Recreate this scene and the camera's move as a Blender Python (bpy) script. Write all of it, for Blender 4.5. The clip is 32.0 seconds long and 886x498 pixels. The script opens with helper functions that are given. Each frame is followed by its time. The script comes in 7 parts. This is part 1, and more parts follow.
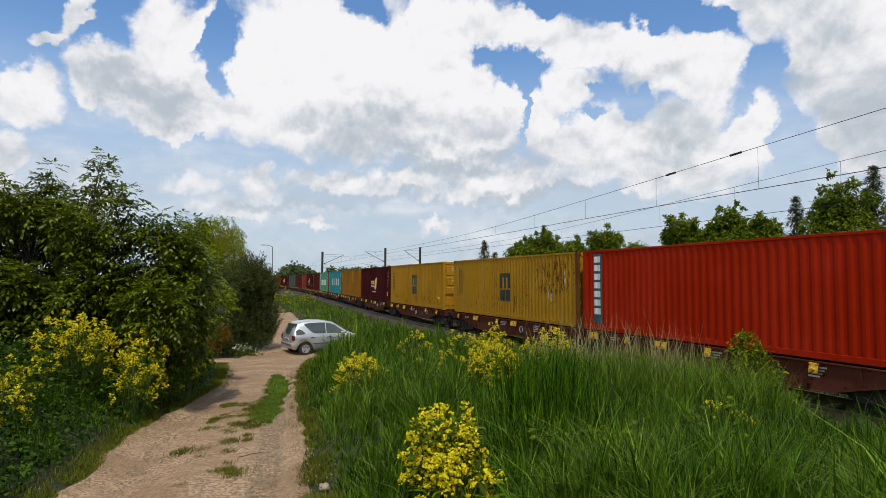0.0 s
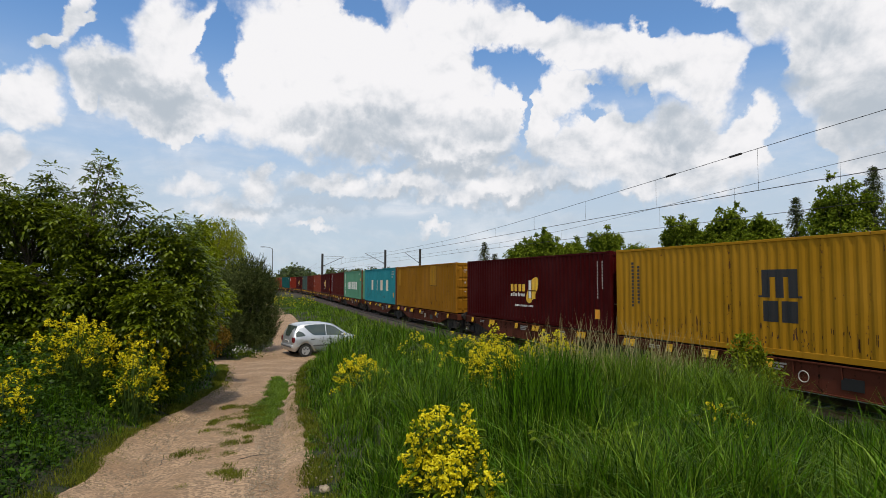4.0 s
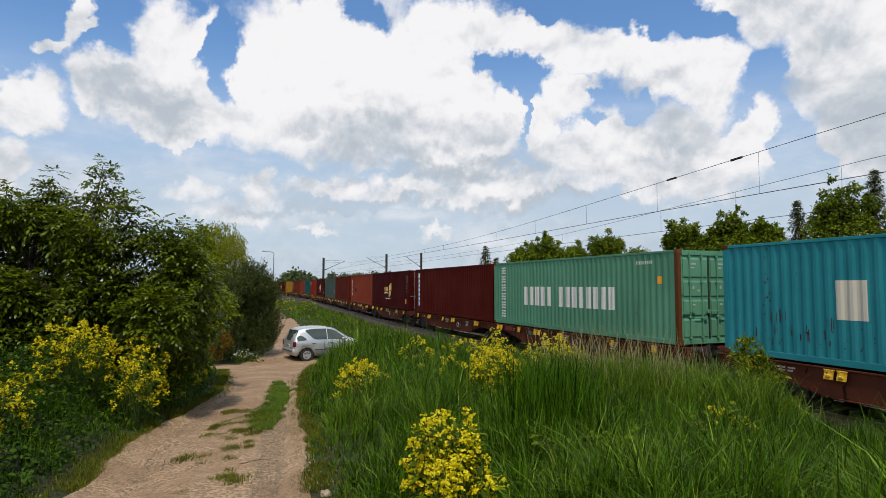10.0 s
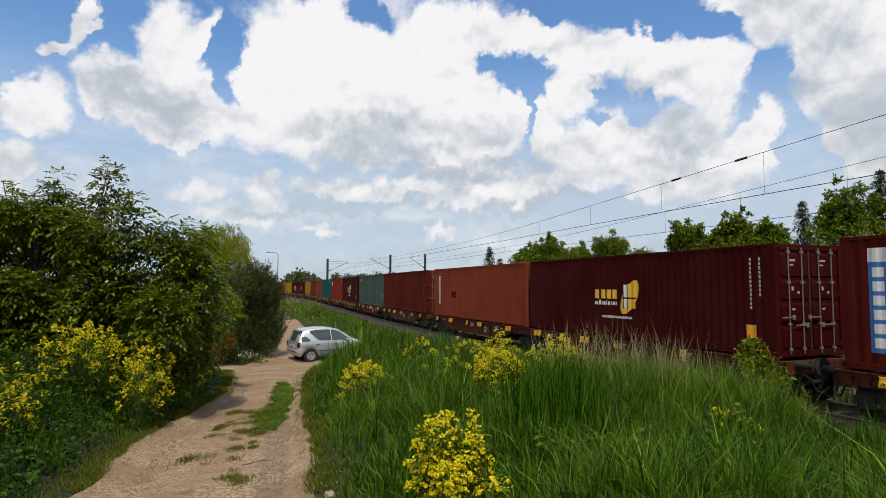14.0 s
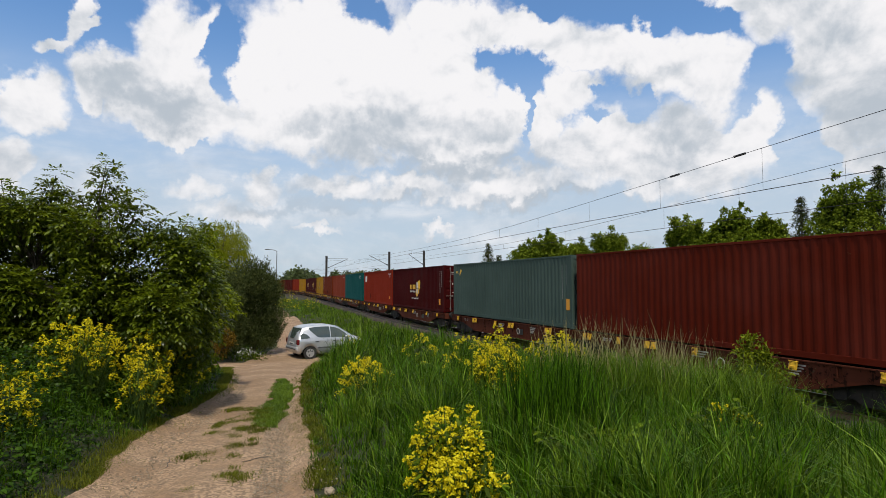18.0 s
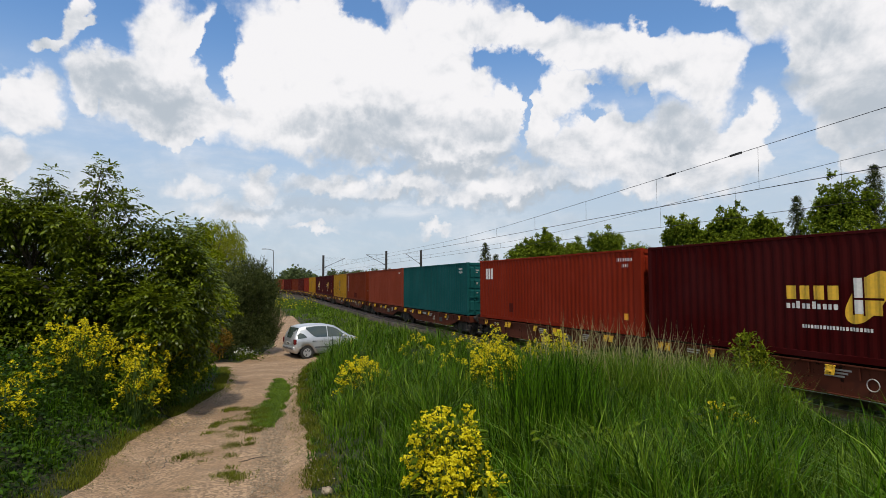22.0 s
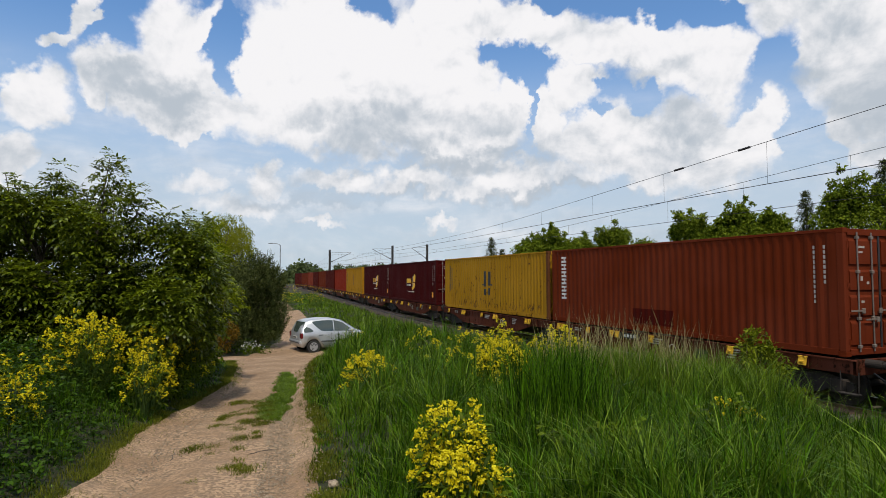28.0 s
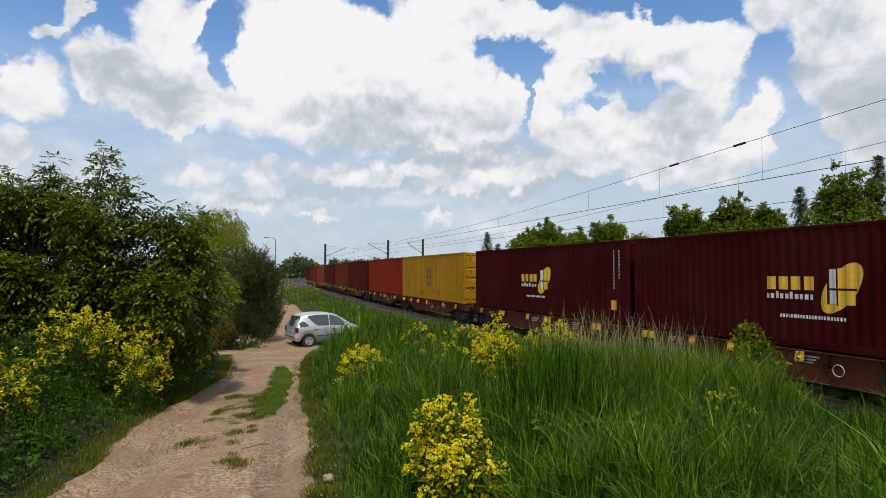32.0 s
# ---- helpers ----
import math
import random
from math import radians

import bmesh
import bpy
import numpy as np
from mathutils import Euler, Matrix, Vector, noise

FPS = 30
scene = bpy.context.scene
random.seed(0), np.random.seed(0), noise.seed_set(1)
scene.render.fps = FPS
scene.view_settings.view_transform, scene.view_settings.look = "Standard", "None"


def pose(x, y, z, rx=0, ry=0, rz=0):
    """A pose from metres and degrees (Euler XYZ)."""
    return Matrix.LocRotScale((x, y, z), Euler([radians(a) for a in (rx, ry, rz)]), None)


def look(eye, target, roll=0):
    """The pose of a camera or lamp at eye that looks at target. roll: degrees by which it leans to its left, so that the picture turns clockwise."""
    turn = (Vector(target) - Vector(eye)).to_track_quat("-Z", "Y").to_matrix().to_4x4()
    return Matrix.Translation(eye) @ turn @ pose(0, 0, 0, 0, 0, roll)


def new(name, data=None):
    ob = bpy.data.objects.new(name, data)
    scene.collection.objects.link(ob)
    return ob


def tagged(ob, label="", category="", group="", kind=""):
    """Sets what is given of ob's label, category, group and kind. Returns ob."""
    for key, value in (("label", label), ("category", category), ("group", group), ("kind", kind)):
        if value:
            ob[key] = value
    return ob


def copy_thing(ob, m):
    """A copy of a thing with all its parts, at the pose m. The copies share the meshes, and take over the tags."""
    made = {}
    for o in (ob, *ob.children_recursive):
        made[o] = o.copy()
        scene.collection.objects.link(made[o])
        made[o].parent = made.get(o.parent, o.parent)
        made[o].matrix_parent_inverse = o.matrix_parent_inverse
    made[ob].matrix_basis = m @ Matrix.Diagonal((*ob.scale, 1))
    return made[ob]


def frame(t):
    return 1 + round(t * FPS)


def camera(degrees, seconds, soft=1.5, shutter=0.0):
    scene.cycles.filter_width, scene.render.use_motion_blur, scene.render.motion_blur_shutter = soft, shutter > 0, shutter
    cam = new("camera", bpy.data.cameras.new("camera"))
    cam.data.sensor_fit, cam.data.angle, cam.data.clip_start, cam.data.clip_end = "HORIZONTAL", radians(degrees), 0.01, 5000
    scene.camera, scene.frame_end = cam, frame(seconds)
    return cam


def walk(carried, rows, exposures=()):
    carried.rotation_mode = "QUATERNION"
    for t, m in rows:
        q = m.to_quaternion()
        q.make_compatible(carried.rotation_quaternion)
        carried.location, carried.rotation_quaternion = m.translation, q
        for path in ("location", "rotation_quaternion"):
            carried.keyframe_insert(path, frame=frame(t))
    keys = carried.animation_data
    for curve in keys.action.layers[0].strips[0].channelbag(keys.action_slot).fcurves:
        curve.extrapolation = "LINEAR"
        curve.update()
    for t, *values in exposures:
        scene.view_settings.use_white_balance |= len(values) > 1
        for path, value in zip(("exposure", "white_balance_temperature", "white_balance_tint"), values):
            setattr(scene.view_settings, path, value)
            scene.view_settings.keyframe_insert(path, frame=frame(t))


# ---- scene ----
cam = camera(74.02, 32.0, soft=0.7)
EYE = (0.0, 0.0, 2.949)


def aim(turn, rise, lean):
    """Camera pose at the fixed standpoint: degrees of turn to the left, of rise above level and of lean."""
    return pose(*EYE, 90 + rise, 0, turn) @ pose(0, 0, 0, 0, 0, lean)


walk(cam, [
    (0, aim(-0.021, 3.013, 0.210)), (0.5, aim(-0.280, 3.144, 0.141)), (1, aim(-0.358, 3.233, 0.412)),
    (1.5, aim(-0.193, 3.116, 0.483)), (2, aim(-0.163, 3.161, 0.427)), (2.5, aim(-0.028, 3.013, 0.466)),
    (3, aim(0.006, 3.160, 0.425)), (3.5, aim(-0.025, 3.247, 0.265)), (5.5, aim(0.000, 2.820, 0.056)), (6, aim(-0.003, 2.912, 0.070)),
    (6.5, aim(-0.003, 2.891, 0.009)), (7, aim(-0.093, 2.817, 0.050)), (7.5, aim(-0.085, 2.984, 0.110)),
    (8, aim(-0.021, 3.035, 0.083)), (8.5, aim(-0.000, 3.247, 0.124)), (9, aim(0.000, 3.151, 0.000)),
    (9.5, aim(-0.674, 3.428, 0.417)), (10, aim(0.090, 3.565, 0.052)), (10.5, aim(0.171, 3.318, 0.055)),
    (11, aim(0.265, 3.251, 0.150)), (11.5, aim(0.426, 3.318, 0.041)), (12, aim(0.374, 3.417, 0.248)),
    (12.5, aim(0.337, 3.310, 0.021)), (13, aim(0.335, 3.427, -0.029)), (13.5, aim(0.329, 3.654, -0.037)),
    (14, aim(0.466, 3.652, 0.036)), (14.5, aim(0.416, 3.566, 0.008)), (16.5, aim(0.506, 3.400, 0.019)),
    (17, aim(0.464, 3.366, -0.066)), (17.5, aim(0.335, 3.423, -0.035)), (18, aim(0.357, 3.332, -0.133)),
    (18.5, aim(0.352, 3.188, -0.078)), (19, aim(0.262, 3.239, 0.006)), (19.5, aim(0.395, 2.932, -0.212)),
    (20, aim(0.322, 2.926, -0.191)), (20.5, aim(0.399, 3.142, -0.160)), (21, aim(0.336, 3.192, -0.066)),
    (21.5, aim(0.310, 3.266, -0.205)), (22, aim(0.063, 3.268, -0.226)), (22.5, aim(0.258, 3.063, -0.387)),
    (23, aim(0.367, 2.891, -0.156)), (23.5, aim(0.996, 3.197, -0.066)), (24, aim(0.408, 3.476, 0.161)),
    (24.5, aim(0.271, 3.091, -0.212)), (25, aim(0.424, 3.165, -0.247)), (25.5, aim(0.580, 3.287, 0.050)),
    (27.5, aim(0.666, 2.779, -0.104)), (28, aim(0.668, 2.744, -0.086)), (28.5, aim(0.682, 2.843, 0.128)),
    (29, aim(0.697, 2.844, 0.152)), (29.5, aim(0.740, 3.099, -0.073)), (30, aim(0.145, 3.013, 0.215)),
    (30.5, aim(0.230, 2.787, 0.296)), (31, aim(0.422, 2.486, -0.002)), (31.5, aim(0.318, 2.522, 0.307)),
    (32, aim(0.248, 2.225, 0.041)),
])


# ---- tools ----
class G:
    """A short way to write shader nodes."""

    def __init__(self, tree):
        self.t = tree

    def n(self, kind, **kw):
        nd = self.t.nodes.new(kind)
        for k, v in kw.items():
            if k in nd.inputs:
                s = nd.inputs[k]
                if hasattr(v, "is_output"):
                    self.t.links.new(v, s)
                else:
                    s.default_value = v
            else:
                setattr(nd, k, v)
        return nd

    def link(self, a, b):
        self.t.links.new(a, b)

    def val(self, x, sock):
        if hasattr(x, "is_output"):
            self.t.links.new(x, sock)
        else:
            sock.default_value = x

    def math(self, op, a, b=0.0, c=0.0, clamp=False):
        nd = self.t.nodes.new("ShaderNodeMath")
        nd.operation, nd.use_clamp = op, clamp
        for x, s in zip((a, b, c), nd.inputs):
            self.val(x, s)
        return nd.outputs[0]

    def mix(self, fac, a, b, blend="MIX"):
        nd = self.t.nodes.new("ShaderNodeMix")
        nd.data_type, nd.blend_type = "RGBA", blend
        for x, i in ((fac, 0), (a, 6), (b, 7)):
            if isinstance(x, tuple) and len(x) == 3:
                x = (*x, 1)
            self.val(x, nd.inputs[i])
        return nd.outputs[2]

    def ramp(self, x, lo, hi, a=0.0, b=1.0, smooth=True):
        nd = self.t.nodes.new("ShaderNodeMapRange")
        nd.interpolation_type = "SMOOTHSTEP" if smooth else "LINEAR"
        for v, i in ((x, 0), (lo, 1), (hi, 2), (a, 3), (b, 4)):
            self.val(v, nd.inputs[i])
        return nd.outputs[0]

    def noise(self, vec, scale, detail=3.0, rough=0.55, dist=0.0):
        nd = self.t.nodes.new("ShaderNodeTexNoise")
        nd.inputs["Scale"].default_value, nd.inputs["Detail"].default_value = scale, detail
        nd.inputs["Roughness"].default_value, nd.inputs["Distortion"].default_value = rough, dist
        if vec is not None:
            self.t.links.new(vec, nd.inputs["Vector"])
        return nd.outputs["Fac"]

    def scaled(self, vec, s, off=(0, 0, 0)):
        nd = self.t.nodes.new("ShaderNodeMapping")
        nd.inputs["Scale"].default_value, nd.inputs["Location"].default_value = s, off
        self.t.links.new(vec, nd.inputs["Vector"])
        return nd.outputs[0]


def material(name):
    m = bpy.data.materials.new(name)
    m.use_nodes = True
    g = G(m.node_tree)
    b = m.node_tree.nodes["Principled BSDF"]
    return m, g, b


def mesh_of(name, verts, faces, smooth=False):
    me = bpy.data.meshes.new(name)
    me.from_pydata([tuple(v) for v in verts], [], [tuple(f) for f in faces])
    me.update()
    if smooth:
        me.shade_smooth()
    return me


def quick_mesh(name, co, tris, mat_index=None, smooth=False):
    """A mesh from big arrays of points and of faces with equal corners."""
    me = bpy.data.meshes.new(name)
    co = np.ascontiguousarray(co, dtype=np.float32)
    tris = np.ascontiguousarray(tris, dtype=np.int32)
    k = tris.shape[1]
    me.vertices.add(len(co))
    me.vertices.foreach_set("co", co.ravel())
    me.loops.add(tris.size)
    me.loops.foreach_set("vertex_index", tris.ravel())
    me.polygons.add(len(tris))
    me.polygons.foreach_set("loop_start", np.arange(0, tris.size, k, dtype=np.int32))
    if mat_index is not None:
        me.polygons.foreach_set("material_index", np.ascontiguousarray(mat_index, dtype=np.int32))
    if smooth:
        me.polygons.foreach_set("use_smooth", np.ones(len(tris), dtype=bool))
    me.update(calc_edges=True)
    me.validate()
    return me


def put(name, me, mat, parent=None, m=None, label=""):
    ob = new(name, me)
    if mat is not None:
        if not me.materials:
            me.materials.append(mat)
        if me.materials[0] != mat:
            ob.material_slots[0].link = "OBJECT"
            ob.material_slots[0].material = mat
    if parent is not None:
        ob.parent = parent
    if m is not None:
        ob.matrix_basis = m
    if label:
        ob["label"] = label
    return ob


def part(name, bm, mat, parent, label="", m=None, smooth=False):
    me = bpy.data.meshes.new(name)
    bm.to_mesh(me)
    bm.free()
    if smooth:
        me.shade_smooth()
    return put(name, me, mat, parent, m, label)


def box(bm, x0, x1, y0, y1, z0, z1, bevel=0.0):
    r = bmesh.ops.create_cube(bm, size=1.0, matrix=Matrix.Translation(((x0 + x1) / 2, (y0 + y1) / 2, (z0 + z1) / 2))
                              @ Matrix.Diagonal((abs(x1 - x0), abs(y1 - y0), abs(z1 - z0), 1)))
    if bevel:
        es = list({e for v in r["verts"] for e in v.link_edges})
        bmesh.ops.bevel(bm, geom=es, offset=bevel, segments=1, affect="EDGES")
    return bm


def tube(bm, a, b, r0, r1=None, n=10):
    a, b = Vector(a), Vector(b)
    d = b - a
    m = Matrix.Translation((a + b) / 2) @ d.to_track_quat("Z", "Y").to_matrix().to_4x4()
    bmesh.ops.create_cone(bm, cap_ends=True, segments=n, radius1=r0, radius2=r0 if r1 is None else r1, depth=d.length, matrix=m)
    return bm


def prism(bm, outline, y0, y1):
    """A plate from an outline in x and z, between two depths."""
    a = [bm.verts.new((x, y0, z)) for x, z in outline]
    b = [bm.verts.new((x, y1, z)) for x, z in outline]
    n = len(a)
    bm.faces.new(a)
    bm.faces.new(b[::-1])
    for i in range(n):
        bm.faces.new((a[i], b[i], b[(i + 1) % n], a[(i + 1) % n]))
    bmesh.ops.recalc_face_normals(bm, faces=bm.faces[:])
    return bm


def prism_x(bm, outline, y0, y1):
    """A bar along y from an outline in x and z, open where it meets the sheet behind it."""
    a = [bm.verts.new((x, y0, z)) for x, z in outline]
    b = [bm.verts.new((x, y1, z)) for x, z in outline]
    bm.faces.new(a)
    bm.faces.new(b[::-1])
    for i in range(len(a)):
        j = (i + 1) % len(a)
        bm.faces.new((a[i], b[i], b[j], a[j]))
    bmesh.ops.recalc_face_normals(bm, faces=bm.faces[:])
    return bm


def thing(name, m, label, category, group="", kind=""):
    ob = new(name)
    ob.empty_display_size = 0.3
    ob.matrix_basis = m
    return tagged(ob, label, category, group, kind)


# ---- the railway's line ----
BENDS = ((18.0, -0.0030), (60.0, 0.002045), (130.0, -0.000025), (1e9, -0.002858))


def _lay():
    step, a = 1.0, np.arange(-320.0, 700.0, 1.0)
    k = np.zeros(len(a))
    low = -1e9
    for high, bend in BENDS:
        k[(a + step / 2 >= low) & (a + step / 2 < high)] = bend
        low = high
    k[a > 420] = 0
    k[a < -40] = 0
    h = np.concatenate([[0], np.cumsum(k * step)])[:-1]
    i0 = int(20 + 320)
    ang = 0.388 - (h - h[i0])
    mid = ang - k * step / 2
    pos = np.concatenate([[[0, 0]], np.cumsum(np.stack([-np.sin(mid), np.cos(mid)], 1) * step, 0)])[:-1]
    start = np.array([-math.sin(0.388), math.cos(0.388)]) * 20 + np.array([math.cos(0.388), math.sin(0.388)]) * 13.238
    return a, pos - pos[i0] + start, ang


LINE_A, LINE_P, LINE_H = _lay()


def on_line(a, off=0.0):
    """A point of the railway: a metres along it, off metres to the far side of the train's near face. Gives x, y and the heading."""
    x, y, h = (np.interp(a, LINE_A, v) for v in (LINE_P[:, 0], LINE_P[:, 1], LINE_H))
    return x + off * np.cos(h), y + off * np.sin(h), h


def line_near(x, y):
    """For arrays of points: metres along the line, and to its far side."""
    x, y = np.atleast_1d(x).astype(float), np.atleast_1d(y).astype(float)
    pa, pp, ph = LINE_A[::2], LINE_P[::2], LINE_H[::2]
    best, off = np.zeros(len(x)), np.zeros(len(x))
    for i in range(0, len(x), 4000):
        dx, dy = x[i:i + 4000, None] - pp[None, :, 0], y[i:i + 4000, None] - pp[None, :, 1]
        j = np.argmin(dx * dx + dy * dy, 1)
        r = np.arange(len(j))
        c, s = np.cos(ph[j]), np.sin(ph[j])
        off[i:i + 4000] = dx[r, j] * c + dy[r, j] * s
        best[i:i + 4000] = pa[j] - dx[r, j] * s + dy[r, j] * c
    return best, off


CENTRE = 1.219

# ---- light ----
SUN_FROM = Vector((0.07, -0.99, 0)).normalized()
SUN_RISE = radians(63)
sun = new("sun", bpy.data.lights.new("sun", "SUN"))
sun.data.energy, sun.data.angle, sun.data.color = 3.6, radians(2.5), (1.0, 0.93, 0.79)
_to = SUN_FROM * math.cos(SUN_RISE) + Vector((0, 0, math.sin(SUN_RISE)))
sun.matrix_world = look(_to * 60, (0, 0, 0))

world = bpy.data.worlds.new("sky")
scene.world = world
world.use_nodes = True
scene.view_settings.exposure = -0.13
scene.view_settings.use_white_balance = True
scene.view_settings.white_balance_temperature = 6650
scene.view_settings.white_balance_tint = 12


def paint_sky():
    g = G(world.node_tree)
    world.node_tree.nodes.clear()
    out = g.n("ShaderNodeOutputWorld")
    bg = g.n("ShaderNodeBackground")
    g.link(bg.outputs[0], out.inputs[0])
    co = g.n("ShaderNodeTexCoord").outputs["Generated"]
    sky = g.n("ShaderNodeTexSky", sky_type="NISHITA", sun_disc=False)
    sky.sun_elevation, sky.sun_rotation = SUN_RISE, math.atan2(SUN_FROM.x, SUN_FROM.y)
    sky.air_density, sky.dust_density, sky.ozone_density = 1.0, 0.6, 2.0
    blue = g.mix(1.0, sky.outputs[0], (0.116, 0.172, 0.212), "MULTIPLY")
    xyz = g.n("ShaderNodeSeparateXYZ", Vector=co)
    fwd = g.math("MAXIMUM", g.math("ABSOLUTE", xyz.outputs[1]), 0.08)
    u = g.math("DIVIDE", xyz.outputs[0], fwd)
    v = g.math("DIVIDE", xyz.outputs[2], fwd)
    # pulled by noise at two sizes, so that the clouds' edges are ragged
    p = g.n("ShaderNodeCombineXYZ", X=u, Y=v).outputs[0]
    for size, pull in ((7.0, 0.085), (26.0, 0.030)):
        w1 = g.n("ShaderNodeTexNoise", Scale=size, Detail=5.0, Roughness=0.6)
        g.link(co, w1.inputs["Vector"])
        sub = g.n("ShaderNodeVectorMath", operation="SUBTRACT")
        g.link(w1.outputs["Color"], sub.inputs[0])
        sub.inputs[1].default_value = (0.5, 0.5, 0.5)
        off = g.n("ShaderNodeVectorMath", operation="SCALE", Scale=pull * 2)
        g.link(sub.outputs[0], off.inputs[0])
        add = g.n("ShaderNodeVectorMath", operation="ADD")
        g.link(p, add.inputs[0])
        g.link(off.outputs[0], add.inputs[1])
        p = add.outputs[0]

    def blob(p, cu, cv, ru, rv, turn=0.0):
        mp = g.n("ShaderNodeMapping", vector_type="TEXTURE")
        mp.inputs["Location"].default_value = (cu, cv, 0)
        mp.inputs["Rotation"].default_value = (0, 0, radians(turn))
        mp.inputs["Scale"].default_value = (ru, rv, 1)
        g.link(p, mp.inputs["Vector"])
        ln = g.n("ShaderNodeVectorMath", operation="LENGTH")
        g.link(mp.outputs[0], ln.inputs[0])
        return g.ramp(ln.outputs["Value"], 1.75, 0.35)

    def many(rows):
        total = None
        for r in rows:
            q = p
            if total is not None:
                # each heap waits for the one before, which keeps the shader small
                nudge = g.n("ShaderNodeVectorMath", operation="ADD")
                g.link(p, nudge.inputs[0])
                g.link(g.math("MULTIPLY", total, 1e-7), nudge.inputs[1])
                q = nudge.outputs[0]
            b = blob(q, *r)
            total = b if total is None else g.math("MAXIMUM", total, b)
        return total

    middle = many((
        (-0.18, 0.370, 0.146, 0.129, 0), (-0.28, 0.399, 0.088, 0.089, 0), (-0.08, 0.370, 0.107, 0.089, 0), (0.01, 0.360, 0.059, 0.119, 0),
        (-0.33, 0.340, 0.068, 0.079, 0), (-0.26, 0.281, 0.117, 0.059, 0), (-0.14, 0.266, 0.127, 0.050, 0), (0.02, 0.251, 0.117, 0.069, 0),
        (0.11, 0.271, 0.039, 0.059, 0), (-0.02, 0.434, 0.049, 0.050, 0), (-0.23, 0.463, 0.068, 0.050, 0)))
    band = many((
        (0.07, 0.458, 0.088, 0.040, -6), (0.19, 0.414, 0.107, 0.042, -8), (0.32, 0.414, 0.068, 0.048, 0), (0.41, 0.365, 0.093, 0.059, 0),
        (0.49, 0.340, 0.049, 0.079, -30), (0.54, 0.251, 0.059, 0.059, -30), (0.44, 0.221, 0.107, 0.069, 0), (0.30, 0.221, 0.117, 0.059, 0),
        (0.18, 0.261, 0.034, 0.074, 0), (0.22, 0.330, 0.044, 0.040, 0)))
    left = many((
        (-0.48, 0.419, 0.054, 0.074, 10), (-0.50, 0.340, 0.078, 0.059, 0), (-0.59, 0.355, 0.054, 0.030, 0), (-0.43, 0.429, 0.021, 0.050, -20),
        (-0.43, 0.320, 0.068, 0.069, 0), (-0.47, 0.276, 0.059, 0.030, 0), (-0.60, 0.325, 0.024, 0.025, 0), (-0.72, 0.300, 0.057, 0.042, 0),
        (-0.74, 0.330, 0.024, 0.030, 0), (-0.76, 0.207, 0.039, 0.040, 0)))
    right = many((
        (0.65, 0.429, 0.146, 0.069, -25), (0.74, 0.340, 0.107, 0.109, -30), (0.74, 0.468, 0.146, 0.059, 0), (0.67, 0.246, 0.031, 0.045, 0),
        (0.73, 0.202, 0.059, 0.030, 0), (0.50, 0.498, 0.059, 0.040, 0), (-0.65, 0.449, 0.018, 0.059, 0), (-0.63, 0.434, 0.014, 0.014, 0),
        (-0.68, 0.391, 0.034, 0.012, 0)))
    low = many((
        (-0.43, 0.174, 0.049, 0.026, 0), (-0.32, 0.174, 0.045, 0.018, 0), (-0.20, 0.174, 0.088, 0.022, 0), (-0.06, 0.162, 0.127, 0.022, 0),
        (0.09, 0.162, 0.107, 0.025, 0), (0.22, 0.162, 0.068, 0.025, 0), (0.34, 0.162, 0.059, 0.020, 0), (-0.36, 0.132, 0.098, 0.020, 0),
        (-0.02, 0.098, 0.039, 0.010, 0), (-0.22, 0.098, 0.059, 0.010, 0)))
    holes = many((
        (-0.38, 0.350, 0.016, 0.034, 0), (0.07, 0.391, 0.029, 0.026, 0), (0.13, 0.355, 0.054, 0.020, -20), (0.12, 0.379, 0.059, 0.024, -25),
        (0.29, 0.325, 0.021, 0.012, 0), (0.34, 0.312, 0.016, 0.032, 0), (0.27, 0.276, 0.025, 0.009, 0), (0.15, 0.276, 0.008, 0.054, 0),
        (-0.44, 0.239, 0.029, 0.014, 0), (-0.16, 0.473, 0.034, 0.024, -45), (-0.13, 0.458, 0.029, 0.022, 0)))
    gaps = many((
        (-0.39, 0.419, 0.025, 0.040, 0), (0.44, 0.454, 0.059, 0.022, -25), (0.14, 0.486, 0.054, 0.018, 0), (0.35, 0.483, 0.059, 0.022, 0),
        (0.55, 0.365, 0.025, 0.089, -38), (0.60, 0.241, 0.021, 0.059, 0), (0.62, 0.192, 0.039, 0.018, 0), (-0.53, 0.241, 0.078, 0.022, 0)))
    grey = many((
        (-0.09, 0.251, 0.127, 0.034, 6), (-0.22, 0.276, 0.059, 0.020, 0), (0.06, 0.256, 0.088, 0.028, 0), (0.70, 0.340, 0.117, 0.079, -25),
        (0.62, 0.444, 0.117, 0.040, -15), (0.33, 0.350, 0.088, 0.024, 0), (0.41, 0.261, 0.059, 0.030, 0), (-0.47, 0.320, 0.059, 0.034, 0),
        (-0.55, 0.340, 0.059, 0.022, 0), (-0.02, 0.192, 0.117, 0.014, 0), (-0.18, 0.142, 0.156, 0.010, 0), (0.17, 0.142, 0.156, 0.010, 0)))
    heap = g.math("MAXIMUM", g.math("MAXIMUM", middle, band), g.math("MAXIMUM", left, right))
    fine = g.noise(co, 9.0, 9.0, 0.62, 0.15)
    wide = g.noise(g.scaled(co, (1, 1, 1.6), (3.1, 1.7, 0.4)), 1.6, 5.0, 0.55)
    ahead = g.ramp(xyz.outputs[1], 0.30, 0.55)
    around = g.math("ADD", g.math("MULTIPLY", wide, 2.4), -0.72)
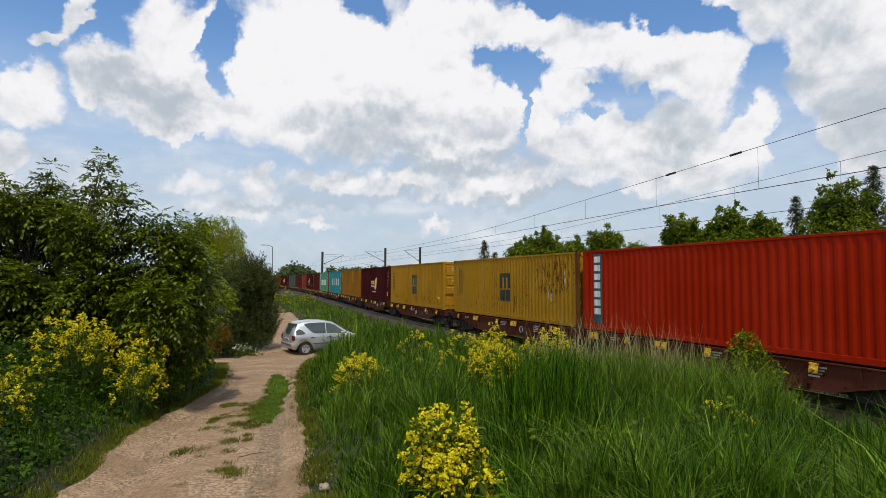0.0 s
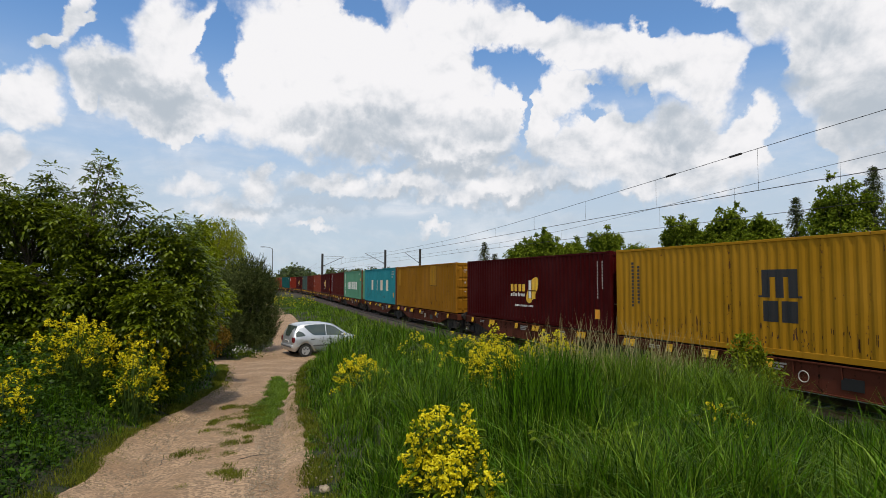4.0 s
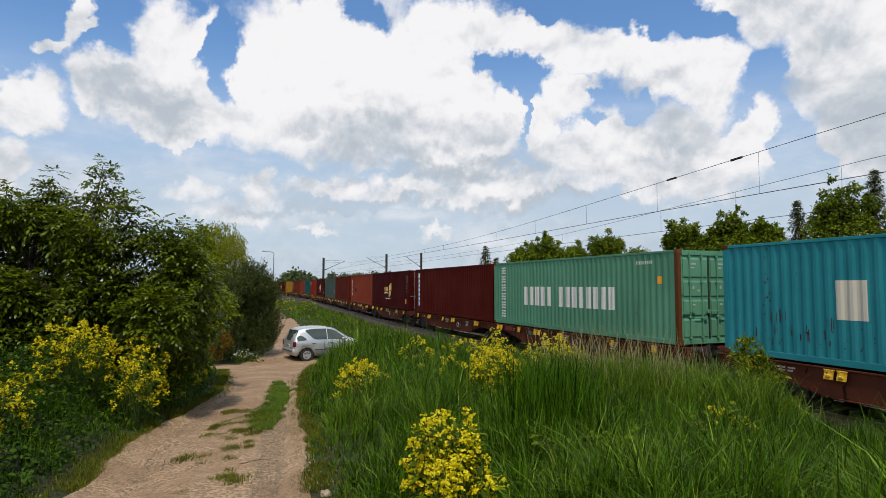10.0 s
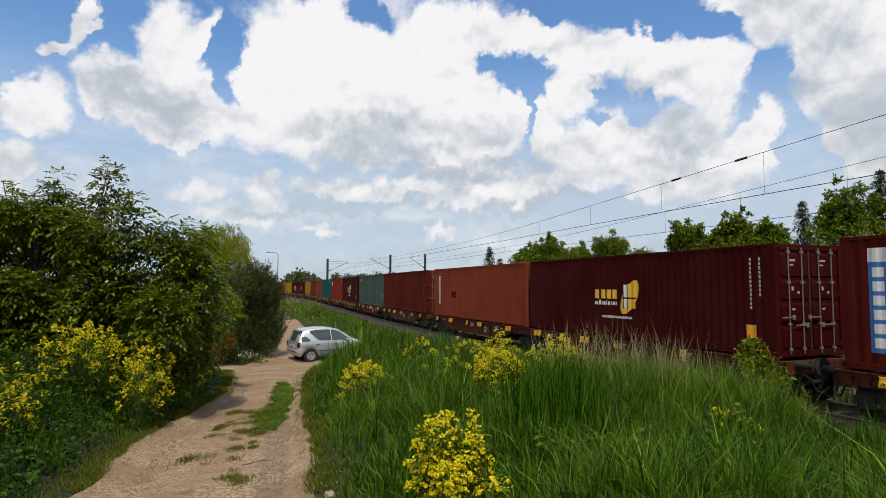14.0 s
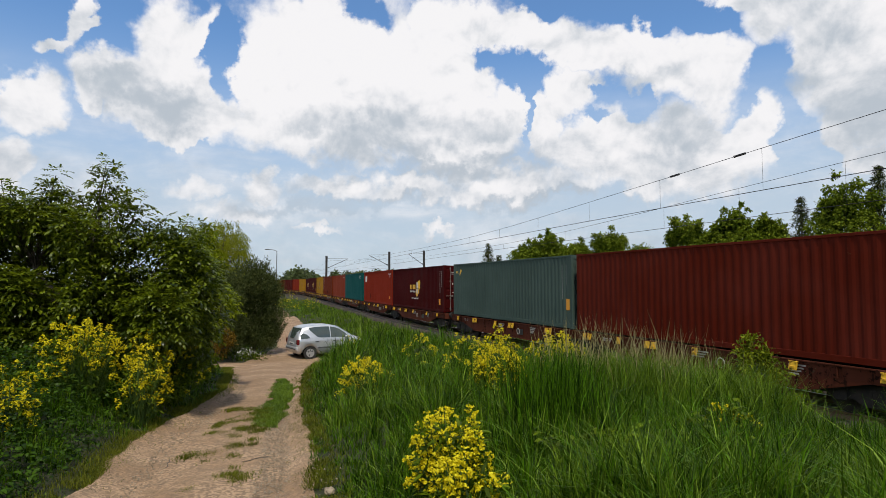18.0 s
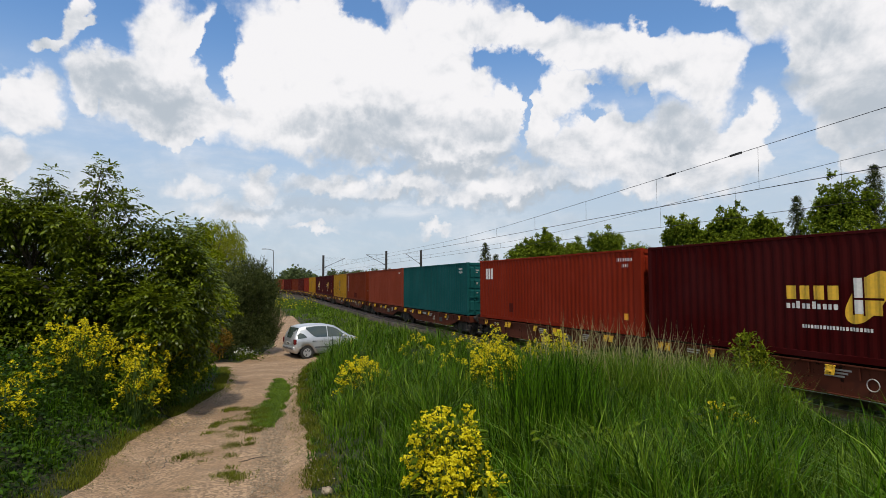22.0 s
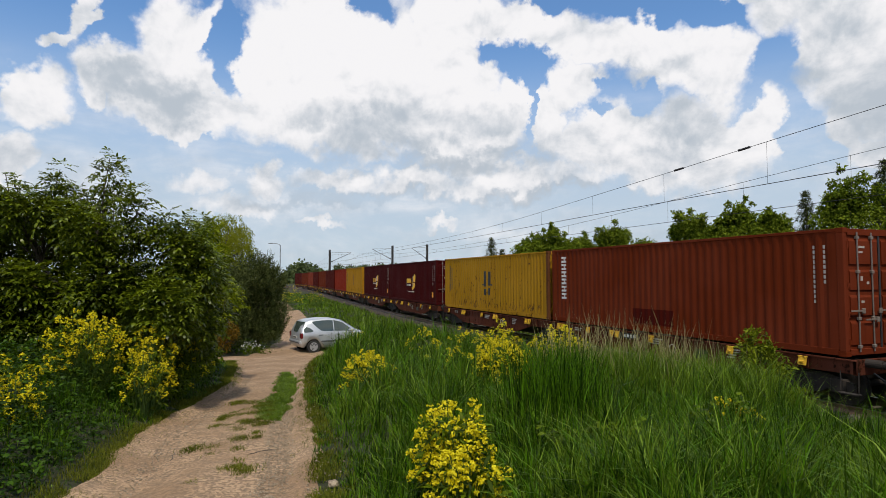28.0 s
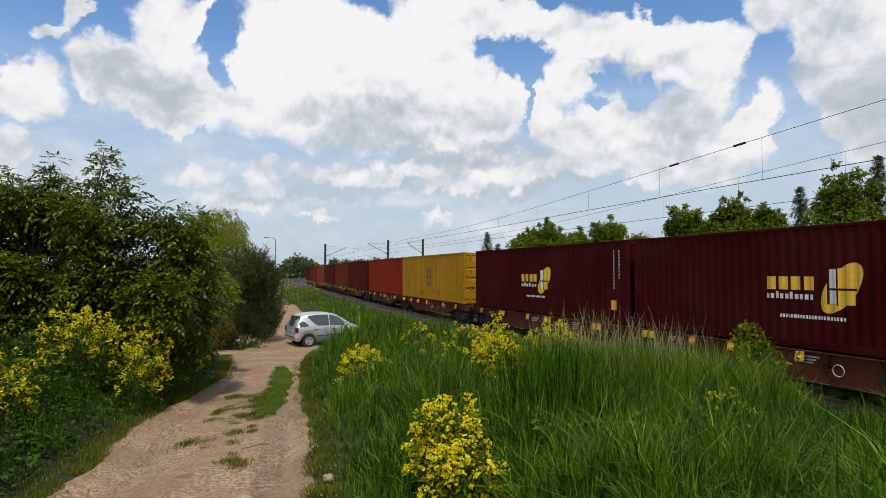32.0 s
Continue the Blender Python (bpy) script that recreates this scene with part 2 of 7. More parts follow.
    front = g.math("SUBTRACT", g.math("MAXIMUM", heap, g.math("MULTIPLY", low, 0.62)), g.math("MULTIPLY", g.math("MAXIMUM", holes, gaps), 0.75))
    dens = g.math("ADD", g.math("MULTIPLY", g.math("SUBTRACT", 1.0, ahead), around), g.math("MULTIPLY", ahead, front))
    dens = g.math("ADD", dens, g.math("MULTIPLY", g.math("SUBTRACT", fine, 0.5), 0.75))
    wisp = g.ramp(g.noise(g.scaled(co, (1, 1, 3.0), (2, 8, 4)), 5.0, 6.0, 0.6, 0.3), 0.35, 0.75, 0.0, 0.75)
    thin = g.math("MULTIPLY", g.math("MULTIPLY", wisp, ahead), g.ramp(xyz.outputs[2], 0.34, 0.14))
    cover = g.math("MAXIMUM", g.ramp(dens, 0.10, 0.70), thin)
    # thin veil near the horizon
    veil = g.ramp(xyz.outputs[2], 0.40, 0.10, 0.04, 0.90)
    # light and shade inside the clouds: heaps lit from above, grey undersides
    body = g.noise(co, 9.0, 6.0, 0.55, 0.2)
    up = g.noise(g.scaled(co, (1, 1, 1), (0, 0, -0.018)), 9.0, 6.0, 0.55, 0.2)
    soft = g.noise(g.scaled(co, (1, 1, 2.2), (5, 2, 1)), 3.0, 6.0, 0.6)
    lit = g.math("MULTIPLY", g.math("SUBTRACT", body, up), 3.2)
    shade = g.math("ADD", g.math("ADD", lit, g.ramp(soft, 0.25, 0.75, 0.35, 0.75)), g.math("ADD", g.ramp(xyz.outputs[2], 0.08, 0.36, 0.05, 0.42), g.math("MULTIPLY", g.math("SUBTRACT", middle, 0.5), 0.25)))
    shade = g.math("SUBTRACT", shade, g.math("MULTIPLY", g.math("MULTIPLY", grey, ahead), 0.52))
    white = g.mix(g.ramp(shade, 0.0, 1.05), (0.62, 0.71, 0.80), (1.17, 1.19, 1.22))
    pale = g.mix(veil, blue, (0.66, 0.79, 0.92))
    col = g.mix(cover, pale, white)
    g.link(col, bg.inputs["Color"])
    bg.inputs["Strength"].default_value = 0.84


paint_sky()


# ---- materials ----
def leafy(name, dark, light, rough=0.5, trans=0.35, patch=1.2, gloss=0.08, first=0.22, last=0.92):
    """Leaves or blades: each piece has its own shade, larger patches drift."""
    m, g, b = material(name)
    r = g.n("ShaderNodeNewGeometry").outputs["Random Per Island"]
    pos = g.n("ShaderNodeNewGeometry").outputs["Position"]
    f = g.math("ADD", g.math("MULTIPLY", r, 0.55), g.math("MULTIPLY", g.noise(pos, patch, 3.0), 0.6), clamp=True)
    col = g.mix(g.ramp(f, first, last), dark, light)
    g.link(col, b.inputs["Base Color"])
    b.inputs["Roughness"].default_value = rough
    b.inputs["Specular IOR Level"].default_value = gloss
    t = g.n("ShaderNodeBsdfTranslucent")
    g.link(g.mix(0.5, col, (light[0] * 1.5, light[1] * 1.5, light[2] * 0.6)), t.inputs[0])
    mx = g.n("ShaderNodeMixShader")
    mx.inputs[0].default_value = trans
    out = m.node_tree.nodes["Material Output"]
    g.link(b.outputs[0], mx.inputs[1])
    g.link(t.outputs[0], mx.inputs[2])
    g.link(mx.outputs[0], out.inputs[0])
    return m


def mottled(name, a, c, scale=3.0, rough=0.8, bump=0.3, fine=40.0, metal=0.0, third=None):
    m, g, b = material(name)
    co = g.n("ShaderNodeTexCoord").outputs["Object"]
    n1, n2 = g.noise(co, scale, 5.0, 0.6), g.noise(co, fine, 4.0, 0.6)
    f = g.ramp(g.math("ADD", g.math("MULTIPLY", n1, 0.6), g.math("MULTIPLY", n2, 0.4)), 0.36, 0.64)
    col = g.mix(f, a, c)
    if third:
        col = g.mix(g.ramp(g.noise(g.scaled(co, (1, 1, 1), (7, 3, 5)), scale * 2.3, 6.0, 0.7), 0.56, 0.66), col, third)
    g.link(col, b.inputs["Base Color"])
    b.inputs["Roughness"].default_value, b.inputs["Metallic"].default_value = rough, metal
    if bump:
        bp = g.n("ShaderNodeBump", Strength=bump, Distance=0.02)
        g.link(n2, bp.inputs["Height"])
        g.link(bp.outputs[0], b.inputs["Normal"])
    return m


def painted_steel(name, colour, worn=0.5, rust=(0.10, 0.035, 0.018), fade=0.15, streak=1.0):
    """Weathered container paint: fading, dirt runs and patches of rust."""
    m, g, b = material(name)
    co = g.n("ShaderNodeTexCoord").outputs["Object"]
    ran = g.n("ShaderNodeObjectInfo").outputs["Random"]
    sh = g.n("ShaderNodeVectorMath", operation="ADD")
    g.link(co, sh.inputs[0])
    g.link(g.n("ShaderNodeCombineXYZ", X=g.math("MULTIPLY", ran, 31.0), Y=g.math("MULTIPLY", ran, 17.0)).outputs[0], sh.inputs[1])
    p = sh.outputs[0]
    large = g.noise(p, 0.5, 4.0, 0.6)
    grain = g.noise(p, 9.0, 6.0, 0.65)
    runs = g.noise(g.scaled(p, (5.0, 5.0, 0.35)), 1.0, 5.0, 0.6)
    pale = tuple(min(1.0, c * (1 + fade) + fade * 0.03) for c in colour)
    deep = tuple(c * 0.72 for c in colour)
    col = g.mix(g.ramp(large, 0.35, 0.7), colour, pale)
    col = g.mix(g.math("MULTIPLY", g.ramp(runs, 0.5, 0.75), 0.55 * streak), col, deep)
    spots = g.math("ADD", g.math("MULTIPLY", grain, 0.55), g.math("MULTIPLY", runs, 0.45))
    edge = 0.70 - 0.13 * worn
    rf = g.ramp(spots, edge, edge + 0.05)
    col = g.mix(rf, col, rust)
    g.link(col, b.inputs["Base Color"])
    g.link(g.math("ADD", 0.58, g.math("ADD", g.math("MULTIPLY", rf, 0.35), g.math("MULTIPLY", grain, 0.2))), b.inputs["Roughness"])
    b.inputs["Specular IOR Level"].default_value = 0.04
    bp = g.n("ShaderNodeBump", Strength=0.15, Distance=0.01)
    g.link(g.math("ADD", grain, rf), bp.inputs["Height"])
    g.link(bp.outputs[0], b.inputs["Normal"])
    return m


def plain(name, colour, rough=0.5, metal=0.0, coat=0.0):
    m, g, b = material(name)
    co = g.n("ShaderNodeTexCoord").outputs["Object"]
    n = g.noise(co, 14.0, 4.0, 0.6)
    col = g.mix(g.ramp(n, 0.3, 0.7), tuple(c * 0.86 for c in colour), colour)
    g.link(col, b.inputs["Base Color"])
    b.inputs["Roughness"].default_value, b.inputs["Metallic"].default_value = rough, metal
    b.inputs["Coat Weight"].default_value = coat
    return m


GRASS = leafy("grass_blades", (0.0024, 0.0100, 0.0004), (0.084, 0.200, 0.006), 0.45, 0.13, 0.9, 0.10, 0.30, 1.0)
GRASS_PALE = leafy("pale_grass_blades", (0.012, 0.036, 0.002), (0.190, 0.300, 0.024), 0.42, 0.2, 0.7, 0.16, 0.28, 0.98)
FRINGE = leafy("yellowing_grass", (0.030, 0.042, 0.004), (0.150, 0.165, 0.016), 0.7, 0.15, 1.4)
STRAW = leafy("dry_grass_stalks", (0.20, 0.17, 0.075), (0.40, 0.35, 0.19), 0.6, 0.25)
WALNUT = leafy("walnut_leaves", (0.010, 0.023, 0.0008), (0.150, 0.195, 0.007), 0.38, 0.28, 1.3, 0.26)
ELDER = leafy("elder_leaves", (0.035, 0.058, 0.002), (0.220, 0.270, 0.008), 0.5, 0.3, 1.5, 0.1)
SHRUB = leafy("shrub_leaves", (0.007, 0.018, 0.0012), (0.105, 0.155, 0.005), 0.5, 0.2, 1.5, 0.06)
SAPLING = leafy("sapling_leaves", (0.03, 0.05, 0.002), (0.19, 0.23, 0.012), 0.5, 0.3, 2.0, 0.06)
WEED = leafy("weed_leaves", (0.0020, 0.009, 0.0003), (0.042, 0.094, 0.002), 0.5, 0.2, 1.1, 0.14)
WILLOW = leafy("willow_leaves", (0.08, 0.105, 0.004), (0.32, 0.34, 0.022), 0.5, 0.35, 0.8)
PINE = leafy("pine_needles", (0.008, 0.018, 0.004), (0.100, 0.120, 0.034), 0.6, 0.10, 1.2)
FARLEAF = leafy("far_leaves", (0.028, 0.056, 0.003), (0.205, 0.265, 0.020), 0.6, 0.22, 0.5, 0.05)
BLOOM = leafy("yellow_petals", (0.50, 0.40, 0.004), (0.74, 0.66, 0.03), 0.55, 0.3, 3.0)
RUSTLEAF = leafy("reddish_leaves", (0.07, 0.042, 0.006), (0.26, 0.16, 0.022), 0.5, 0.3, 2.0)
BARK = mottled("bark", (0.05, 0.038, 0.028), (0.14, 0.11, 0.085), 4.0, 0.9, 0.8, 30.0)
STEM = leafy("green_stems", (0.05, 0.09, 0.02), (0.10, 0.16, 0.04), 0.5, 0.15)
RAIL = mottled("rail_steel", (0.10, 0.055, 0.035), (0.17, 0.10, 0.065), 2.0, 0.6, 0.2, 30.0, 0.4)
RAILTOP = plain("polished_rail_head", (0.55, 0.54, 0.52), 0.28, 0.95)
SLEEPER = mottled("sleeper_concrete", (0.06, 0.050, 0.040), (0.13, 0.11, 0.09), 3.0, 0.9, 0.4)
# the horizon woods' leaves: aerial haze is mixed into this paler green
HAZYLEAF = leafy("haze_paled_leaves", (0.043, 0.068, 0.025), (0.108, 0.137, 0.054), 0.7, 0.2, 0.03)
MAST = mottled("mast_concrete", (0.025, 0.025, 0.026), (0.05, 0.05, 0.05), 2.0, 0.85, 0.3)
STEEL = plain("dull_steel", (0.16, 0.17, 0.18), 0.55, 0.6)
BARSTEEL = plain("dull_galvanised_bar", (0.20, 0.165, 0.14), 0.6, 0.2)
WIRE = plain("wire", (0.035, 0.036, 0.038), 0.6, 0.4)
BLACK = plain("black_paint", (0.012, 0.012, 0.013), 0.5)
WHITE = plain("white_paint", (0.72, 0.70, 0.66), 0.5)
OFFWHITE = painted_steel("worn_white_paint", (0.60, 0.55, 0.44), 0.35, (0.20, 0.10, 0.05), 0.1)
LOGO_YELLOW = plain("yellow_paint", (0.80, 0.46, 0.03), 0.45)
SAFETY = painted_steel("worn_safety_yellow", (0.55, 0.33, 0.03), 1.25)
PLACARD = plain("orange_placard", (0.80, 0.33, 0.02), 0.5)
BLUEPAINT = plain("blue_panel", (0.03, 0.16, 0.42), 0.45)
REDPANEL = plain("dull_red_panel", (0.22, 0.016, 0.012), 0.5)
TEALPANEL = plain("dark_teal_panel", (0.012, 0.07, 0.075), 0.45)
WAGON = painted_steel("wagon_red_oxide", (0.085, 0.024, 0.013), 1.15, (0.022, 0.010, 0.006), 0.2, 1.6)
WAGON_DARK = mottled("grimy_running_gear", (0.010, 0.008, 0.007), (0.030, 0.022, 0.017), 4.0, 0.85, 0.3)
CASTING = mottled("corner_casting_rust", (0.07, 0.03, 0.02), (0.14, 0.06, 0.04), 8.0, 0.8, 0.3)


def earth():
    m, g, b = material("meadow_soil")
    co = g.n("ShaderNodeNewGeometry").outputs["Position"]
    n1, n2, n3 = g.noise(co, 0.06, 5.0, 0.6), g.noise(co, 0.9, 5.0, 0.6), g.noise(co, 22.0, 5.0, 0.65)
    col = g.mix(g.ramp(n1, 0.38, 0.62), (0.019, 0.024, 0.004), (0.033, 0.040, 0.007))
    col = g.mix(g.ramp(n2, 0.35, 0.7), col, (0.015, 0.017, 0.006))
    col = g.mix(g.ramp(n3, 0.45, 0.75, 0.0, 0.5), col, (0.047, 0.047, 0.013))
    g.link(col, b.inputs["Base Color"])
    b.inputs["Roughness"].default_value = 0.95
    bp = g.n("ShaderNodeBump", Strength=0.7, Distance=0.06)
    g.link(n3, bp.inputs["Height"])
    g.link(bp.outputs[0], b.inputs["Normal"])
    return m


def gravel_dirt():
    m, g, b = material("sandy_gravel")
    co = g.n("ShaderNodeNewGeometry").outputs["Position"]
    n1, n2 = g.noise(co, 0.8, 5.0, 0.6), g.noise(co, 6.0, 6.0, 0.65)
    vo = g.n("ShaderNodeTexVoronoi", Scale=34.0)
    g.link(co, vo.inputs["Vector"])
    n3 = g.noise(co, 90.0, 3.0, 0.6)
    col = g.mix(g.ramp(n1, 0.35, 0.65), (0.212, 0.130, 0.068), (0.303, 0.203, 0.120))
    col = g.mix(g.ramp(n2, 0.42, 0.72, 0.0, 0.7), col, (0.155, 0.104, 0.060))
    col = g.mix(g.ramp(n3, 0.55, 0.75, 0.0, 0.6), col, (0.38, 0.31, 0.22))
    stones = g.mix(1.0, col, g.ramp(vo.outputs["Color"], 0.25, 0.75, 0.62, 1.38), "MULTIPLY")
    col = g.mix(g.ramp(g.noise(co, 1.6, 4.0, 0.7), 0.36, 0.60, 0.35, 0.95), col, stones)
    g.link(col, b.inputs["Base Color"])
    b.inputs["Roughness"].default_value = 0.95
    bp = g.n("ShaderNodeBump", Strength=0.6, Distance=0.009)
    g.link(g.math("ADD", g.math("MULTIPLY", vo.outputs["Distance"], 0.6), g.math("ADD", n3, g.math("MULTIPLY", n2, 0.12))), bp.inputs["Height"])
    g.link(bp.outputs[0], b.inputs["Normal"])
    return m


EARTH, DIRT = earth(), gravel_dirt()
BALLAST = mottled("ballast_stone", (0.016, 0.010, 0.006), (0.048, 0.033, 0.020), 1.2, 0.95, 1.0, 16.0, 0.0, (0.085, 0.060, 0.038))


# ---- ground ----
PATH = ((-30, -0.4, 1.2), (-3, -1.9, 1.1), (2, -2.1, 1.12), (5.6, -2.40, 1.18), (9.1, -3.38, 1.24), (11.5, -3.93, 1.12), (13.2, -4.27, 1.05), (15.5, -4.78, 0.97), (18.6, -5.65, 1.1), (24.0, -7.1, 1.7),
        (28.0, -7.5, 1.6), (33.0, -8.2, 1.15), (43.0, -11.3, 1.1), (57.0, -15.6, 1.1), (80.0, -24.0, 1.3), (130.0, -46.0, 1.5))
BRANCH = ((-6.8, 24.0, 1.4), (-9.0, 24.6, 1.7), (-12.5, 25.0, 1.6), (-20.0, 25.6, 1.5), (-34.0, 27.0, 1.5))


def path_mid(y):
    r = np.array(PATH)
    return np.interp(y, r[:, 0], r[:, 1]), np.interp(y, r[:, 0], r[:, 2])


def branch_gap(x, y):
    r = np.array(BRANCH)
    yy, ww = np.interp(-x, -r[:, 0], r[:, 1]), np.interp(-x, -r[:, 0], r[:, 2])
    d = np.abs(y - yy) - ww
    return np.where((x < -6.0) & (x > -34), d, 9.0)


def smooth(x, a, b):
    t = np.clip((x - a) / (b - a), 0, 1)
    return t * t * (3 - 2 * t)


def ground_z(x, y):
    """Height of the land: the lane falls away from the standpoint; banks rise beside it, the railway runs on a low bed."""
    x, y = np.broadcast_arrays(np.asarray(x, float), np.asarray(y, float))
    shape = x.shape
    x, y = x.ravel(), y.ravel()
    lane = 1.22 - 0.0675 * np.clip(y, -10, 26.0)
    lane = np.where(y < -10, 1.85, lane)
    mid, half = path_mid(y)
    d = x - mid
    gap = np.minimum(np.abs(d) - half, branch_gap(x, y))
    a, off = line_near(x, y)
    right = smooth(d, 0.9, 3.2) * 0.42 * (1 - smooth(y, 19, 24.5))
    right = right + 0.62 * smooth(d, 1.7, 3.7) * smooth(y, 16, 21.5) * (1 - smooth(y, 25.3, 28.5))
    left = smooth(-d, 1.0, 3.0) * 0.55 * (1 - smooth(y, 17.5, 21.5)) + smooth(-d, 3, 8) * 0.25 * (1 - smooth(y, 17.5, 22))
    z = lane + right + left
    far = -0.55 + 0.0 * x
    z = z * (1 - smooth(y, 26, 45)) + far * smooth(y, 26, 45)
    # slope up to the line beyond the car
    z = z + 0.25 * smooth(-off, 10, 4) * smooth(y, 30, 44)
    bed = -0.42
    brow = 6.5 + 2.3 * (1 - smooth(y, 9.5, 14.0)) * smooth(x, 4.6, 6.6)
    to = smooth((brow + off) / (brow - 2.4), 0.0, 1.0)
    z = np.where(off < 0, z * (1 - to) + bed * to, z)
    z = np.where(off >= 0, bed + 1.5 * smooth(off, 8.5, 27), z)
    bump = np.sin(x * 1.3 + y * 0.7) * np.cos(y * 1.1 - x * 0.4) * 0.05 + np.sin(x * 0.31 - y * 0.23) * 0.06
    z = z + bump * smooth(gap, 0.0, 1.5) * smooth(np.abs(off - 1.5), 4, 7)
    z = z - 0.05 * smooth(-gap, 0.0, 0.3)
    return z.reshape(shape)


def axis(near0, near1, step, far):
    mid = np.arange(near0, near1 + step, step)
    grow = np.cumsum(step * 1.22 ** np.arange(1, 60))
    grow = grow[grow < far]
    return np.concatenate([(near0 - grow)[::-1], mid, near1 + step + grow])


def build_ground():
    xs, ys = axis(-14, 16, 0.3, 2200), axis(0, 40, 0.3, 2600)
    gx, gy = np.meshgrid(xs, ys)
    z = ground_z(gx, gy)
    co = np.stack([gx, gy, z], -1).reshape(-1, 3)
    nx, ny = len(xs), len(ys)
    i = (np.arange(ny - 1)[:, None] * nx + np.arange(nx - 1)[None, :]).ravel()
    ob = put("ground", quick_mesh("ground", co, np.stack([i, i + 1, i + nx + 1, i + nx], 1), smooth=True), EARTH)
    tagged(ob, "green uneven meadow ground beside the railway line", "ground", kind="structure")


def strip(name, mid, width, label, lift=0.0):
    """A ribbon of trodden earth that follows the land."""
    n, k = len(mid), 13
    co, faces = [], []
    for i, (x, y) in enumerate(mid):
        x0, y0 = mid[max(i - 1, 0)]
        x1, y1 = mid[min(i + 1, n - 1)]
        dx, dy = x1 - x0, y1 - y0
        ln = math.hypot(dx, dy)
        px, py = dy / ln, -dx / ln
        for j in range(k):
            s = (j / (k - 1) * 2 - 1)
            w = width[i] * (1 + 0.10 * noise.noise((x * 0.9 + s * 4, y * 0.9, 3.3)) + 0.05 * noise.noise((x * 3.1, y * 3.1 + s * 9, 1.0))) + 0.12
            X, Y = x + px * s * w, y + py * s * w
            rut = -0.035 * (math.exp(-((abs(s) - 0.55) / 0.2) ** 2)) + 0.03 * math.exp(-(s / 0.2) ** 2)
            co.append((X, Y, rut))
    co = np.array(co)
    co[:, 2] += ground_z(co[:, 0], co[:, 1]) + 0.075 + lift + np.array([0.007 * noise.noise((c[0] * 1.1, c[1] * 1.1, 0)) for c in co])
    edge = np.tile(np.r_[1, np.zeros(k - 2), 1], n) > 0
    co[edge, 2] -= 0.12
    i = (np.arange(n - 1)[:, None] * k + np.arange(k - 1)[None, :]).ravel()
    ob = put(name, quick_mesh(name, co, np.stack([i, i + 1, i + k + 1, i + k], 1), smooth=True), DIRT)
    tagged(ob, label, "path", kind="structure")


def build_paths():
    y = np.concatenate([np.arange(-30, 60, 0.3), np.arange(60, 130, 2.0)])
    mid, half = path_mid(y)
    # rounded course
    ker = np.ones(9) / 9
    mid[4:-4] = np.convolve(mid, ker, "valid")
    strip("dirt_path", list(zip(mid, y)), half, "sandy two-track dirt lane with gravel and worn grass")
    r = np.array(BRANCH)
    x = np.arange(-6.8, -34, -0.4)
    strip("side_path", list(zip(x, np.interp(-x, -r[:, 0], r[:, 1]))), np.interp(-x, -r[:, 0], r[:, 2]), "bare earth side lane turning off behind the bank", -0.012)


def build_track(name, off):
    a = np.arange(-300, 640, 2.0)
    prof = ((-1.75, -0.60), (-1.32, -0.20), (1.32, -0.20), (1.75, -0.60))
    co, faces, k = [], [], len(prof)
    for s in a:
        for dx, z in prof:
            x, y, h = on_line(s, off + dx)
            co.append((x, y, z))
    i = (np.arange(len(a) - 1)[:, None] * k + np.arange(k - 1)[None, :]).ravel()
    bed = put("ballast_bed", quick_mesh("ballast_bed", np.array(co), np.stack([i, i + 1, i + k + 1, i + k], 1)), BALLAST)
    tagged(bed, "grey brown crushed stone ballast under the rails", "ballast", kind="structure")
    for side in (-0.7535, 0.7535):
        sec = ((-0.07, -0.17), (-0.07, -0.15), (-0.012, -0.12), (-0.012, -0.05), (-0.036, -0.035), (-0.036, 0.0),
               (0.036, 0.0), (0.036, -0.035), (0.012, -0.05), (0.012, -0.12), (0.07, -0.15), (0.07, -0.17))
        co, k = [], len(sec)
        for s in a:
            x, y, h = on_line(s, off + side)
            c, sn = math.cos(h), math.sin(h)
            co += [(x + dx * c, y + dx * sn, z) for dx, z in sec]
        i = (np.arange(len(a) - 1)[:, None] * k + np.arange(k - 1)[None, :]).ravel()
        f = np.stack([i, i + 1, i + k + 1, i + k], 1)
        top = np.tile(np.arange(k - 1) == 5, len(a) - 1)
        me = quick_mesh("rail", np.array(co), f, top.astype(int))
        me.materials.append(RAIL)
        me.materials.append(RAILTOP)
        tagged(new("rail", me), "rusty steel rail with a shiny running head", "rail", "rails of the line", "structure")
    # sleepers under the rails
    s = np.arange(-60, 330, 0.6)
    base = np.array([(x, y, z) for x in (-1.25, 1.25) for y in (-0.12, 0.12) for z in (-0.26, -0.165)])
    quad = np.array([(0, 1, 3, 2), (4, 6, 7, 5), (0, 4, 5, 1), (2, 3, 7, 6), (1, 5, 7, 3)])
    x, y, h = on_line(s, off)
    c, sn = np.cos(h)[:, None], np.sin(h)[:, None]
    co = np.stack([x[:, None] + base[:, 0] * c - base[:, 1] * sn, y[:, None] + base[:, 0] * sn + base[:, 1] * c, np.repeat(base[None, :, 2], len(s), 0)], -1)
    f = (quad[None] + (np.arange(len(s)) * 8)[:, None, None]).reshape(-1, 4)
    tagged(put("sleepers", quick_mesh("sleepers", co.reshape(-1, 3), f), SLEEPER), "weathered concrete sleepers bedded in the ballast", "sleepers", kind="stuff")


build_ground()
build_paths()
build_track("near_track", CENTRE)
build_track("far_track", CENTRE + 4.6)


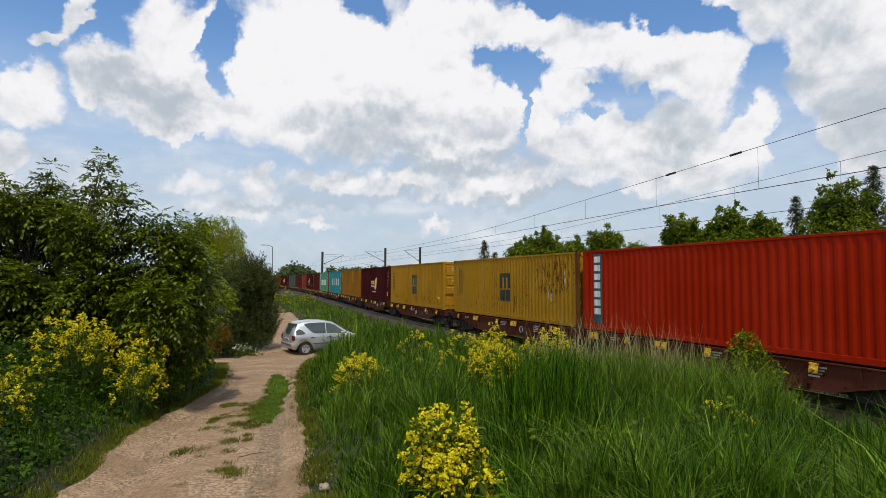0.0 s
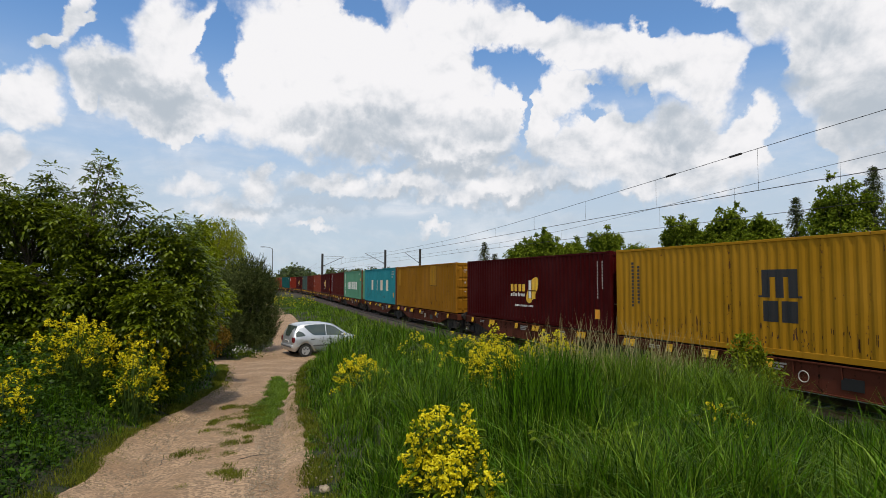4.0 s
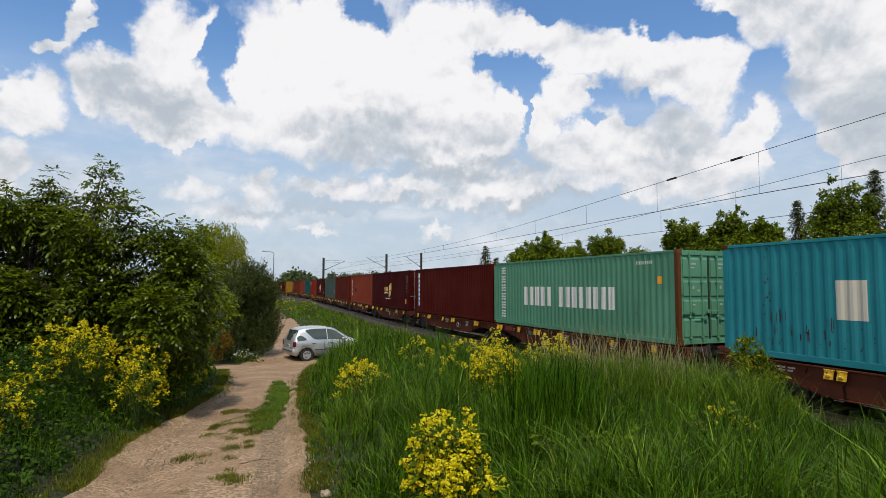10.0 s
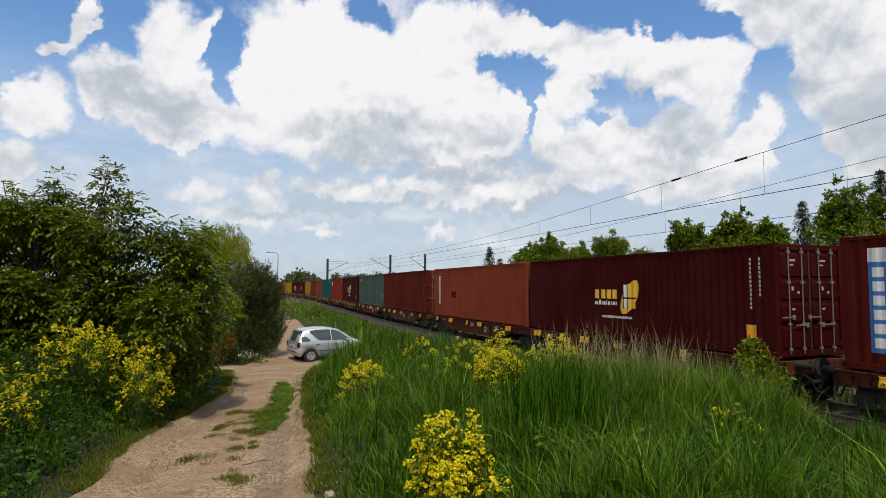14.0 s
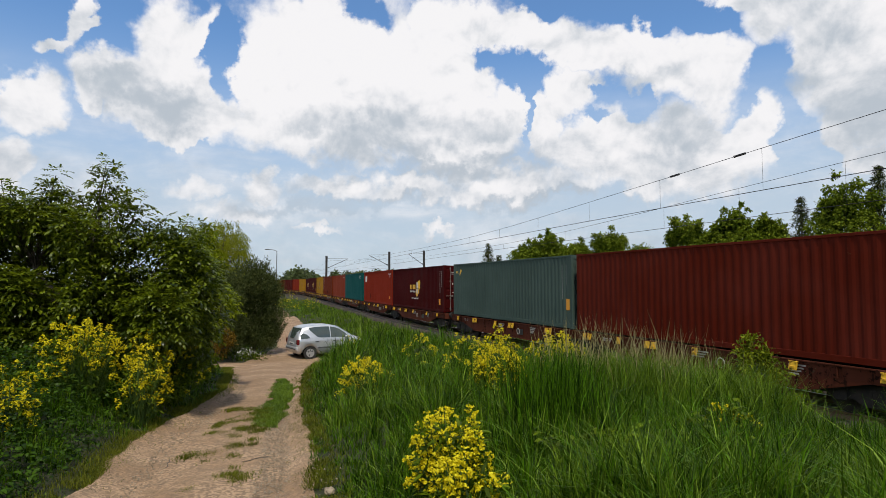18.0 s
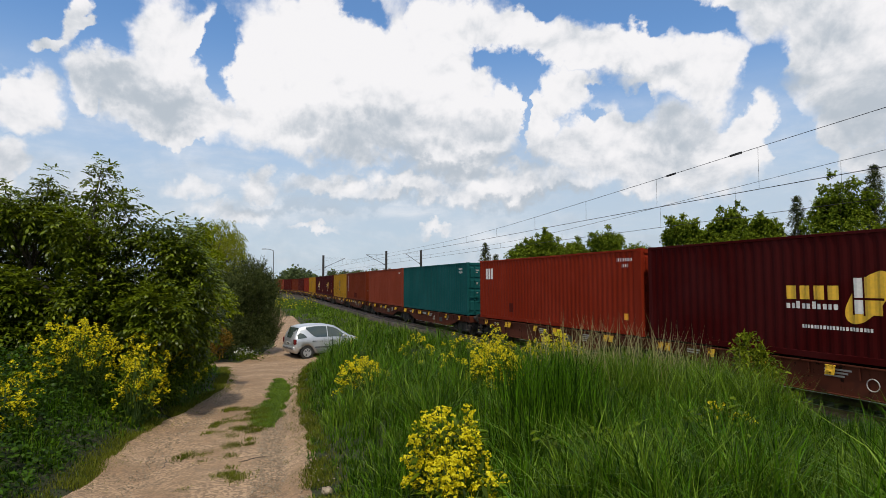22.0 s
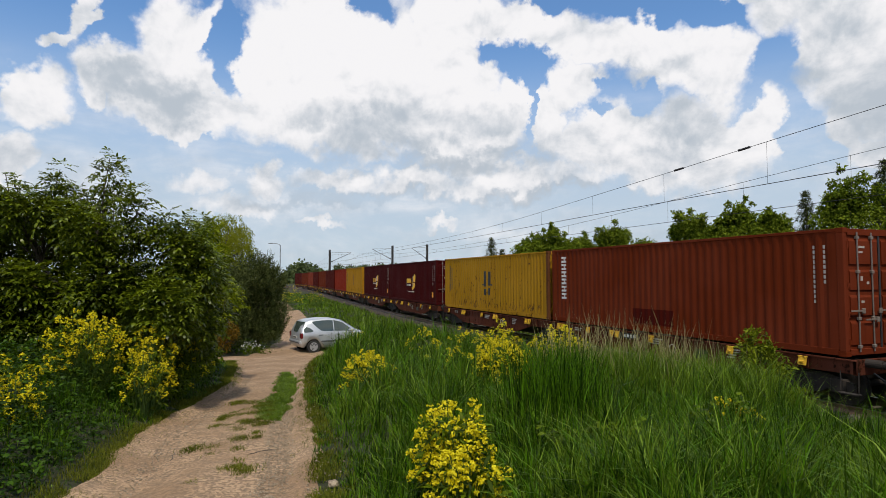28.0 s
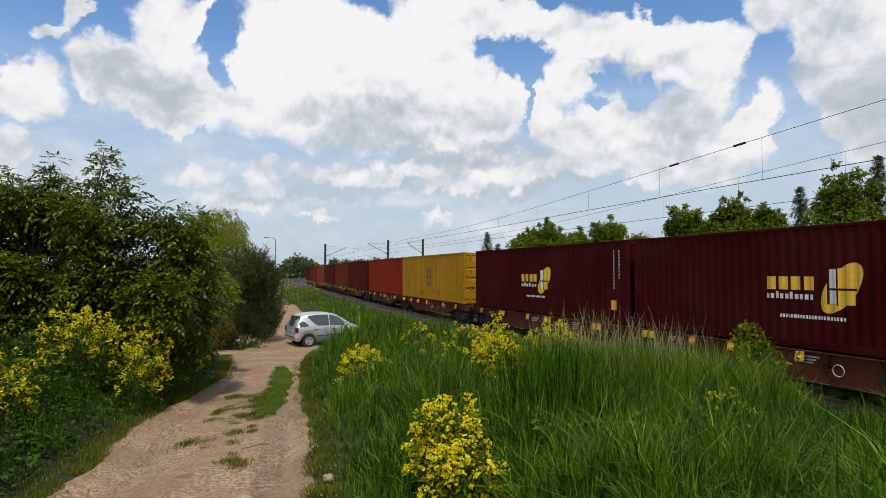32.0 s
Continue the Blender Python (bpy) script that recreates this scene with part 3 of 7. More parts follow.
# ---- the train ----
LONG, HIGH, WIDE = 12.192, 2.896, 2.438
PITCH, SLIP, FIRST, DECK = 26.38, 0.33, 6.276, 1.155
SPEED, GAIN = 7.016, 0.01523
FLUTE, DEEP = 0.2783, 0.024


def flutes(x0, x1):
    """The corrugated wall's section: points along it and their depth behind the face."""
    pts, x = [(x0, 0.0)], x0 + 0.05
    while x + FLUTE < x1 - 0.02:
        pts += [(x, 0.0), (x + 0.068, DEEP), (x + 0.068 + 0.070, DEEP), (x + 0.206, 0.0)]
        x += FLUTE
    return pts + [(x1, 0.0)]


SIDE = flutes(0.16, LONG - 0.16)


def flute_depth(x):
    xs, ds = zip(*SIDE)
    return float(np.interp(x, xs, ds))


def fluted_wall(name, section, z0, z1, y, sign, along="x"):
    co, faces = [], []
    for x, d in section:
        for z in (z0, z1):
            co.append((x, y + sign * d, z) if along == "x" else (y + sign * d, x, z))
    for i in range(len(section) - 1):
        f = (2 * i, 2 * i + 2, 2 * i + 3, 2 * i + 1)
        faces.append(f)
    return mesh_of(name, co, faces)


def bm_mesh(name, fn):
    bm = bmesh.new()
    fn(bm)
    me = bpy.data.meshes.new(name)
    bm.to_mesh(me)
    bm.free()
    return me


# x runs from a container's far end to its leading end; y = 0 is the face towards the standpoint
def _posts(bm):
    box(bm, 0, 0.16, -0.0, 0.12, 0.118, HIGH - 0.118, 0.008)


def _rail_top(bm):
    box(bm, 0.178, LONG - 0.178, 0.0, 0.075, HIGH - 0.085, HIGH - 0.012, 0.006)


def _rail_low(bm):
    box(bm, 0.178, LONG - 0.178, 0.004, 0.07, 0.015, 0.165, 0.006)
    box(bm, 0.178, LONG - 0.178, 0.07, 0.12, 0.015, 0.03)


def _roof(bm):
    n = 44
    for i in range(n):
        x0 = 0.18 + (LONG - 0.36) * i / n
        box(bm, x0 + 0.05, x0 + 0.05 + 0.15, 0.16, WIDE - 0.16, HIGH - 0.03, HIGH - 0.01)
    box(bm, 0.16, LONG - 0.16, 0.05, WIDE - 0.05, HIGH - 0.06, HIGH - 0.028)


def _floor(bm):
    box(bm, 0.1, LONG - 0.1, 0.12, WIDE - 0.12, 0.10, 0.17)


def _casting(bm):
    box(bm, 0, 0.178, 0, 0.162, 0, 0.118, 0.006)


def _door(bm):
    w = (WIDE - 0.26) / 2
    box(bm, 0.03, 0.065, 0.0, w - 0.012, 0.17, HIGH - 0.17, 0.004)
    for z0, z1 in ((0.24, 0.80), (0.89, 1.38), (1.47, 1.96), (2.05, HIGH - 0.24)):
        prism_x(bm, ((0.034, z0), (0.004, z0 + 0.025), (0.004, z1 - 0.06), (0.034, z1)), 0.07, w - 0.07)


def _bar(bm):
    tube(bm, (0, 0, 0.10), (0, 0, HIGH - 0.10), 0.017, n=8)
    for z in (0.22, 0.85, 1.9, HIGH - 0.22):
        box(bm, -0.028, 0.03, -0.045, 0.045, z - 0.035, z + 0.035, 0.006)


def _gasket(bm):
    box(bm, 0.012, 0.03, -0.03, 0.03, 0.17, HIGH - 0.17)


def _hinge(bm):
    box(bm, 0.0, 0.03, -0.05, 0.06, -0.05, 0.05, 0.008)
    tube(bm, (0.0, 0.0, -0.09), (0.0, 0.0, 0.09), 0.016, n=8)


def _handle(bm):
    box(bm, -0.028, -0.012, 0.0, 0.42, -0.018, 0.018, 0.004)
    box(bm, -0.035, 0.0, 0.36, 0.46, -0.06, 0.06, 0.008)


def _data(bm):
    for y, z, w, h in ((0.38, 2.44, 0.20, 0.05), (0.38, 2.33, 0.13, 0.04), (0.42, 1.70, 0.07, 0.10), (0.62, 1.62, 0.08, 0.06), (0.42, 1.20, 0.10, 0.05)):
        box(bm, 0.008, 0.014, y, y + w, z, z + h)


def _sill(bm):
    box(bm, 0.0, 0.12, 0.16, WIDE - 0.16, 0.03, 0.17, 0.006)


def _header(bm):
    box(bm, 0.0, 0.12, 0.16, WIDE - 0.16, HIGH - 0.17, HIGH - 0.02, 0.006)


MESH = {k: bm_mesh(k, fn) for k, fn in (("corner_post", _posts), ("top_rail", _rail_top), ("bottom_rail", _rail_low), ("roof", _roof), ("floor", _floor),
                                        ("corner_casting", _casting), ("door", _door), ("locking_bar", _bar), ("door_sill", _sill), ("door_header", _header), ("data_label", _data), ("gasket", _gasket), ("hinge", _hinge), ("door_handle", _handle))}
MESH["side_wall"] = fluted_wall("side_wall", SIDE, 0.16, HIGH - 0.08, 0.008, 1)
MESH["end_wall"] = fluted_wall("end_wall", flutes(0.12, WIDE - 0.12), 0.12, HIGH - 0.08, 0.012, 1, "y")


def on_wall(name, rects, mat, parent, label="", lift=0.0):
    """Paint or film on the near corrugated wall: rectangles of (x from, x to, low z, high z)."""
    co, faces = [], []
    xs_all = [x for x, d in SIDE]
    for l, r, z0, z1 in rects:
        a, b = l, r
        cols = [a] + [x for x in xs_all if a < x < b] + [b]
        i0 = len(co)
        for x in cols:
            for z in (z0, z1):
                co.append((x, flute_depth(x) + 0.004 - lift, z))
        for i in range(len(cols) - 1):
            j = i0 + 2 * i
            faces.append((j, j + 2, j + 3, j + 1))
    return put(name, mesh_of(name, co, faces), mat, parent, None, label)


def on_wall_shape(name, outline, mat, parent, label=""):
    """The same for a shape with a curved outline: upright slices between its lower and upper edge."""
    top, low = outline
    co, faces = [], []
    xs = sorted({round(x, 4) for x, z in top + low} | {x for x, d in SIDE})
    lo, hi = max(min(x for x, z in top), min(x for x, z in low)), min(max(x for x, z in top), max(x for x, z in low))
    xs = [x for x in xs if lo <= x <= hi]
    tx, tz = zip(*sorted((x, z) for x, z in top))
    lx, lz = zip(*sorted((x, z) for x, z in low))
    for x in xs:
        co += [(x, flute_depth(x) + 0.003, float(np.interp(x, lx, lz))), (x, flute_depth(x) + 0.003, float(np.interp(x, tx, tz)))]
    for i in range(len(xs) - 1):
        j = 2 * i
        faces.append((j, j + 2, j + 3, j + 1))
    return put(name, mesh_of(name, co, faces), mat, parent, None, label)


def container(paint, label, bars=None, post=None):
    c = thing("shipping_container", Matrix(), label, "container", "containers on the train")
    mirror_y = Matrix.Translation((0, WIDE, 0)) @ Matrix.Diagonal((1, -1, 1, 1))
    mirror_x = Matrix.Translation((LONG, 0, 0)) @ Matrix.Diagonal((-1, 1, 1, 1))
    for m in (Matrix(), mirror_y):
        put("side_wall", MESH["side_wall"], paint, c, m)
        put("top_rail", MESH["top_rail"], paint, c, m)
        put("bottom_rail", MESH["bottom_rail"], paint, c, m)
        for k in (Matrix(), mirror_x):
            put("corner_post", MESH["corner_post"], (post if k is mirror_x else None) or paint, c, m @ k)
            for up in (Matrix(), Matrix.Translation((0, 0, HIGH - 0.118))):
                put("corner_casting", MESH["corner_casting"], post or paint, c, m @ k @ up)
    put("roof", MESH["roof"], paint, c)
    put("floor", MESH["floor"], WAGON_DARK, c)
    put("end_wall", MESH["end_wall"], paint, c)
    put("door_sill", MESH["door_sill"], paint, c, mirror_x)
    put("door_header", MESH["door_header"], paint, c, mirror_x)
    half = (WIDE - 0.26) / 2
    for i in range(2):
        d = put("door", MESH["door"], paint, c, mirror_x @ Matrix.Translation((0, 0.13 + i * (half + 0.006), 0)))
        for y, z in ((0.30, 1.02), (0.78, 0.82)):
            put("locking_bar", MESH["locking_bar"], bars or paint, d, Matrix.Translation((-0.022, y, 0)))
            put("door_handle", MESH["door_handle"], bars or paint, d, Matrix.Translation((-0.03, y, z)) @ Matrix.Diagonal((1, -1 if i else 1, 1, 1)) if i else Matrix.Translation((-0.03, y - 0.30, z)))
        edge = 0.0 if i == 0 else half - 0.012
        for z in (0.32, 0.95, 1.60, 2.50):
            put("hinge", MESH["hinge"], paint, d, Matrix.Translation((0.0, edge, z)))
        put("data_label", MESH["data_label"], TAG_WHITE, d, Matrix.Translation((-0.010, 0, 0)))["kind"] = "stuff"
    put("gasket", MESH["gasket"], BLACK, c, mirror_x @ Matrix.Translation((0, WIDE / 2, 0)), "black rubber door gasket")
    return c


PAINT = {
    "red": painted_steel("bright_red_paint", (0.31, 0.015, 0.0014), 0.05),
    "yellow": painted_steel("mustard_yellow_paint", (0.33, 0.165, 0.010), 0.75, (0.11, 0.045, 0.018)),
    "yellow_worn": painted_steel("worn_yellow_paint", (0.32, 0.165, 0.010), 1.0, (0.09, 0.038, 0.015)),
    "maroon": painted_steel("dark_maroon_paint", (0.042, 0.0022, 0.0021), 0.0, streak=0.3),
    "orange": painted_steel("ochre_orange_paint", (0.23, 0.100, 0.007), 0.7, (0.11, 0.045, 0.018)),
    "cyan": painted_steel("turquoise_paint", (0.022, 0.205, 0.235), 0.75, (0.05, 0.045, 0.04)),
    "mint": painted_steel("pale_green_paint", (0.085, 0.235, 0.145), 0.55, (0.10, 0.06, 0.03)),
    "brown": painted_steel("red_brown_paint", (0.064, 0.0062, 0.0032), 0.25),
    "oxide": painted_steel("faded_red_oxide_paint", (0.19, 0.035, 0.016), 0.35),
    "grey": painted_steel("blue_grey_paint", (0.052, 0.080, 0.068), 0.3, (0.12, 0.09, 0.07)),
    "salmon": painted_steel("faded_red_paint", (0.190, 0.018, 0.006), 0.3),
    "green": painted_steel("dark_teal_green_paint", (0.006, 0.068, 0.066), 0.35, (0.04, 0.05, 0.05)),
    "russet": painted_steel("dark_russet_paint", (0.082, 0.010, 0.004), 0.3),
    "rustbrown": painted_steel("rust_brown_paint", (0.118, 0.019, 0.005), 0.35),
}
RUN = (
    ("red", "bright red corrugated container with a dark upright sign"),
    ("yellow_worn", "rust-stained mustard yellow container with a black emblem"),
    ("yellow", "mustard yellow container with a black emblem and rust runs"),
    ("maroon", "dark maroon container with a yellow and white emblem"),
    ("orange", "ochre orange container with a patched side wall"),
    ("cyan", "turquoise container with four large pale blocks"),
    ("mint", "pale green container with a row of white blocks"),
    ("brown", "red brown container with a blue upright sign"),
    ("maroon", "dark maroon container with a yellow and white emblem"),
    ("oxide", "faded red oxide container with white upright marks"),
    ("russet", "rust brown container with plain corrugated walls"),
    ("grey", "blue grey container with an orange placard"),
    ("maroon", "dark maroon container with a yellow and white emblem"),
    ("salmon", "faded red container with a white corner emblem"),
    ("green", "dark teal green container with closed doors"),
    ("oxide", "faded red oxide container with plain walls"),
    ("rustbrown", "rust brown container with white upright marks"),
    ("yellow_worn", "rust-streaked yellow container with a faded black emblem"),
    ("maroon", "dark maroon container with a yellow and white emblem"),
    ("maroon", "dark maroon container with a yellow and white emblem"),
    ("yellow", "mustard yellow container near the end of the train"),
    ("salmon", "faded red container near the end of the train"),
    ("brown", "red brown container near the end of the train"),
    ("rustbrown", "rust brown container near the end of the train"),
    ("brown", "red brown container near the end of the train"),
    ("oxide", "faded red oxide container near the end of the train"),
    ("rustbrown", "rust brown container near the end of the train"),
    ("brown", "red brown container at the end of the train"),
)


def place_of(i):
    """Metres along the line, at the start, of container i's leading end."""
    return FIRST + (i // 2) * PITCH + (i % 2) * (LONG + SLIP)


def run_of(t):
    return SPEED * t + GAIN * t * t


def stand(a, length, z, off):
    """The pose of a rigid vehicle of that length whose leading end is a metres along the line."""
    x0, y0, h = on_line(a + length, off)
    x1, y1, h = on_line(a, off)
    return Matrix.Translation((x0, y0, z)) @ Matrix.Rotation(math.atan2(y1 - y0, x1 - x0), 4, "Z")


def rows_for(a, length, z, off):
    ts = [i * 1.0 for i in range(33)]
    return [(t, stand(a - run_of(t), length, z, off)) for t in ts]


MOVES = []


def _sill_beam(bm, x0, x1):
    """Fish-bellied solebar with flanges, in rail heights."""
    a, b = x0, x1
    prism(bm, ((a, 1.10), (a, 0.80), (a + 1.6, 0.78), (a + 3.0, 0.44), (b - 3.0, 0.44), (b - 1.6, 0.78), (b, 0.80), (b, 1.10)), 0.0, 0.03)
    box(bm, a, b, -0.05, 0.03, 1.085, 1.115)
    box(bm, a + 3.2, b - 3.2, -0.045, 0.03, 0.425, 0.45)
    x = a + 0.9
    while x < b - 0.6:
        box(bm, x, x + 0.03, -0.04, 0.0, 0.82, 1.085)
        x += 1.17


def _frame(bm, x0, x1):
    box(bm, x0, x1, 1.0, 1.44, 0.62, 1.02)
    # deep block added to hide the bright ground beyond, so it stays dark beneath
    box(bm, x0 + 2.6, x1 - 2.6, 0.7, 1.74, 0.34, 0.7)
    for i in range(9):
        x = x0 + 0.5 + (x1 - x0 - 1.0) * i / 8
        box(bm, x - 0.07, x + 0.07, 0.03, 2.41, 0.86, 1.06)


def _bogie(bm):
    for y in (0.20, 2.20):
        prism(bm, ((-1.25, 0.55), (-1.25, 0.36), (-0.62, 0.36), (-0.42, 0.24), (0.42, 0.24), (0.62, 0.36), (1.25, 0.36), (1.25, 0.55), (0.55, 0.72), (-0.55, 0.72)), y, y + 0.09)
        for x in (-0.9, 0.9):
            box(bm, x - 0.17, x + 0.17, y - 0.05, y + 0.14, 0.30, 0.62, 0.02)
        for x in (-0.2, 0.0, 0.2):
            tube(bm, (x, y + 0.05, 0.28), (x, y + 0.05, 0.62), 0.075, n=10)
    box(bm, -0.18, 0.18, 0.25, 2.2, 0.45, 0.80)


def _wheelset(bm):
    for y, s in ((0.50, -1), (1.94, 1)):
        tube(bm, (0, y - 0.065, 0), (0, y + 0.065, 0), 0.46, n=28)
        tube(bm, (0, y - s * 0.065 - 0.012, 0), (0, y - s * 0.065 + 0.012, 0), 0.488, n=28)
    tube(bm, (0, 0.30, 0), (0, 2.14, 0), 0.08, n=12)
    for k in range(4):
        w = k * math.pi / 2
        tube(bm, (0.28 * math.cos(w), 0.425, 0.28 * math.sin(w)), (0.28 * math.cos(w), 0.44, 0.28 * math.sin(w)), 0.05, n=8)


def _buffer(bm):
    tube(bm, (0, 0, 0), (0.36, 0, 0), 0.095, n=14)
    tube(bm, (0.30, 0, 0), (0.56, 0, 0), 0.075, n=14)
    tube(bm, (0.56, 0, 0), (0.60, 0, 0), 0.225, n=22)


def _spigot(bm):
    a = [(-0.105, 0.885), (0.105, 0.885), (0.105, 1.045), (0.065, 1.075), (-0.065, 1.075), (-0.105, 1.045)]
    prism(bm, a, -0.075, -0.048)
    for v in bm.verts:
        v.co.y -= (1.08 - v.co.z) * 0.25
    box(bm, -0.055, 0.055, -0.14, -0.09, 0.93, 0.99, 0.012)
    for x in (-0.07, 0.07):
        box(bm, x - 0.022, x + 0.022, -0.095, -0.045, 1.045, 1.10, 0.005)
    tube(bm, (-0.12, -0.068, 1.085), (0.12, -0.068, 1.085), 0.016, n=8)


def _headstock(bm):
    box(bm, -0.09, 0.0, 0.0, 2.44, 0.78, 1.12, 0.01)
    tube(bm, (0.0, 1.22, 1.0), (0.30, 1.22, 0.95), 0.05, n=8)
    tube(bm, (0.28, 1.22, 0.96), (0.34, 1.22, 0.62), 0.035, n=8)


def _hose(bm):
    p = [Vector((0.0, 0.55, 0.80)), Vector((0.22, 0.56, 0.66)), Vector((0.34, 0.58, 0.42)), Vector((0.46, 0.62, 0.40)), Vector((0.58, 0.66, 0.55))]
    for a, b in zip(p, p[1:]):
        tube(bm, a, b, 0.026, n=8)


def _rope_ring(bm):
    for k in range(14):
        a, b = k / 14 * 2 * math.pi, (k + 1) / 14 * 2 * math.pi
        tube(bm, (0.13 * math.cos(a), 0, 0.13 * math.sin(a)), (0.13 * math.cos(b), 0, 0.13 * math.sin(b)), 0.013, n=6)


def _step(bm):
    for x in (-0.2, 0.2):
        tube(bm, (x, 0, 0.85), (x, -0.02, 0.38), 0.014, n=6)
    box(bm, -0.22, 0.22, -0.12, 0.06, 0.36, 0.385)


OUT, IN = (PITCH - 2 * LONG - SLIP) / 2, SLIP / 2
GEAR = {k: bm_mesh(k, fn) for k, fn in (("bogie", _bogie), ("wheelset", _wheelset), ("buffer", _buffer), ("spigot", _spigot), ("headstock", _headstock),
                                        ("brake_hose", _hose), ("rope_ring", _rope_ring), ("step", _step), ("stencil_mark", lambda bm: box(bm, 0, 1, -0.006, -0.001, -0.02, 0.02)))}
POSTRUST = painted_steel("rusty_corner_post", (0.10, 0.036, 0.012), 1.0, (0.045, 0.02, 0.01), 0.3)
TAG_WHITE = plain("stencil_white", (0.42, 0.38, 0.34), 0.7)


def wagon(front):
    """One half of a two-part container wagon; front: its outer end leads."""
    w = thing("flat_wagon", Matrix(), "rusty red oxide container wagon section with yellow spigots", "wagon", "wagon sections of the train")
    x0, x1 = (-IN + 0.01, LONG + OUT - 0.62) if front else (-OUT + 0.62, LONG + IN - 0.01)
    bm = bmesh.new()
    _sill_beam(bm, x0, x1)
    me = bpy.data.meshes.new("side_sill")
    bm.to_mesh(me)
    bm.free()
    put("side_sill", me, WAGON, w)
    put("side_sill", me, WAGON, w, Matrix.Translation((0, WIDE, 0)) @ Matrix.Diagonal((1, -1, 1, 1)))
    bm = bmesh.new()
    _frame(bm, x0, x1)
    part("underframe", bm, WAGON_DARK, w)
    flip = Matrix() if front else Matrix.Translation((LONG, 0, 0)) @ Matrix.Diagonal((-1, 1, 1, 1))
    put("headstock", GEAR["headstock"], WAGON, w, flip @ Matrix.Translation((LONG + OUT - 0.62, 0, 0)))
    for y in (0.345, 2.095):
        put("buffer", GEAR["buffer"], WAGON_DARK, w, flip @ Matrix.Translation((LONG + OUT - 0.62, y, 1.04)))
    put("brake_hose", GEAR["brake_hose"], BLACK, w, flip @ Matrix.Translation((LONG + OUT - 0.62, 0, 0)))
    put("step", GEAR["step"], WAGON_DARK, w, flip @ Matrix.Translation((LONG + 0.05, 0, 0)))
    for bx in ((LONG - 1.25, -IN) if front else (1.25,)):
        b = put("bogie", GEAR["bogie"], WAGON_DARK, w, Matrix.Translation((bx, 0, 0)))
        for x in (-0.9, 0.9):
            put("wheelset", GEAR["wheelset"], WAGON_DARK, b, Matrix.Translation((x, 0, 0.46)))
    for x in ((0.6, 0.9, 2.6, 4.0, 4.3, 6.0, 9.1, 11.2) if front else (0.9, 3.0, 3.3, 5.6, 7.1, 7.4, 10.4, 10.7)):
        put("spigot", GEAR["spigot"], SAFETY, w, Matrix.Translation((x, -0.015, -0.02)), "yellow folding spigot")
    for x in ((6.9,) if front else (7.9,)):
        put("rope_ring", GEAR["rope_ring"], TAG_WHITE, w, Matrix.Translation((x, -0.06, 0.76)))
    for x, n, wide in ((1.6, 2, 0.5), (5.8, 3, 0.62), (8.9, 4, 0.45)):
        for j in range(n):
            put("stencil_mark", GEAR["stencil_mark"], TAG_WHITE, w, Matrix.Translation((x, 0, 0.98 - 0.07 * j)) @ Matrix.Diagonal((wide * (1 - 0.13 * j), 1, 1, 1)))
    bm = bmesh.new()
    box(bm, 7.75, 8.25, -0.012, -0.002, 0.60, 0.86)
    part("data_plate", bm, BLACK, w, "black data plate")
    return w


BUILT = []


def build_train():
    halves = {True: wagon(True), False: wagon(False)}
    used = {True: 0, False: 0}
    panels = []
    for i, (paint, label) in enumerate(RUN):
        c = container(PAINT[paint], label, BARSTEEL if paint in ("maroon", "russet", "rustbrown", "cyan") else None, POSTRUST if paint in ("mint", "cyan", "yellow_worn") else None)
        BUILT.append(c)
        MOVES.append((c, rows_for(place_of(i), LONG, DECK, 0.0)))
        front = i % 2 == 0
        w = halves[front] if not used[front] else copy_thing(halves[front], Matrix())
        used[front] += 1
        MOVES.append((w, rows_for(place_of(i), LONG, 0.0, 0.0)))
        if i in (4, 6):
            panels.append((w, "sign_panel", 1.1, 1.95, 0.86, 1.06, REDPANEL, "dull red sign panel"))
            panels.append((w, "sign_panel", 3.3, 3.95, 0.82, 0.98, TEALPANEL, "dark teal sign panel"))
        if i in (14, 16):
            panels.append((w, "sign_panel", 4.2, 5.35, 0.86, 1.05, BLACK, "black sign panel with white bars"))
            panels += [(w, "panel_mark", 4.55 + 0.17 * k, 4.66 + 0.17 * k, 0.91, 1.0, WHITE, "small white bar") for k in range(4)]
    for w, name, x0, x1, z0, z1, mat, label in panels:
        bm = bmesh.new()
        front = 0.006 if name == "panel_mark" else 0.0
        box(bm, x0, x1, -0.012 - front, -0.002, z0, z1)
        part(name, bm, mat, w, label)


build_train()


# ---- paint marks on the containers, as plain shapes ----
def ellipse(cx, cz, a, b, turn, n=24):
    w = radians(turn)
    ex = math.hypot(a * math.cos(w), b * math.sin(w))
    xs = [cx + ex * math.cos(math.pi * k / n) for k in range(n + 1)]
    top, low = [], []
    for x in xs:
        d = x - cx
        A = (math.sin(w) / a) ** 2 + (math.cos(w) / b) ** 2
        B = 2 * d * math.sin(w) * math.cos(w) * (1 / a ** 2 - 1 / b ** 2)
        C = (d * math.cos(w) / a) ** 2 + (d * math.sin(w) / b) ** 2 - 1
        q = math.sqrt(max(B * B - 4 * A * C, 0))
        top.append((x, cz + (-B + q) / (2 * A)))
        low.append((x, cz + (-B - q) / (2 * A)))
    return top, low


def stencilled_code(c, x, z, n, mat, size=0.055):
    """A column of small worn signs, each as a plain bar."""
    on_wall("stencilled_code", [(x, x + size, z - k * 0.115 - 0.08, z - k * 0.115) for k in range(n)], mat, c, "column of small white bars")["kind"] = "stuff"


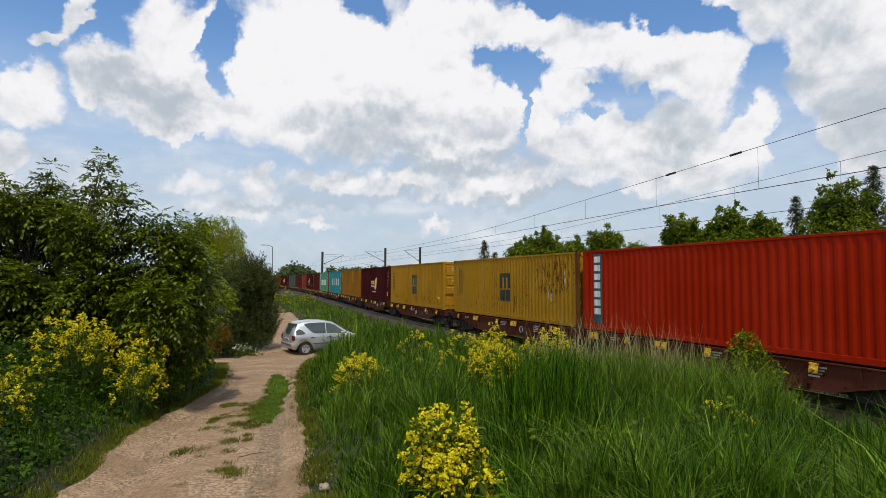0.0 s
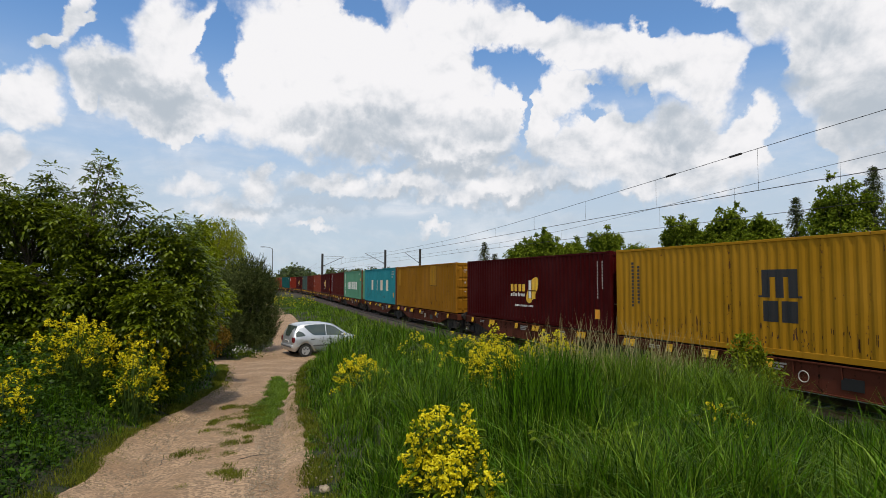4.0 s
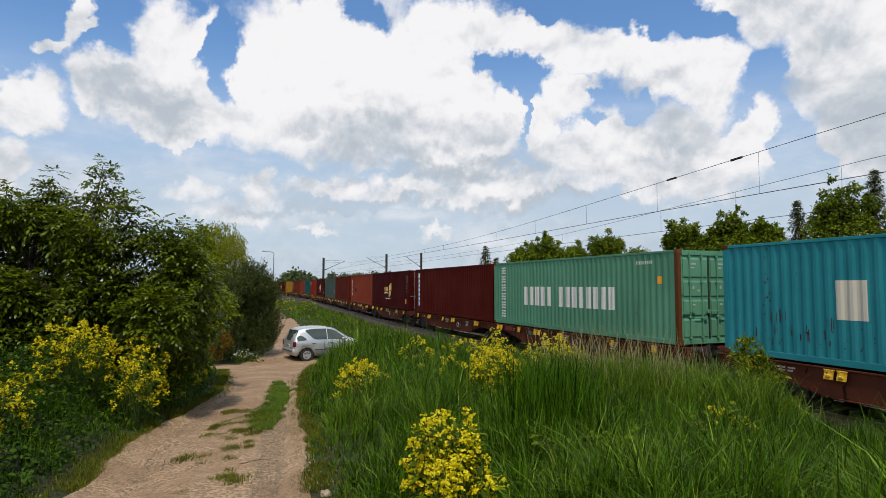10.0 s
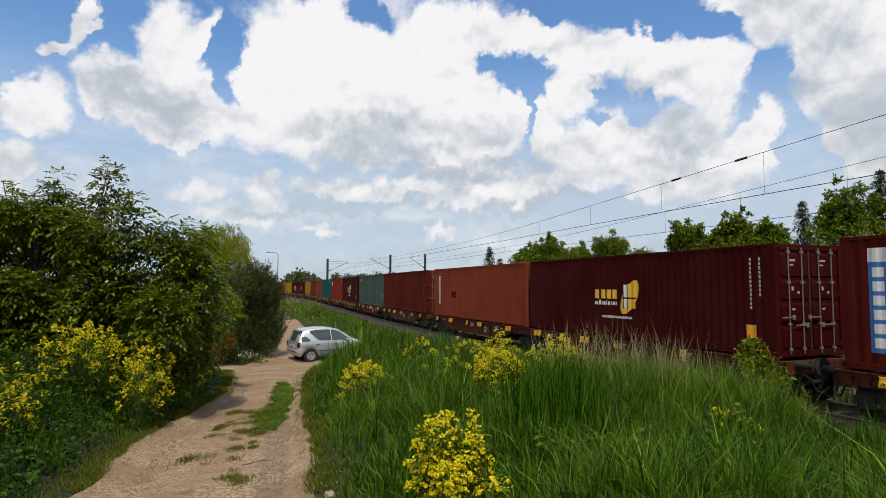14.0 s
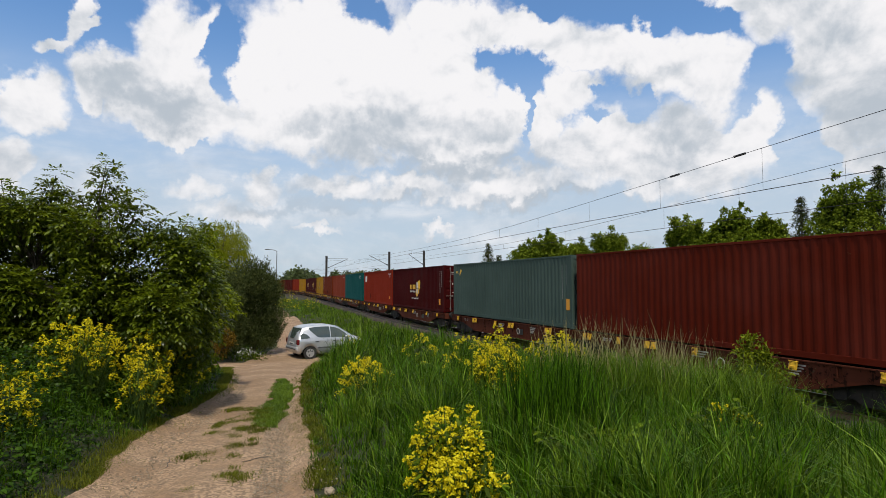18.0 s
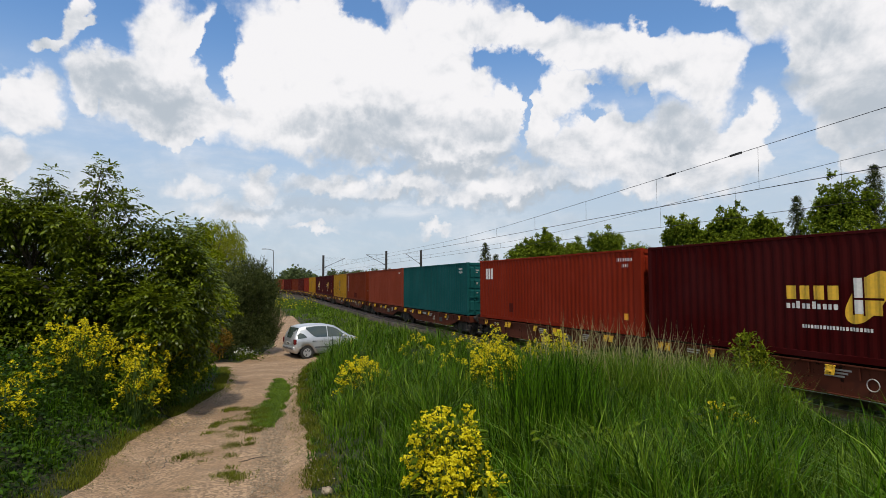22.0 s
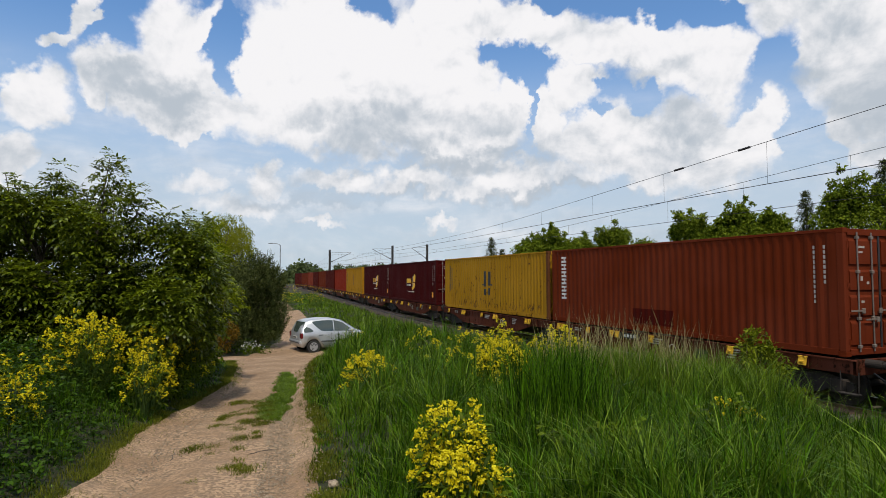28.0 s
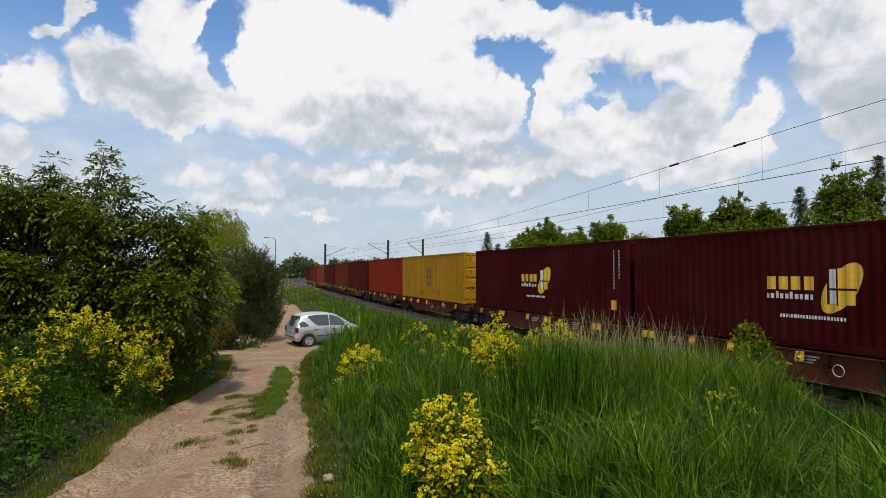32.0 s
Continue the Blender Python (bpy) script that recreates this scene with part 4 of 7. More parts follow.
def code_row(c, x, z, n, mat, size=0.045):
    on_wall("stencilled_code", [(x + k * 0.09, x + k * 0.09 + size, z - 0.11, z) for k in range(n)], mat, c, "row of small white bars")["kind"] = "stuff"


def sign_column(c, x, wide, top, n, pitch, high, mat, bars=1):
    """An upright row of painted signs, each as a plain block or as a few plain bars."""
    for k in range(n):
        z = top - k * pitch
        if bars == 1:
            rects = [(x, x + wide, z - high, z)]
        else:
            h = high / (2 * bars - 1)
            rects = [(x, x + wide, z - high + 2 * j * h, z - high + (2 * j + 1) * h) for j in range(bars)] + [(x + wide * 0.4, x + wide * 0.6, z - high, z)]
        on_wall("painted_block", rects, mat, c, "white painted block")


def letters(c, x0, x1, z0, z1, n, mat, gap=0.25, label="pale painted block"):
    w = (x1 - x0) / n
    for k in range(n):
        on_wall("painted_block", [(x0 + (k + 0.12) * w, x0 + (k + 0.88 - gap) * w, z0, z1)], mat, c, label)


def three_leg_emblem(c, cx, mat, fade=False):
    """Black emblem: three legs under a bar, a thin line, two blocks below."""
    if not fade:
        on_wall("emblem", [(cx - 0.50, cx - 0.27, 1.42, 2.12), (cx - 0.13, cx + 0.10, 1.42, 2.12), (cx + 0.24, cx + 0.47, 1.42, 2.12),
                           (cx - 0.27, cx - 0.13, 1.93, 2.12), (cx + 0.10, cx + 0.24, 1.93, 2.12), (cx - 0.62, cx - 0.50, 1.42, 1.47), (cx + 0.47, cx + 0.60, 1.42, 1.47)], mat, c, "black painted emblem")
        on_wall("emblem_block", [(cx - 0.48, cx - 0.06, 0.82, 1.34)], mat, c, "black painted block")
        on_wall("emblem_block", [(cx + 0.05, cx + 0.46, 0.82, 1.34)], mat, c, "black painted block")
    else:
        on_wall("emblem", [(cx - 0.46, cx - 0.17, 1.30, 2.10), (cx + 0.04, cx + 0.36, 1.36, 2.08), (cx - 0.6, cx - 0.46, 1.36, 1.43), (cx + 0.36, cx + 0.58, 1.36, 1.43),
                           (cx - 0.42, cx - 0.15, 0.86, 1.18), (cx + 0.06, cx + 0.30, 0.88, 1.22)], mat, c, "faded black emblem with missing paint")
    stencilled_code(c, 0.78, 2.45, 13, mat, 0.09)
    stencilled_code(c, 1.06, 2.33, 11, mat, 0.09)
    stencilled_code(c, 11.2, 2.6, 10, CASTING, 0.05)


def box_emblem(c, x0, mat=None, small=1.0):
    """Yellow oval with a box of four panes, a yellow row of blocks, a white one and a white line."""
    m = mat or LOGO_YELLOW
    letters(c, x0 - 0.03, x0 + 1.33, 1.37, 1.69, 4, m, 0.02, "yellow painted block")
    on_wall("small_blocks", [(x0 + 0.13 * k, x0 + 0.13 * k + 0.085, 1.15, 1.27 + 0.05 * (k in (2, 5))) for k in range(10)], WHITE, c, "row of small white blocks")["kind"] = "stuff"
    on_wall("small_blocks", [(x0 + 0.38 + 0.075 * k, x0 + 0.43 + 0.075 * k, 0.70, 0.78) for k in range(22)], WHITE, c, "thin row of white blocks")["kind"] = "stuff"
    cx = x0 + 1.92
    on_wall_shape("oval", ellipse(cx, 1.43, 0.68, 0.33, 52), m, c, "yellow painted oval")
    for a, b, z0, z1, mm in ((-0.28, -0.11, 1.43, 1.86, WHITE), (-0.28, -0.11, 1.08, 1.38, WHITE), (-0.07, 0.30, 1.43, 1.88, m), (-0.07, 0.30, 1.06, 1.38, m)):
        on_wall("pane", [(cx + a, cx + b, z0, z1)], mm, c, lift=0.0035)
    on_wall("pane_gap", [(cx - 0.32, cx + 0.34, 1.38, 1.43), (cx - 0.11, cx - 0.07, 1.04, 1.90), (cx - 0.33, cx - 0.28, 1.06, 1.90)], PAINT["maroon"], c, lift=0.0025)
    stencilled_code(c, 11.40, 2.55, 12, TAG_WHITE)
    stencilled_code(c, 11.68, 2.55, 9, TAG_WHITE)
    on_wall("placard", [(11.28, 11.58, 0.46, 0.80)], PLACARD, c, "orange warning placard")


def upright_sign(c, x0, x1, z0, z1, field, mat, n, cap=None):
    on_wall("upright_sign", [(x0, x1, z0, z1)], field, c, "upright coloured sign film")
    h = (z1 - z0) / (n + 1)
    if cap:
        on_wall("sign_cap", [(x0, x1, z1 - 0.30, z1)], cap, c, lift=0.0025)
        z1 -= 0.34
        h = (z1 - z0) / (n + 0.3)
    for k in range(n):
        on_wall("sign_block", [(x0 + 0.09, x1 - 0.07, z1 - (k + 0.95) * h, z1 - (k + 0.25) * h)], mat, c, lift=0.0025)


def rust_patch(c, seed, x0, x1, z0, z1, n, mat=None):
    """Ragged rust where the paint has come off, in short upright flakes."""
    rnd = random.Random(seed)
    rects = []
    for k in range(n):
        x, z = rnd.uniform(x0, x1), z0 + (z1 - z0) * rnd.random() ** 1.4
        long = rnd.uniform(0.05, 0.34) if rnd.random() < 0.45 else rnd.uniform(0.02, 0.08)
        for j in range(rnd.randint(1, 3)):
            a, top = x + rnd.uniform(-0.03, 0.03), z + rnd.uniform(-0.05, 0.05)
            rects.append((a, a + rnd.uniform(0.006, 0.028), top, top + long * rnd.uniform(0.5, 1.0)))
    on_wall("flaked_rust", rects, mat or RUSTY, c, "pale flakes of bare paint" if mat else "dark rust where paint flaked off")["kind"] = "stuff"


RUSTY = painted_steel("flaked_rust", (0.055, 0.024, 0.010), 1.0, (0.03, 0.014, 0.008), 0.4)


def paint_marks():
    c = BUILT
    upright_sign(c[0], 0.60, 1.12, 0.25, 2.74, TEALPANEL, WHITE, 7)
    code_row(c[0], 10.9, 2.72, 8, TAG_WHITE)
    code_row(c[0], 10.9, 2.52, 6, TAG_WHITE)
    three_leg_emblem(c[1], 6.25, BLACK)
    rust_patch(c[1], 1, 9.0, 11.6, 1.2, 2.5, 90)
    rust_patch(c[1], 2, 1.5, 8.0, 0.3, 0.9, 60)
    rust_patch(c[1], 21, 9.4, 11.6, 1.3, 2.6, 130)
    rust_patch(c[1], 22, 10.0, 10.4, 0.9, 1.7, 16, OFFWHITE)
    rust_patch(c[1], 23, 11.15, 11.45, 1.6, 2.2, 14, OFFWHITE)
    three_leg_emblem(c[2], 6.28, BLACK)
    rust_patch(c[2], 3, 1.0, 11.8, 0.17, 0.7, 130)
    rust_patch(c[2], 4, 3.0, 11.0, 0.9, 2.3, 26)
    on_wall("red_marks", [(11.05, 11.5, 0.62, 0.75)], PLACARD, c[2])
    for i, x in ((3, 4.9), (8, 4.7), (12, 4.9), (18, 5.04), (19, 4.9)):
        box_emblem(c[i], x)
    on_wall("patch_plate", [(7.7, 8.9, 1.55, 2.78)], PAINT["ochre_pale"], c[4], "welded repair plate")
    on_wall("patch_plate", [(0.4, 0.9, 1.5, 2.7)], PAINT["ochre_pale"], c[4], "welded repair plate")
    on_wall("plate_seam", [(7.68, 7.71, 1.5, 2.78), (8.18, 8.20, 1.6, 2.7), (8.52, 8.545, 1.55, 2.72), (8.89, 8.92, 1.5, 2.78), (7.7, 8.9, 1.52, 1.55)], RUSTY, c[4], "dark rusty seam", lift=0.002)
    rust_patch(c[4], 5, 1.0, 11.2, 0.3, 1.0, 70)
    rust_patch(c[4], 15, 1.0, 11.2, 1.0, 2.6, 24)
    rust_patch(c[4], 6, 10.8, 11.2, 1.0, 2.7, 18)
    for a, b in ((3.10, 3.90), (5.32, 5.56), (6.75, 7.57), (8.80, 9.70)):
        on_wall("painted_block", [(a + 0.06 * (b - a), b - 0.06 * (b - a), 1.04, 1.92)], OFFWHITE, c[5], "large worn white block")
    code_row(c[5], 10.8, 2.62, 8, TAG_WHITE)
    code_row(c[5], 10.8, 2.42, 8, TAG_WHITE)
    code_row(c[5], 10.8, 2.22, 4, TAG_WHITE)
    on_wall("placard", [(11.16, 11.42, 0.55, 0.92)], PLACARD, c[5], "orange warning placard")
    rust_patch(c[5], 7, 0.8, 8.6, 0.35, 1.0, 70)
    letters(c[6], 2.85, 5.2, 0.95, 1.75, 5, WHITE, 0.06, "white painted block")
    letters(c[6], 5.65, 9.25, 0.95, 1.75, 8, WHITE, 0.06, "white painted block")
    sign_column(c[6], 0.78, 0.38, 2.66, 6, 0.405, 0.31, WHITE, 3)
    code_row(c[6], 10.3, 2.6, 9, WHITE)
    on_wall("placard", [(11.3, 11.48, 1.85, 2.1)], PLACARD, c[6], "orange warning placard")
    upright_sign(c[7], 0.58, 0.98, 0.40, 2.62, BLUEPAINT, WHITE, 6, WHITE)
    sign_column(c[9], 0.82, 0.34, 2.42, 6, 0.29, 0.23, WHITE, 2)
    on_wall("dark_patch", [(3.0, 3.7, 1.15, 1.5)], PAINT["brown"], c[9])
    stencilled_code(c[10], 11.45, 2.5, 12, TAG_WHITE)
    stencilled_code(c[10], 11.75, 2.5, 8, TAG_WHITE)
    letters(c[11], 0.3, 0.75, 2.36, 2.48, 4, LOGO_YELLOW, 0.2, "small yellow block")
    on_wall_shape("oval", ellipse(0.98, 2.40, 0.20, 0.09, 52), LOGO_YELLOW, c[11], "small yellow oval")
    stencilled_code(c[11], 11.45, 2.5, 12, TAG_WHITE)
    stencilled_code(c[11], 11.75, 2.5, 7, TAG_WHITE)
    on_wall("placard", [(11.72, 12.02, 0.72, 1.16)], PLACARD, c[11], "orange warning placard")
    letters(c[13], 0.65, 1.5, 1.95, 2.48, 3, WHITE, 0.2, "white painted block")
    code_row(c[13], 10.95, 2.6, 9, WHITE)
    code_row(c[13], 11.2, 2.4, 4, WHITE)
    on_wall("dark_patch", [(3.08, 3.5, 0.42, 0.82)], PAINT["brown"], c[13])
    on_wall("placard", [(11.3, 11.5, 0.5, 0.72)], PLACARD, c[13], "orange warning placard")
    code_row(c[14], 10.9, 2.6, 6, WHITE)
    code_row(c[14], 10.9, 2.42, 6, WHITE)
    code_row(c[15], 10.9, 2.6, 8, WHITE)
    sign_column(c[16], 0.70, 0.34, 2.60, 6, 0.29, 0.23, WHITE, 2)
    stencilled_code(c[16], 11.45, 2.52, 12, TAG_WHITE)
    stencilled_code(c[16], 11.7, 2.52, 8, TAG_WHITE)
    on_wall("dark_patch", [(5.0, 6.9, 0.25, 0.75)], PAINT["brown"], c[16])
    three_leg_emblem(c[17], 6.1, BLACK, True)
    rust_patch(c[17], 8, 1.2, 11.8, 0.17, 0.55, 170)
    rust_patch(c[17], 9, 1.5, 6.6, 0.8, 1.8, 80)
    three_leg_emblem(c[20], 6.2, CASTING, True)
    rust_patch(c[20], 10, 1.2, 11.8, 0.2, 0.6, 60)


PAINT["ochre_pale"] = painted_steel("pale_ochre_patch", (0.31, 0.155, 0.014), 0.7, (0.13, 0.05, 0.02))
paint_marks()


# ---- plants ----


def blade_mesh(name, x, y, z, height, width, bend, rng, lean=None, segs=2):
    """Grass: each blade a narrow bent strip that ends in a tip."""
    n = len(x)
    turn = rng.uniform(0, 2 * np.pi, n)
    out = rng.uniform(0, 2 * np.pi, n) if lean is None else lean
    cx, sx = np.cos(turn), np.sin(turn)
    ox, oy = np.cos(out), np.sin(out)
    co = np.zeros((n, 2 * segs + 1, 3), np.float32)
    for k in range(segs):
        t = k / segs
        w = width * (1 - 0.35 * t) * 0.5
        b = bend * t ** 2.5 * height
        for j, s in ((0, -1), (1, 1)):
            co[:, 2 * k + j, 0] = x + ox * b + cx * w * s
            co[:, 2 * k + j, 1] = y + oy * b + sx * w * s
            co[:, 2 * k + j, 2] = z + height * t * (1 - 0.25 * bend * t)
    co[:, -1, 0], co[:, -1, 1], co[:, -1, 2] = x + ox * bend * height, y + oy * bend * height, z + height * (1 - 0.28 * bend)
    f = []
    for k in range(segs - 1):
        a = 2 * k
        f += [(a, a + 1, a + 3), (a, a + 3, a + 2)]
    f.append((2 * segs - 2, 2 * segs - 1, 2 * segs))
    f = np.array(f)
    tri = (f[None] + (np.arange(n) * (2 * segs + 1))[:, None, None]).reshape(-1, 3)
    return quick_mesh(name, co.reshape(-1, 3), tri)


def leaf_mesh(name, p, d, up, length, width, fold=0.25):
    """Pointed leaves: at p, along d, with the upper side to up."""
    d = d / np.linalg.norm(d, axis=1, keepdims=True)
    side = np.cross(d, up)
    side /= np.linalg.norm(side, axis=1, keepdims=True) + 1e-9
    nrm = np.cross(side, d)
    n = len(p)
    l, w = np.broadcast_to(length, n)[:, None], np.broadcast_to(width, n)[:, None]
    co = np.zeros((n, 6, 3), np.float32)
    co[:, 0] = p
    co[:, 1] = p + d * l * 0.35 + side * w * 0.5 + nrm * w * fold
    co[:, 2] = p + d * l * 0.72 + side * w * 0.38 + nrm * w * fold * 0.6
    co[:, 3] = p + d * l - nrm * l * 0.12
    co[:, 4] = p + d * l * 0.72 - side * w * 0.38 + nrm * w * fold * 0.6
    co[:, 5] = p + d * l * 0.35 - side * w * 0.5 + nrm * w * fold
    f = np.array([(0, 1, 5), (1, 2, 5), (2, 4, 5), (2, 3, 4)])
    return quick_mesh(name, co.reshape(-1, 3), (f[None] + (np.arange(n) * 6)[:, None, None]).reshape(-1, 3))


def in_lobes(lobes, n, rng, shell=0.55, squash=1.0):
    """Points in a crown made of round lobes, most of them near the outside."""
    lob = np.array(lobes)
    w = lob[:, 3] ** 2
    k = rng.choice(len(lob), n, p=w / w.sum())
    v = rng.normal(size=(n, 3))
    v /= np.linalg.norm(v, axis=1, keepdims=True)
    r = lob[k, 3] * (shell + (1 - shell) * rng.random(n)) * (0.82 + 0.26 * rng.random(n))
    p = lob[k, :3] + v * r[:, None] * np.array([1, 1, squash])
    return p, v


def sprays(name, lobes, n, per, leaf, rng, droop=0.5, shell=0.5, narrow=0.36, spread=1.0, gaps=0.06):
    """Twigs of several leaves each, spread through the crown."""
    p, v = in_lobes(lobes, n, rng, shell)
    keep = np.array([noise.noise((a[0] * 1.3 + leaf * 40, a[1] * 1.3, a[2] * 1.3)) for a in p]) > -gaps
    p, v = p[keep], v[keep]
    n = len(p)
    axis_ = v + rng.normal(size=(n, 3)) * 0.5 + np.array([0, 0, -droop * 0.4])
    axis_ /= np.linalg.norm(axis_, axis=1, keepdims=True)
    P, D, U = [], [], []
    for j in range(per):
        t = j / max(per - 1, 1)
        base = p + axis_ * ((t - 0.75) * leaf * per * 0.30)
        sd = rng.normal(size=(n, 3)) * 0.9 * spread
        d = axis_ * (0.5 + 0.6 * t) + sd * (1 - 0.5 * t) + np.array([0, 0, -droop])
        P.append(base)
        D.append(d)
        U.append(np.array([0, 0, 1.0]) + rng.normal(size=(n, 3)) * 0.45)
    P, D, U = np.concatenate(P), np.concatenate(D), np.concatenate(U)
    s = leaf * rng.uniform(0.6, 1.25, len(P))
    return leaf_mesh(name, P, D, U, s, s * narrow)


def limb(bm, a, b, r0, r1, rng, bends=4):
    """A crooked, tapering branch."""
    a, b = Vector(a), Vector(b)
    pts = [a]
    for i in range(1, bends + 1):
        q = a.lerp(b, i / bends)
        if i < bends:
            q += Vector(rng.normal(size=3)) * (b - a).length * 0.05
        pts.append(q)
    for i in range(bends):
        tube(bm, pts[i], pts[i + 1], r0 + (r1 - r0) * i / bends, r0 + (r1 - r0) * (i + 1) / bends, 7)


def tree(name, label, category, base, lobes, leaves, mat, seed, trunk=0.12, group="", gaps=0.06, boned=None):
    """leaves: sprays, leaves a spray, leaf length, droop, narrow."""
    rng = np.random.default_rng(seed)
    gz = float(ground_z(base[0], base[1])) - 0.05
    t = thing(name, Matrix.Translation((base[0], base[1], gz)), label, category, group)
    loc = [(x - base[0], y - base[1], z - gz, r) for x, y, z, r in lobes]
    top = max(loc, key=lambda q: q[2])
    fork = Vector((top[0] * 0.25, top[1] * 0.25, max(0.5, min(q[2] for q in loc) * 0.55)))
    bm = bmesh.new()
    limb(bm, (0, 0, 0), fork, trunk, trunk * 0.75, rng)
    part("trunk", bm, BARK, t)
    for q in loc[:boned]:
        bm = bmesh.new()
        limb(bm, fork, q[:3], trunk * 0.5, trunk * 0.10, rng)
        for k in range(3):
            d = Vector(rng.normal(size=3)) * q[3] * 0.28
            limb(bm, Vector(q[:3]) * 0.8 + fork * 0.2, Vector(q[:3]) + d, trunk * 0.16, trunk * 0.04, rng, 3)
        part("limb", bm, BARK, t)
    n, per, size, droop, narrow = leaves
    put("crown", sprays("crown", loc, n, per, size, rng, droop, 0.45, narrow, 1.0, gaps), mat, t)
    return t


# the walnut's skyline: its leading shoots and the dips between them, across and up
SKYLINE = ((-10.4, 4.7), (-9.5, 5.0), (-9.1, 4.7), (-8.68, 5.1), (-8.3, 4.65), (-7.84, 5.25), (-7.35, 4.75), (-6.89, 5.5), (-6.5, 4.95), (-6.2, 4.6), (-5.99, 4.9),
           (-5.62, 4.4), (-5.37, 4.8), (-5.15, 4.3), (-4.98, 4.4), (-4.75, 3.8), (-4.6, 3.0))


def walnut(label, base, seed):
    """Feathered leaves in rosettes at the twigs' ends, on limbs that reach into every part of the crown."""
    rng = np.random.default_rng(seed)
    gz = float(ground_z(base[0], base[1])) - 0.05
    t = thing("walnut_tree", Matrix.Translation((base[0], base[1], gz)), label, "tree")
    sx, sz = zip(*SKYLINE)
    lobes = []
    for x, z in SKYLINE[1:-2:2]:
        y = 11.5 + rng.normal() * 0.25
        for k, r in enumerate((0.12, 0.19, 0.27, 0.36)):
            lobes.append((x + rng.normal() * 0.03 * k, y, z - 0.12 - 0.24 * k, r))
    for k in range(16):
        lobes.append((rng.uniform(-10.2, -7.6), rng.uniform(10.5, 11.2), rng.uniform(1.9, 3.5), rng.uniform(0.35, 0.5)))
    while len(lobes) < 114:
        x, y, r = rng.uniform(-10.2, -4.7), rng.uniform(10.7, 13.0), rng.uniform(0.36, 0.60)
        top = float(np.interp(x, sx, sz)) - r * 1.15 + (y - 11.5) * 0.2
        z = 2.0 + (top - 2.0) * rng.random() ** 0.8
        if x > -4.95 and z < 4.0:
            continue
        if noise.noise((x * 0.9, z * 0.9, y * 0.5 + 4.0)) > -0.02 or z < 2.9:
            lobes.append((x, y, z, r))
    loc = [(x - base[0], y - base[1], z - gz, r) for x, y, z, r in lobes]
    bm = bmesh.new()
    limb(bm, (0, 0, 0), (0.1, 0, 1.3), 0.17, 0.13, rng)
    part("trunk", bm, BARK, t)
    mains = [Vector((rng.uniform(-2.3, 2.3), rng.uniform(-0.5, 0.7), rng.uniform(2.2, 3.4) - gz)) for k in range(9)]
    for q in mains:
        bm = bmesh.new()
        limb(bm, (0.1, 0, 1.25), q, 0.07, 0.035, rng)
        part("limb", bm, BARK, t)
    for q in loc:
        v = Vector(q[:3])
        bm = bmesh.new()
        limb(bm, min(mains, key=lambda m_: (m_ - v).length), v, 0.022, 0.007, rng, 3)
        part("bough", bm, BARK, t)
    p, v = in_lobes(loc, 3000, rng, 0.30)
    n = len(p)
    P, D, U, S = [], [], [], []
    up = np.array([0, 0, 1.0])
    for k in range(5):
        d = v * 0.55 + rng.normal(size=(n, 3)) * 0.6 + up * 0.25
        d /= np.linalg.norm(d, axis=1, keepdims=True)
        side = np.cross(d, up)
        side /= np.linalg.norm(side, axis=1, keepdims=True) + 1e-9
        size = rng.uniform(0.75, 1.25, n)[:, None]
        for f in (0.35, 0.62, 0.88):
            q = p + d * 0.27 * f * size - up * 0.12 * f * f * size
            for e in (-1, 1):
                P.append(q)
                D.append(d * 0.55 + side * e * 0.85 - up * 0.40)
                U.append(up + rng.normal(size=(n, 3)) * 0.25)
                S.append(0.105 * size[:, 0] * (0.8 + 0.3 * f))
        P.append(p + d * 0.27 * size - up * 0.12 * size)
        D.append(d - up * 0.55)
        U.append(up + rng.normal(size=(n, 3)) * 0.25)
        S.append(0.115 * size[:, 0])
    P, D, U, S = (np.concatenate(q) for q in (P, D, U, S))
    put("crown", leaf_mesh("crown", P, D, U, S, S * 0.40), WALNUT, t)
    return t


def conifer(label, x, y, top, half, seed, group="", name="spruce_tree"):
    """Whorls of drooping boughs round a straight stem."""
    rng = np.random.default_rng(seed)
    gz = float(ground_z(x, y)) - 0.05
    t = thing(name, Matrix.Translation((x, y, gz)), label, "tree", group)
    h = top - gz
    bm = bmesh.new()
    tube(bm, (0, 0, 0), (0, 0, h), 0.14, 0.012, 8)
    part("trunk", bm, BARK, t)
    P, D = [], []
    for i in range(int(h * 9)):
        zf = (i + rng.random()) / (h * 9)
        reach = half * (1 - zf) ** 0.85 + 0.12
        for k in range(7):
            w = rng.uniform(0, 2 * np.pi)
            rr = reach * rng.uniform(0.65, 1.1)
            m = int(6 + rr * 16)
            s = rng.random(m) ** 0.8
            px, py = np.cos(w) * rr * s, np.sin(w) * rr * s
            pz = h * zf - s * s * rr * 0.28 + rng.normal(size=m) * 0.04
            P.append(np.stack([px + rng.normal(size=m) * 0.09 * rr, py + rng.normal(size=m) * 0.09 * rr, pz], 1))
            D.append(np.stack([np.cos(w) + rng.normal(size=m) * 0.6, np.sin(w) + rng.normal(size=m) * 0.6, rng.normal(size=m) * 0.4 - 0.25], 1))
    P, D = np.concatenate(P), np.concatenate(D)
    keep = P[:, 2] > 0.3
    P, D = P[keep], D[keep]
    U = np.tile(np.array([0, 0, 1.0]), (len(P), 1)) + rng.normal(size=(len(P), 3)) * 0.2
    put("crown", leaf_mesh("crown", P, D, U, rng.uniform(0.16, 0.34, len(P)), 0.06), PINE, t)
    return t


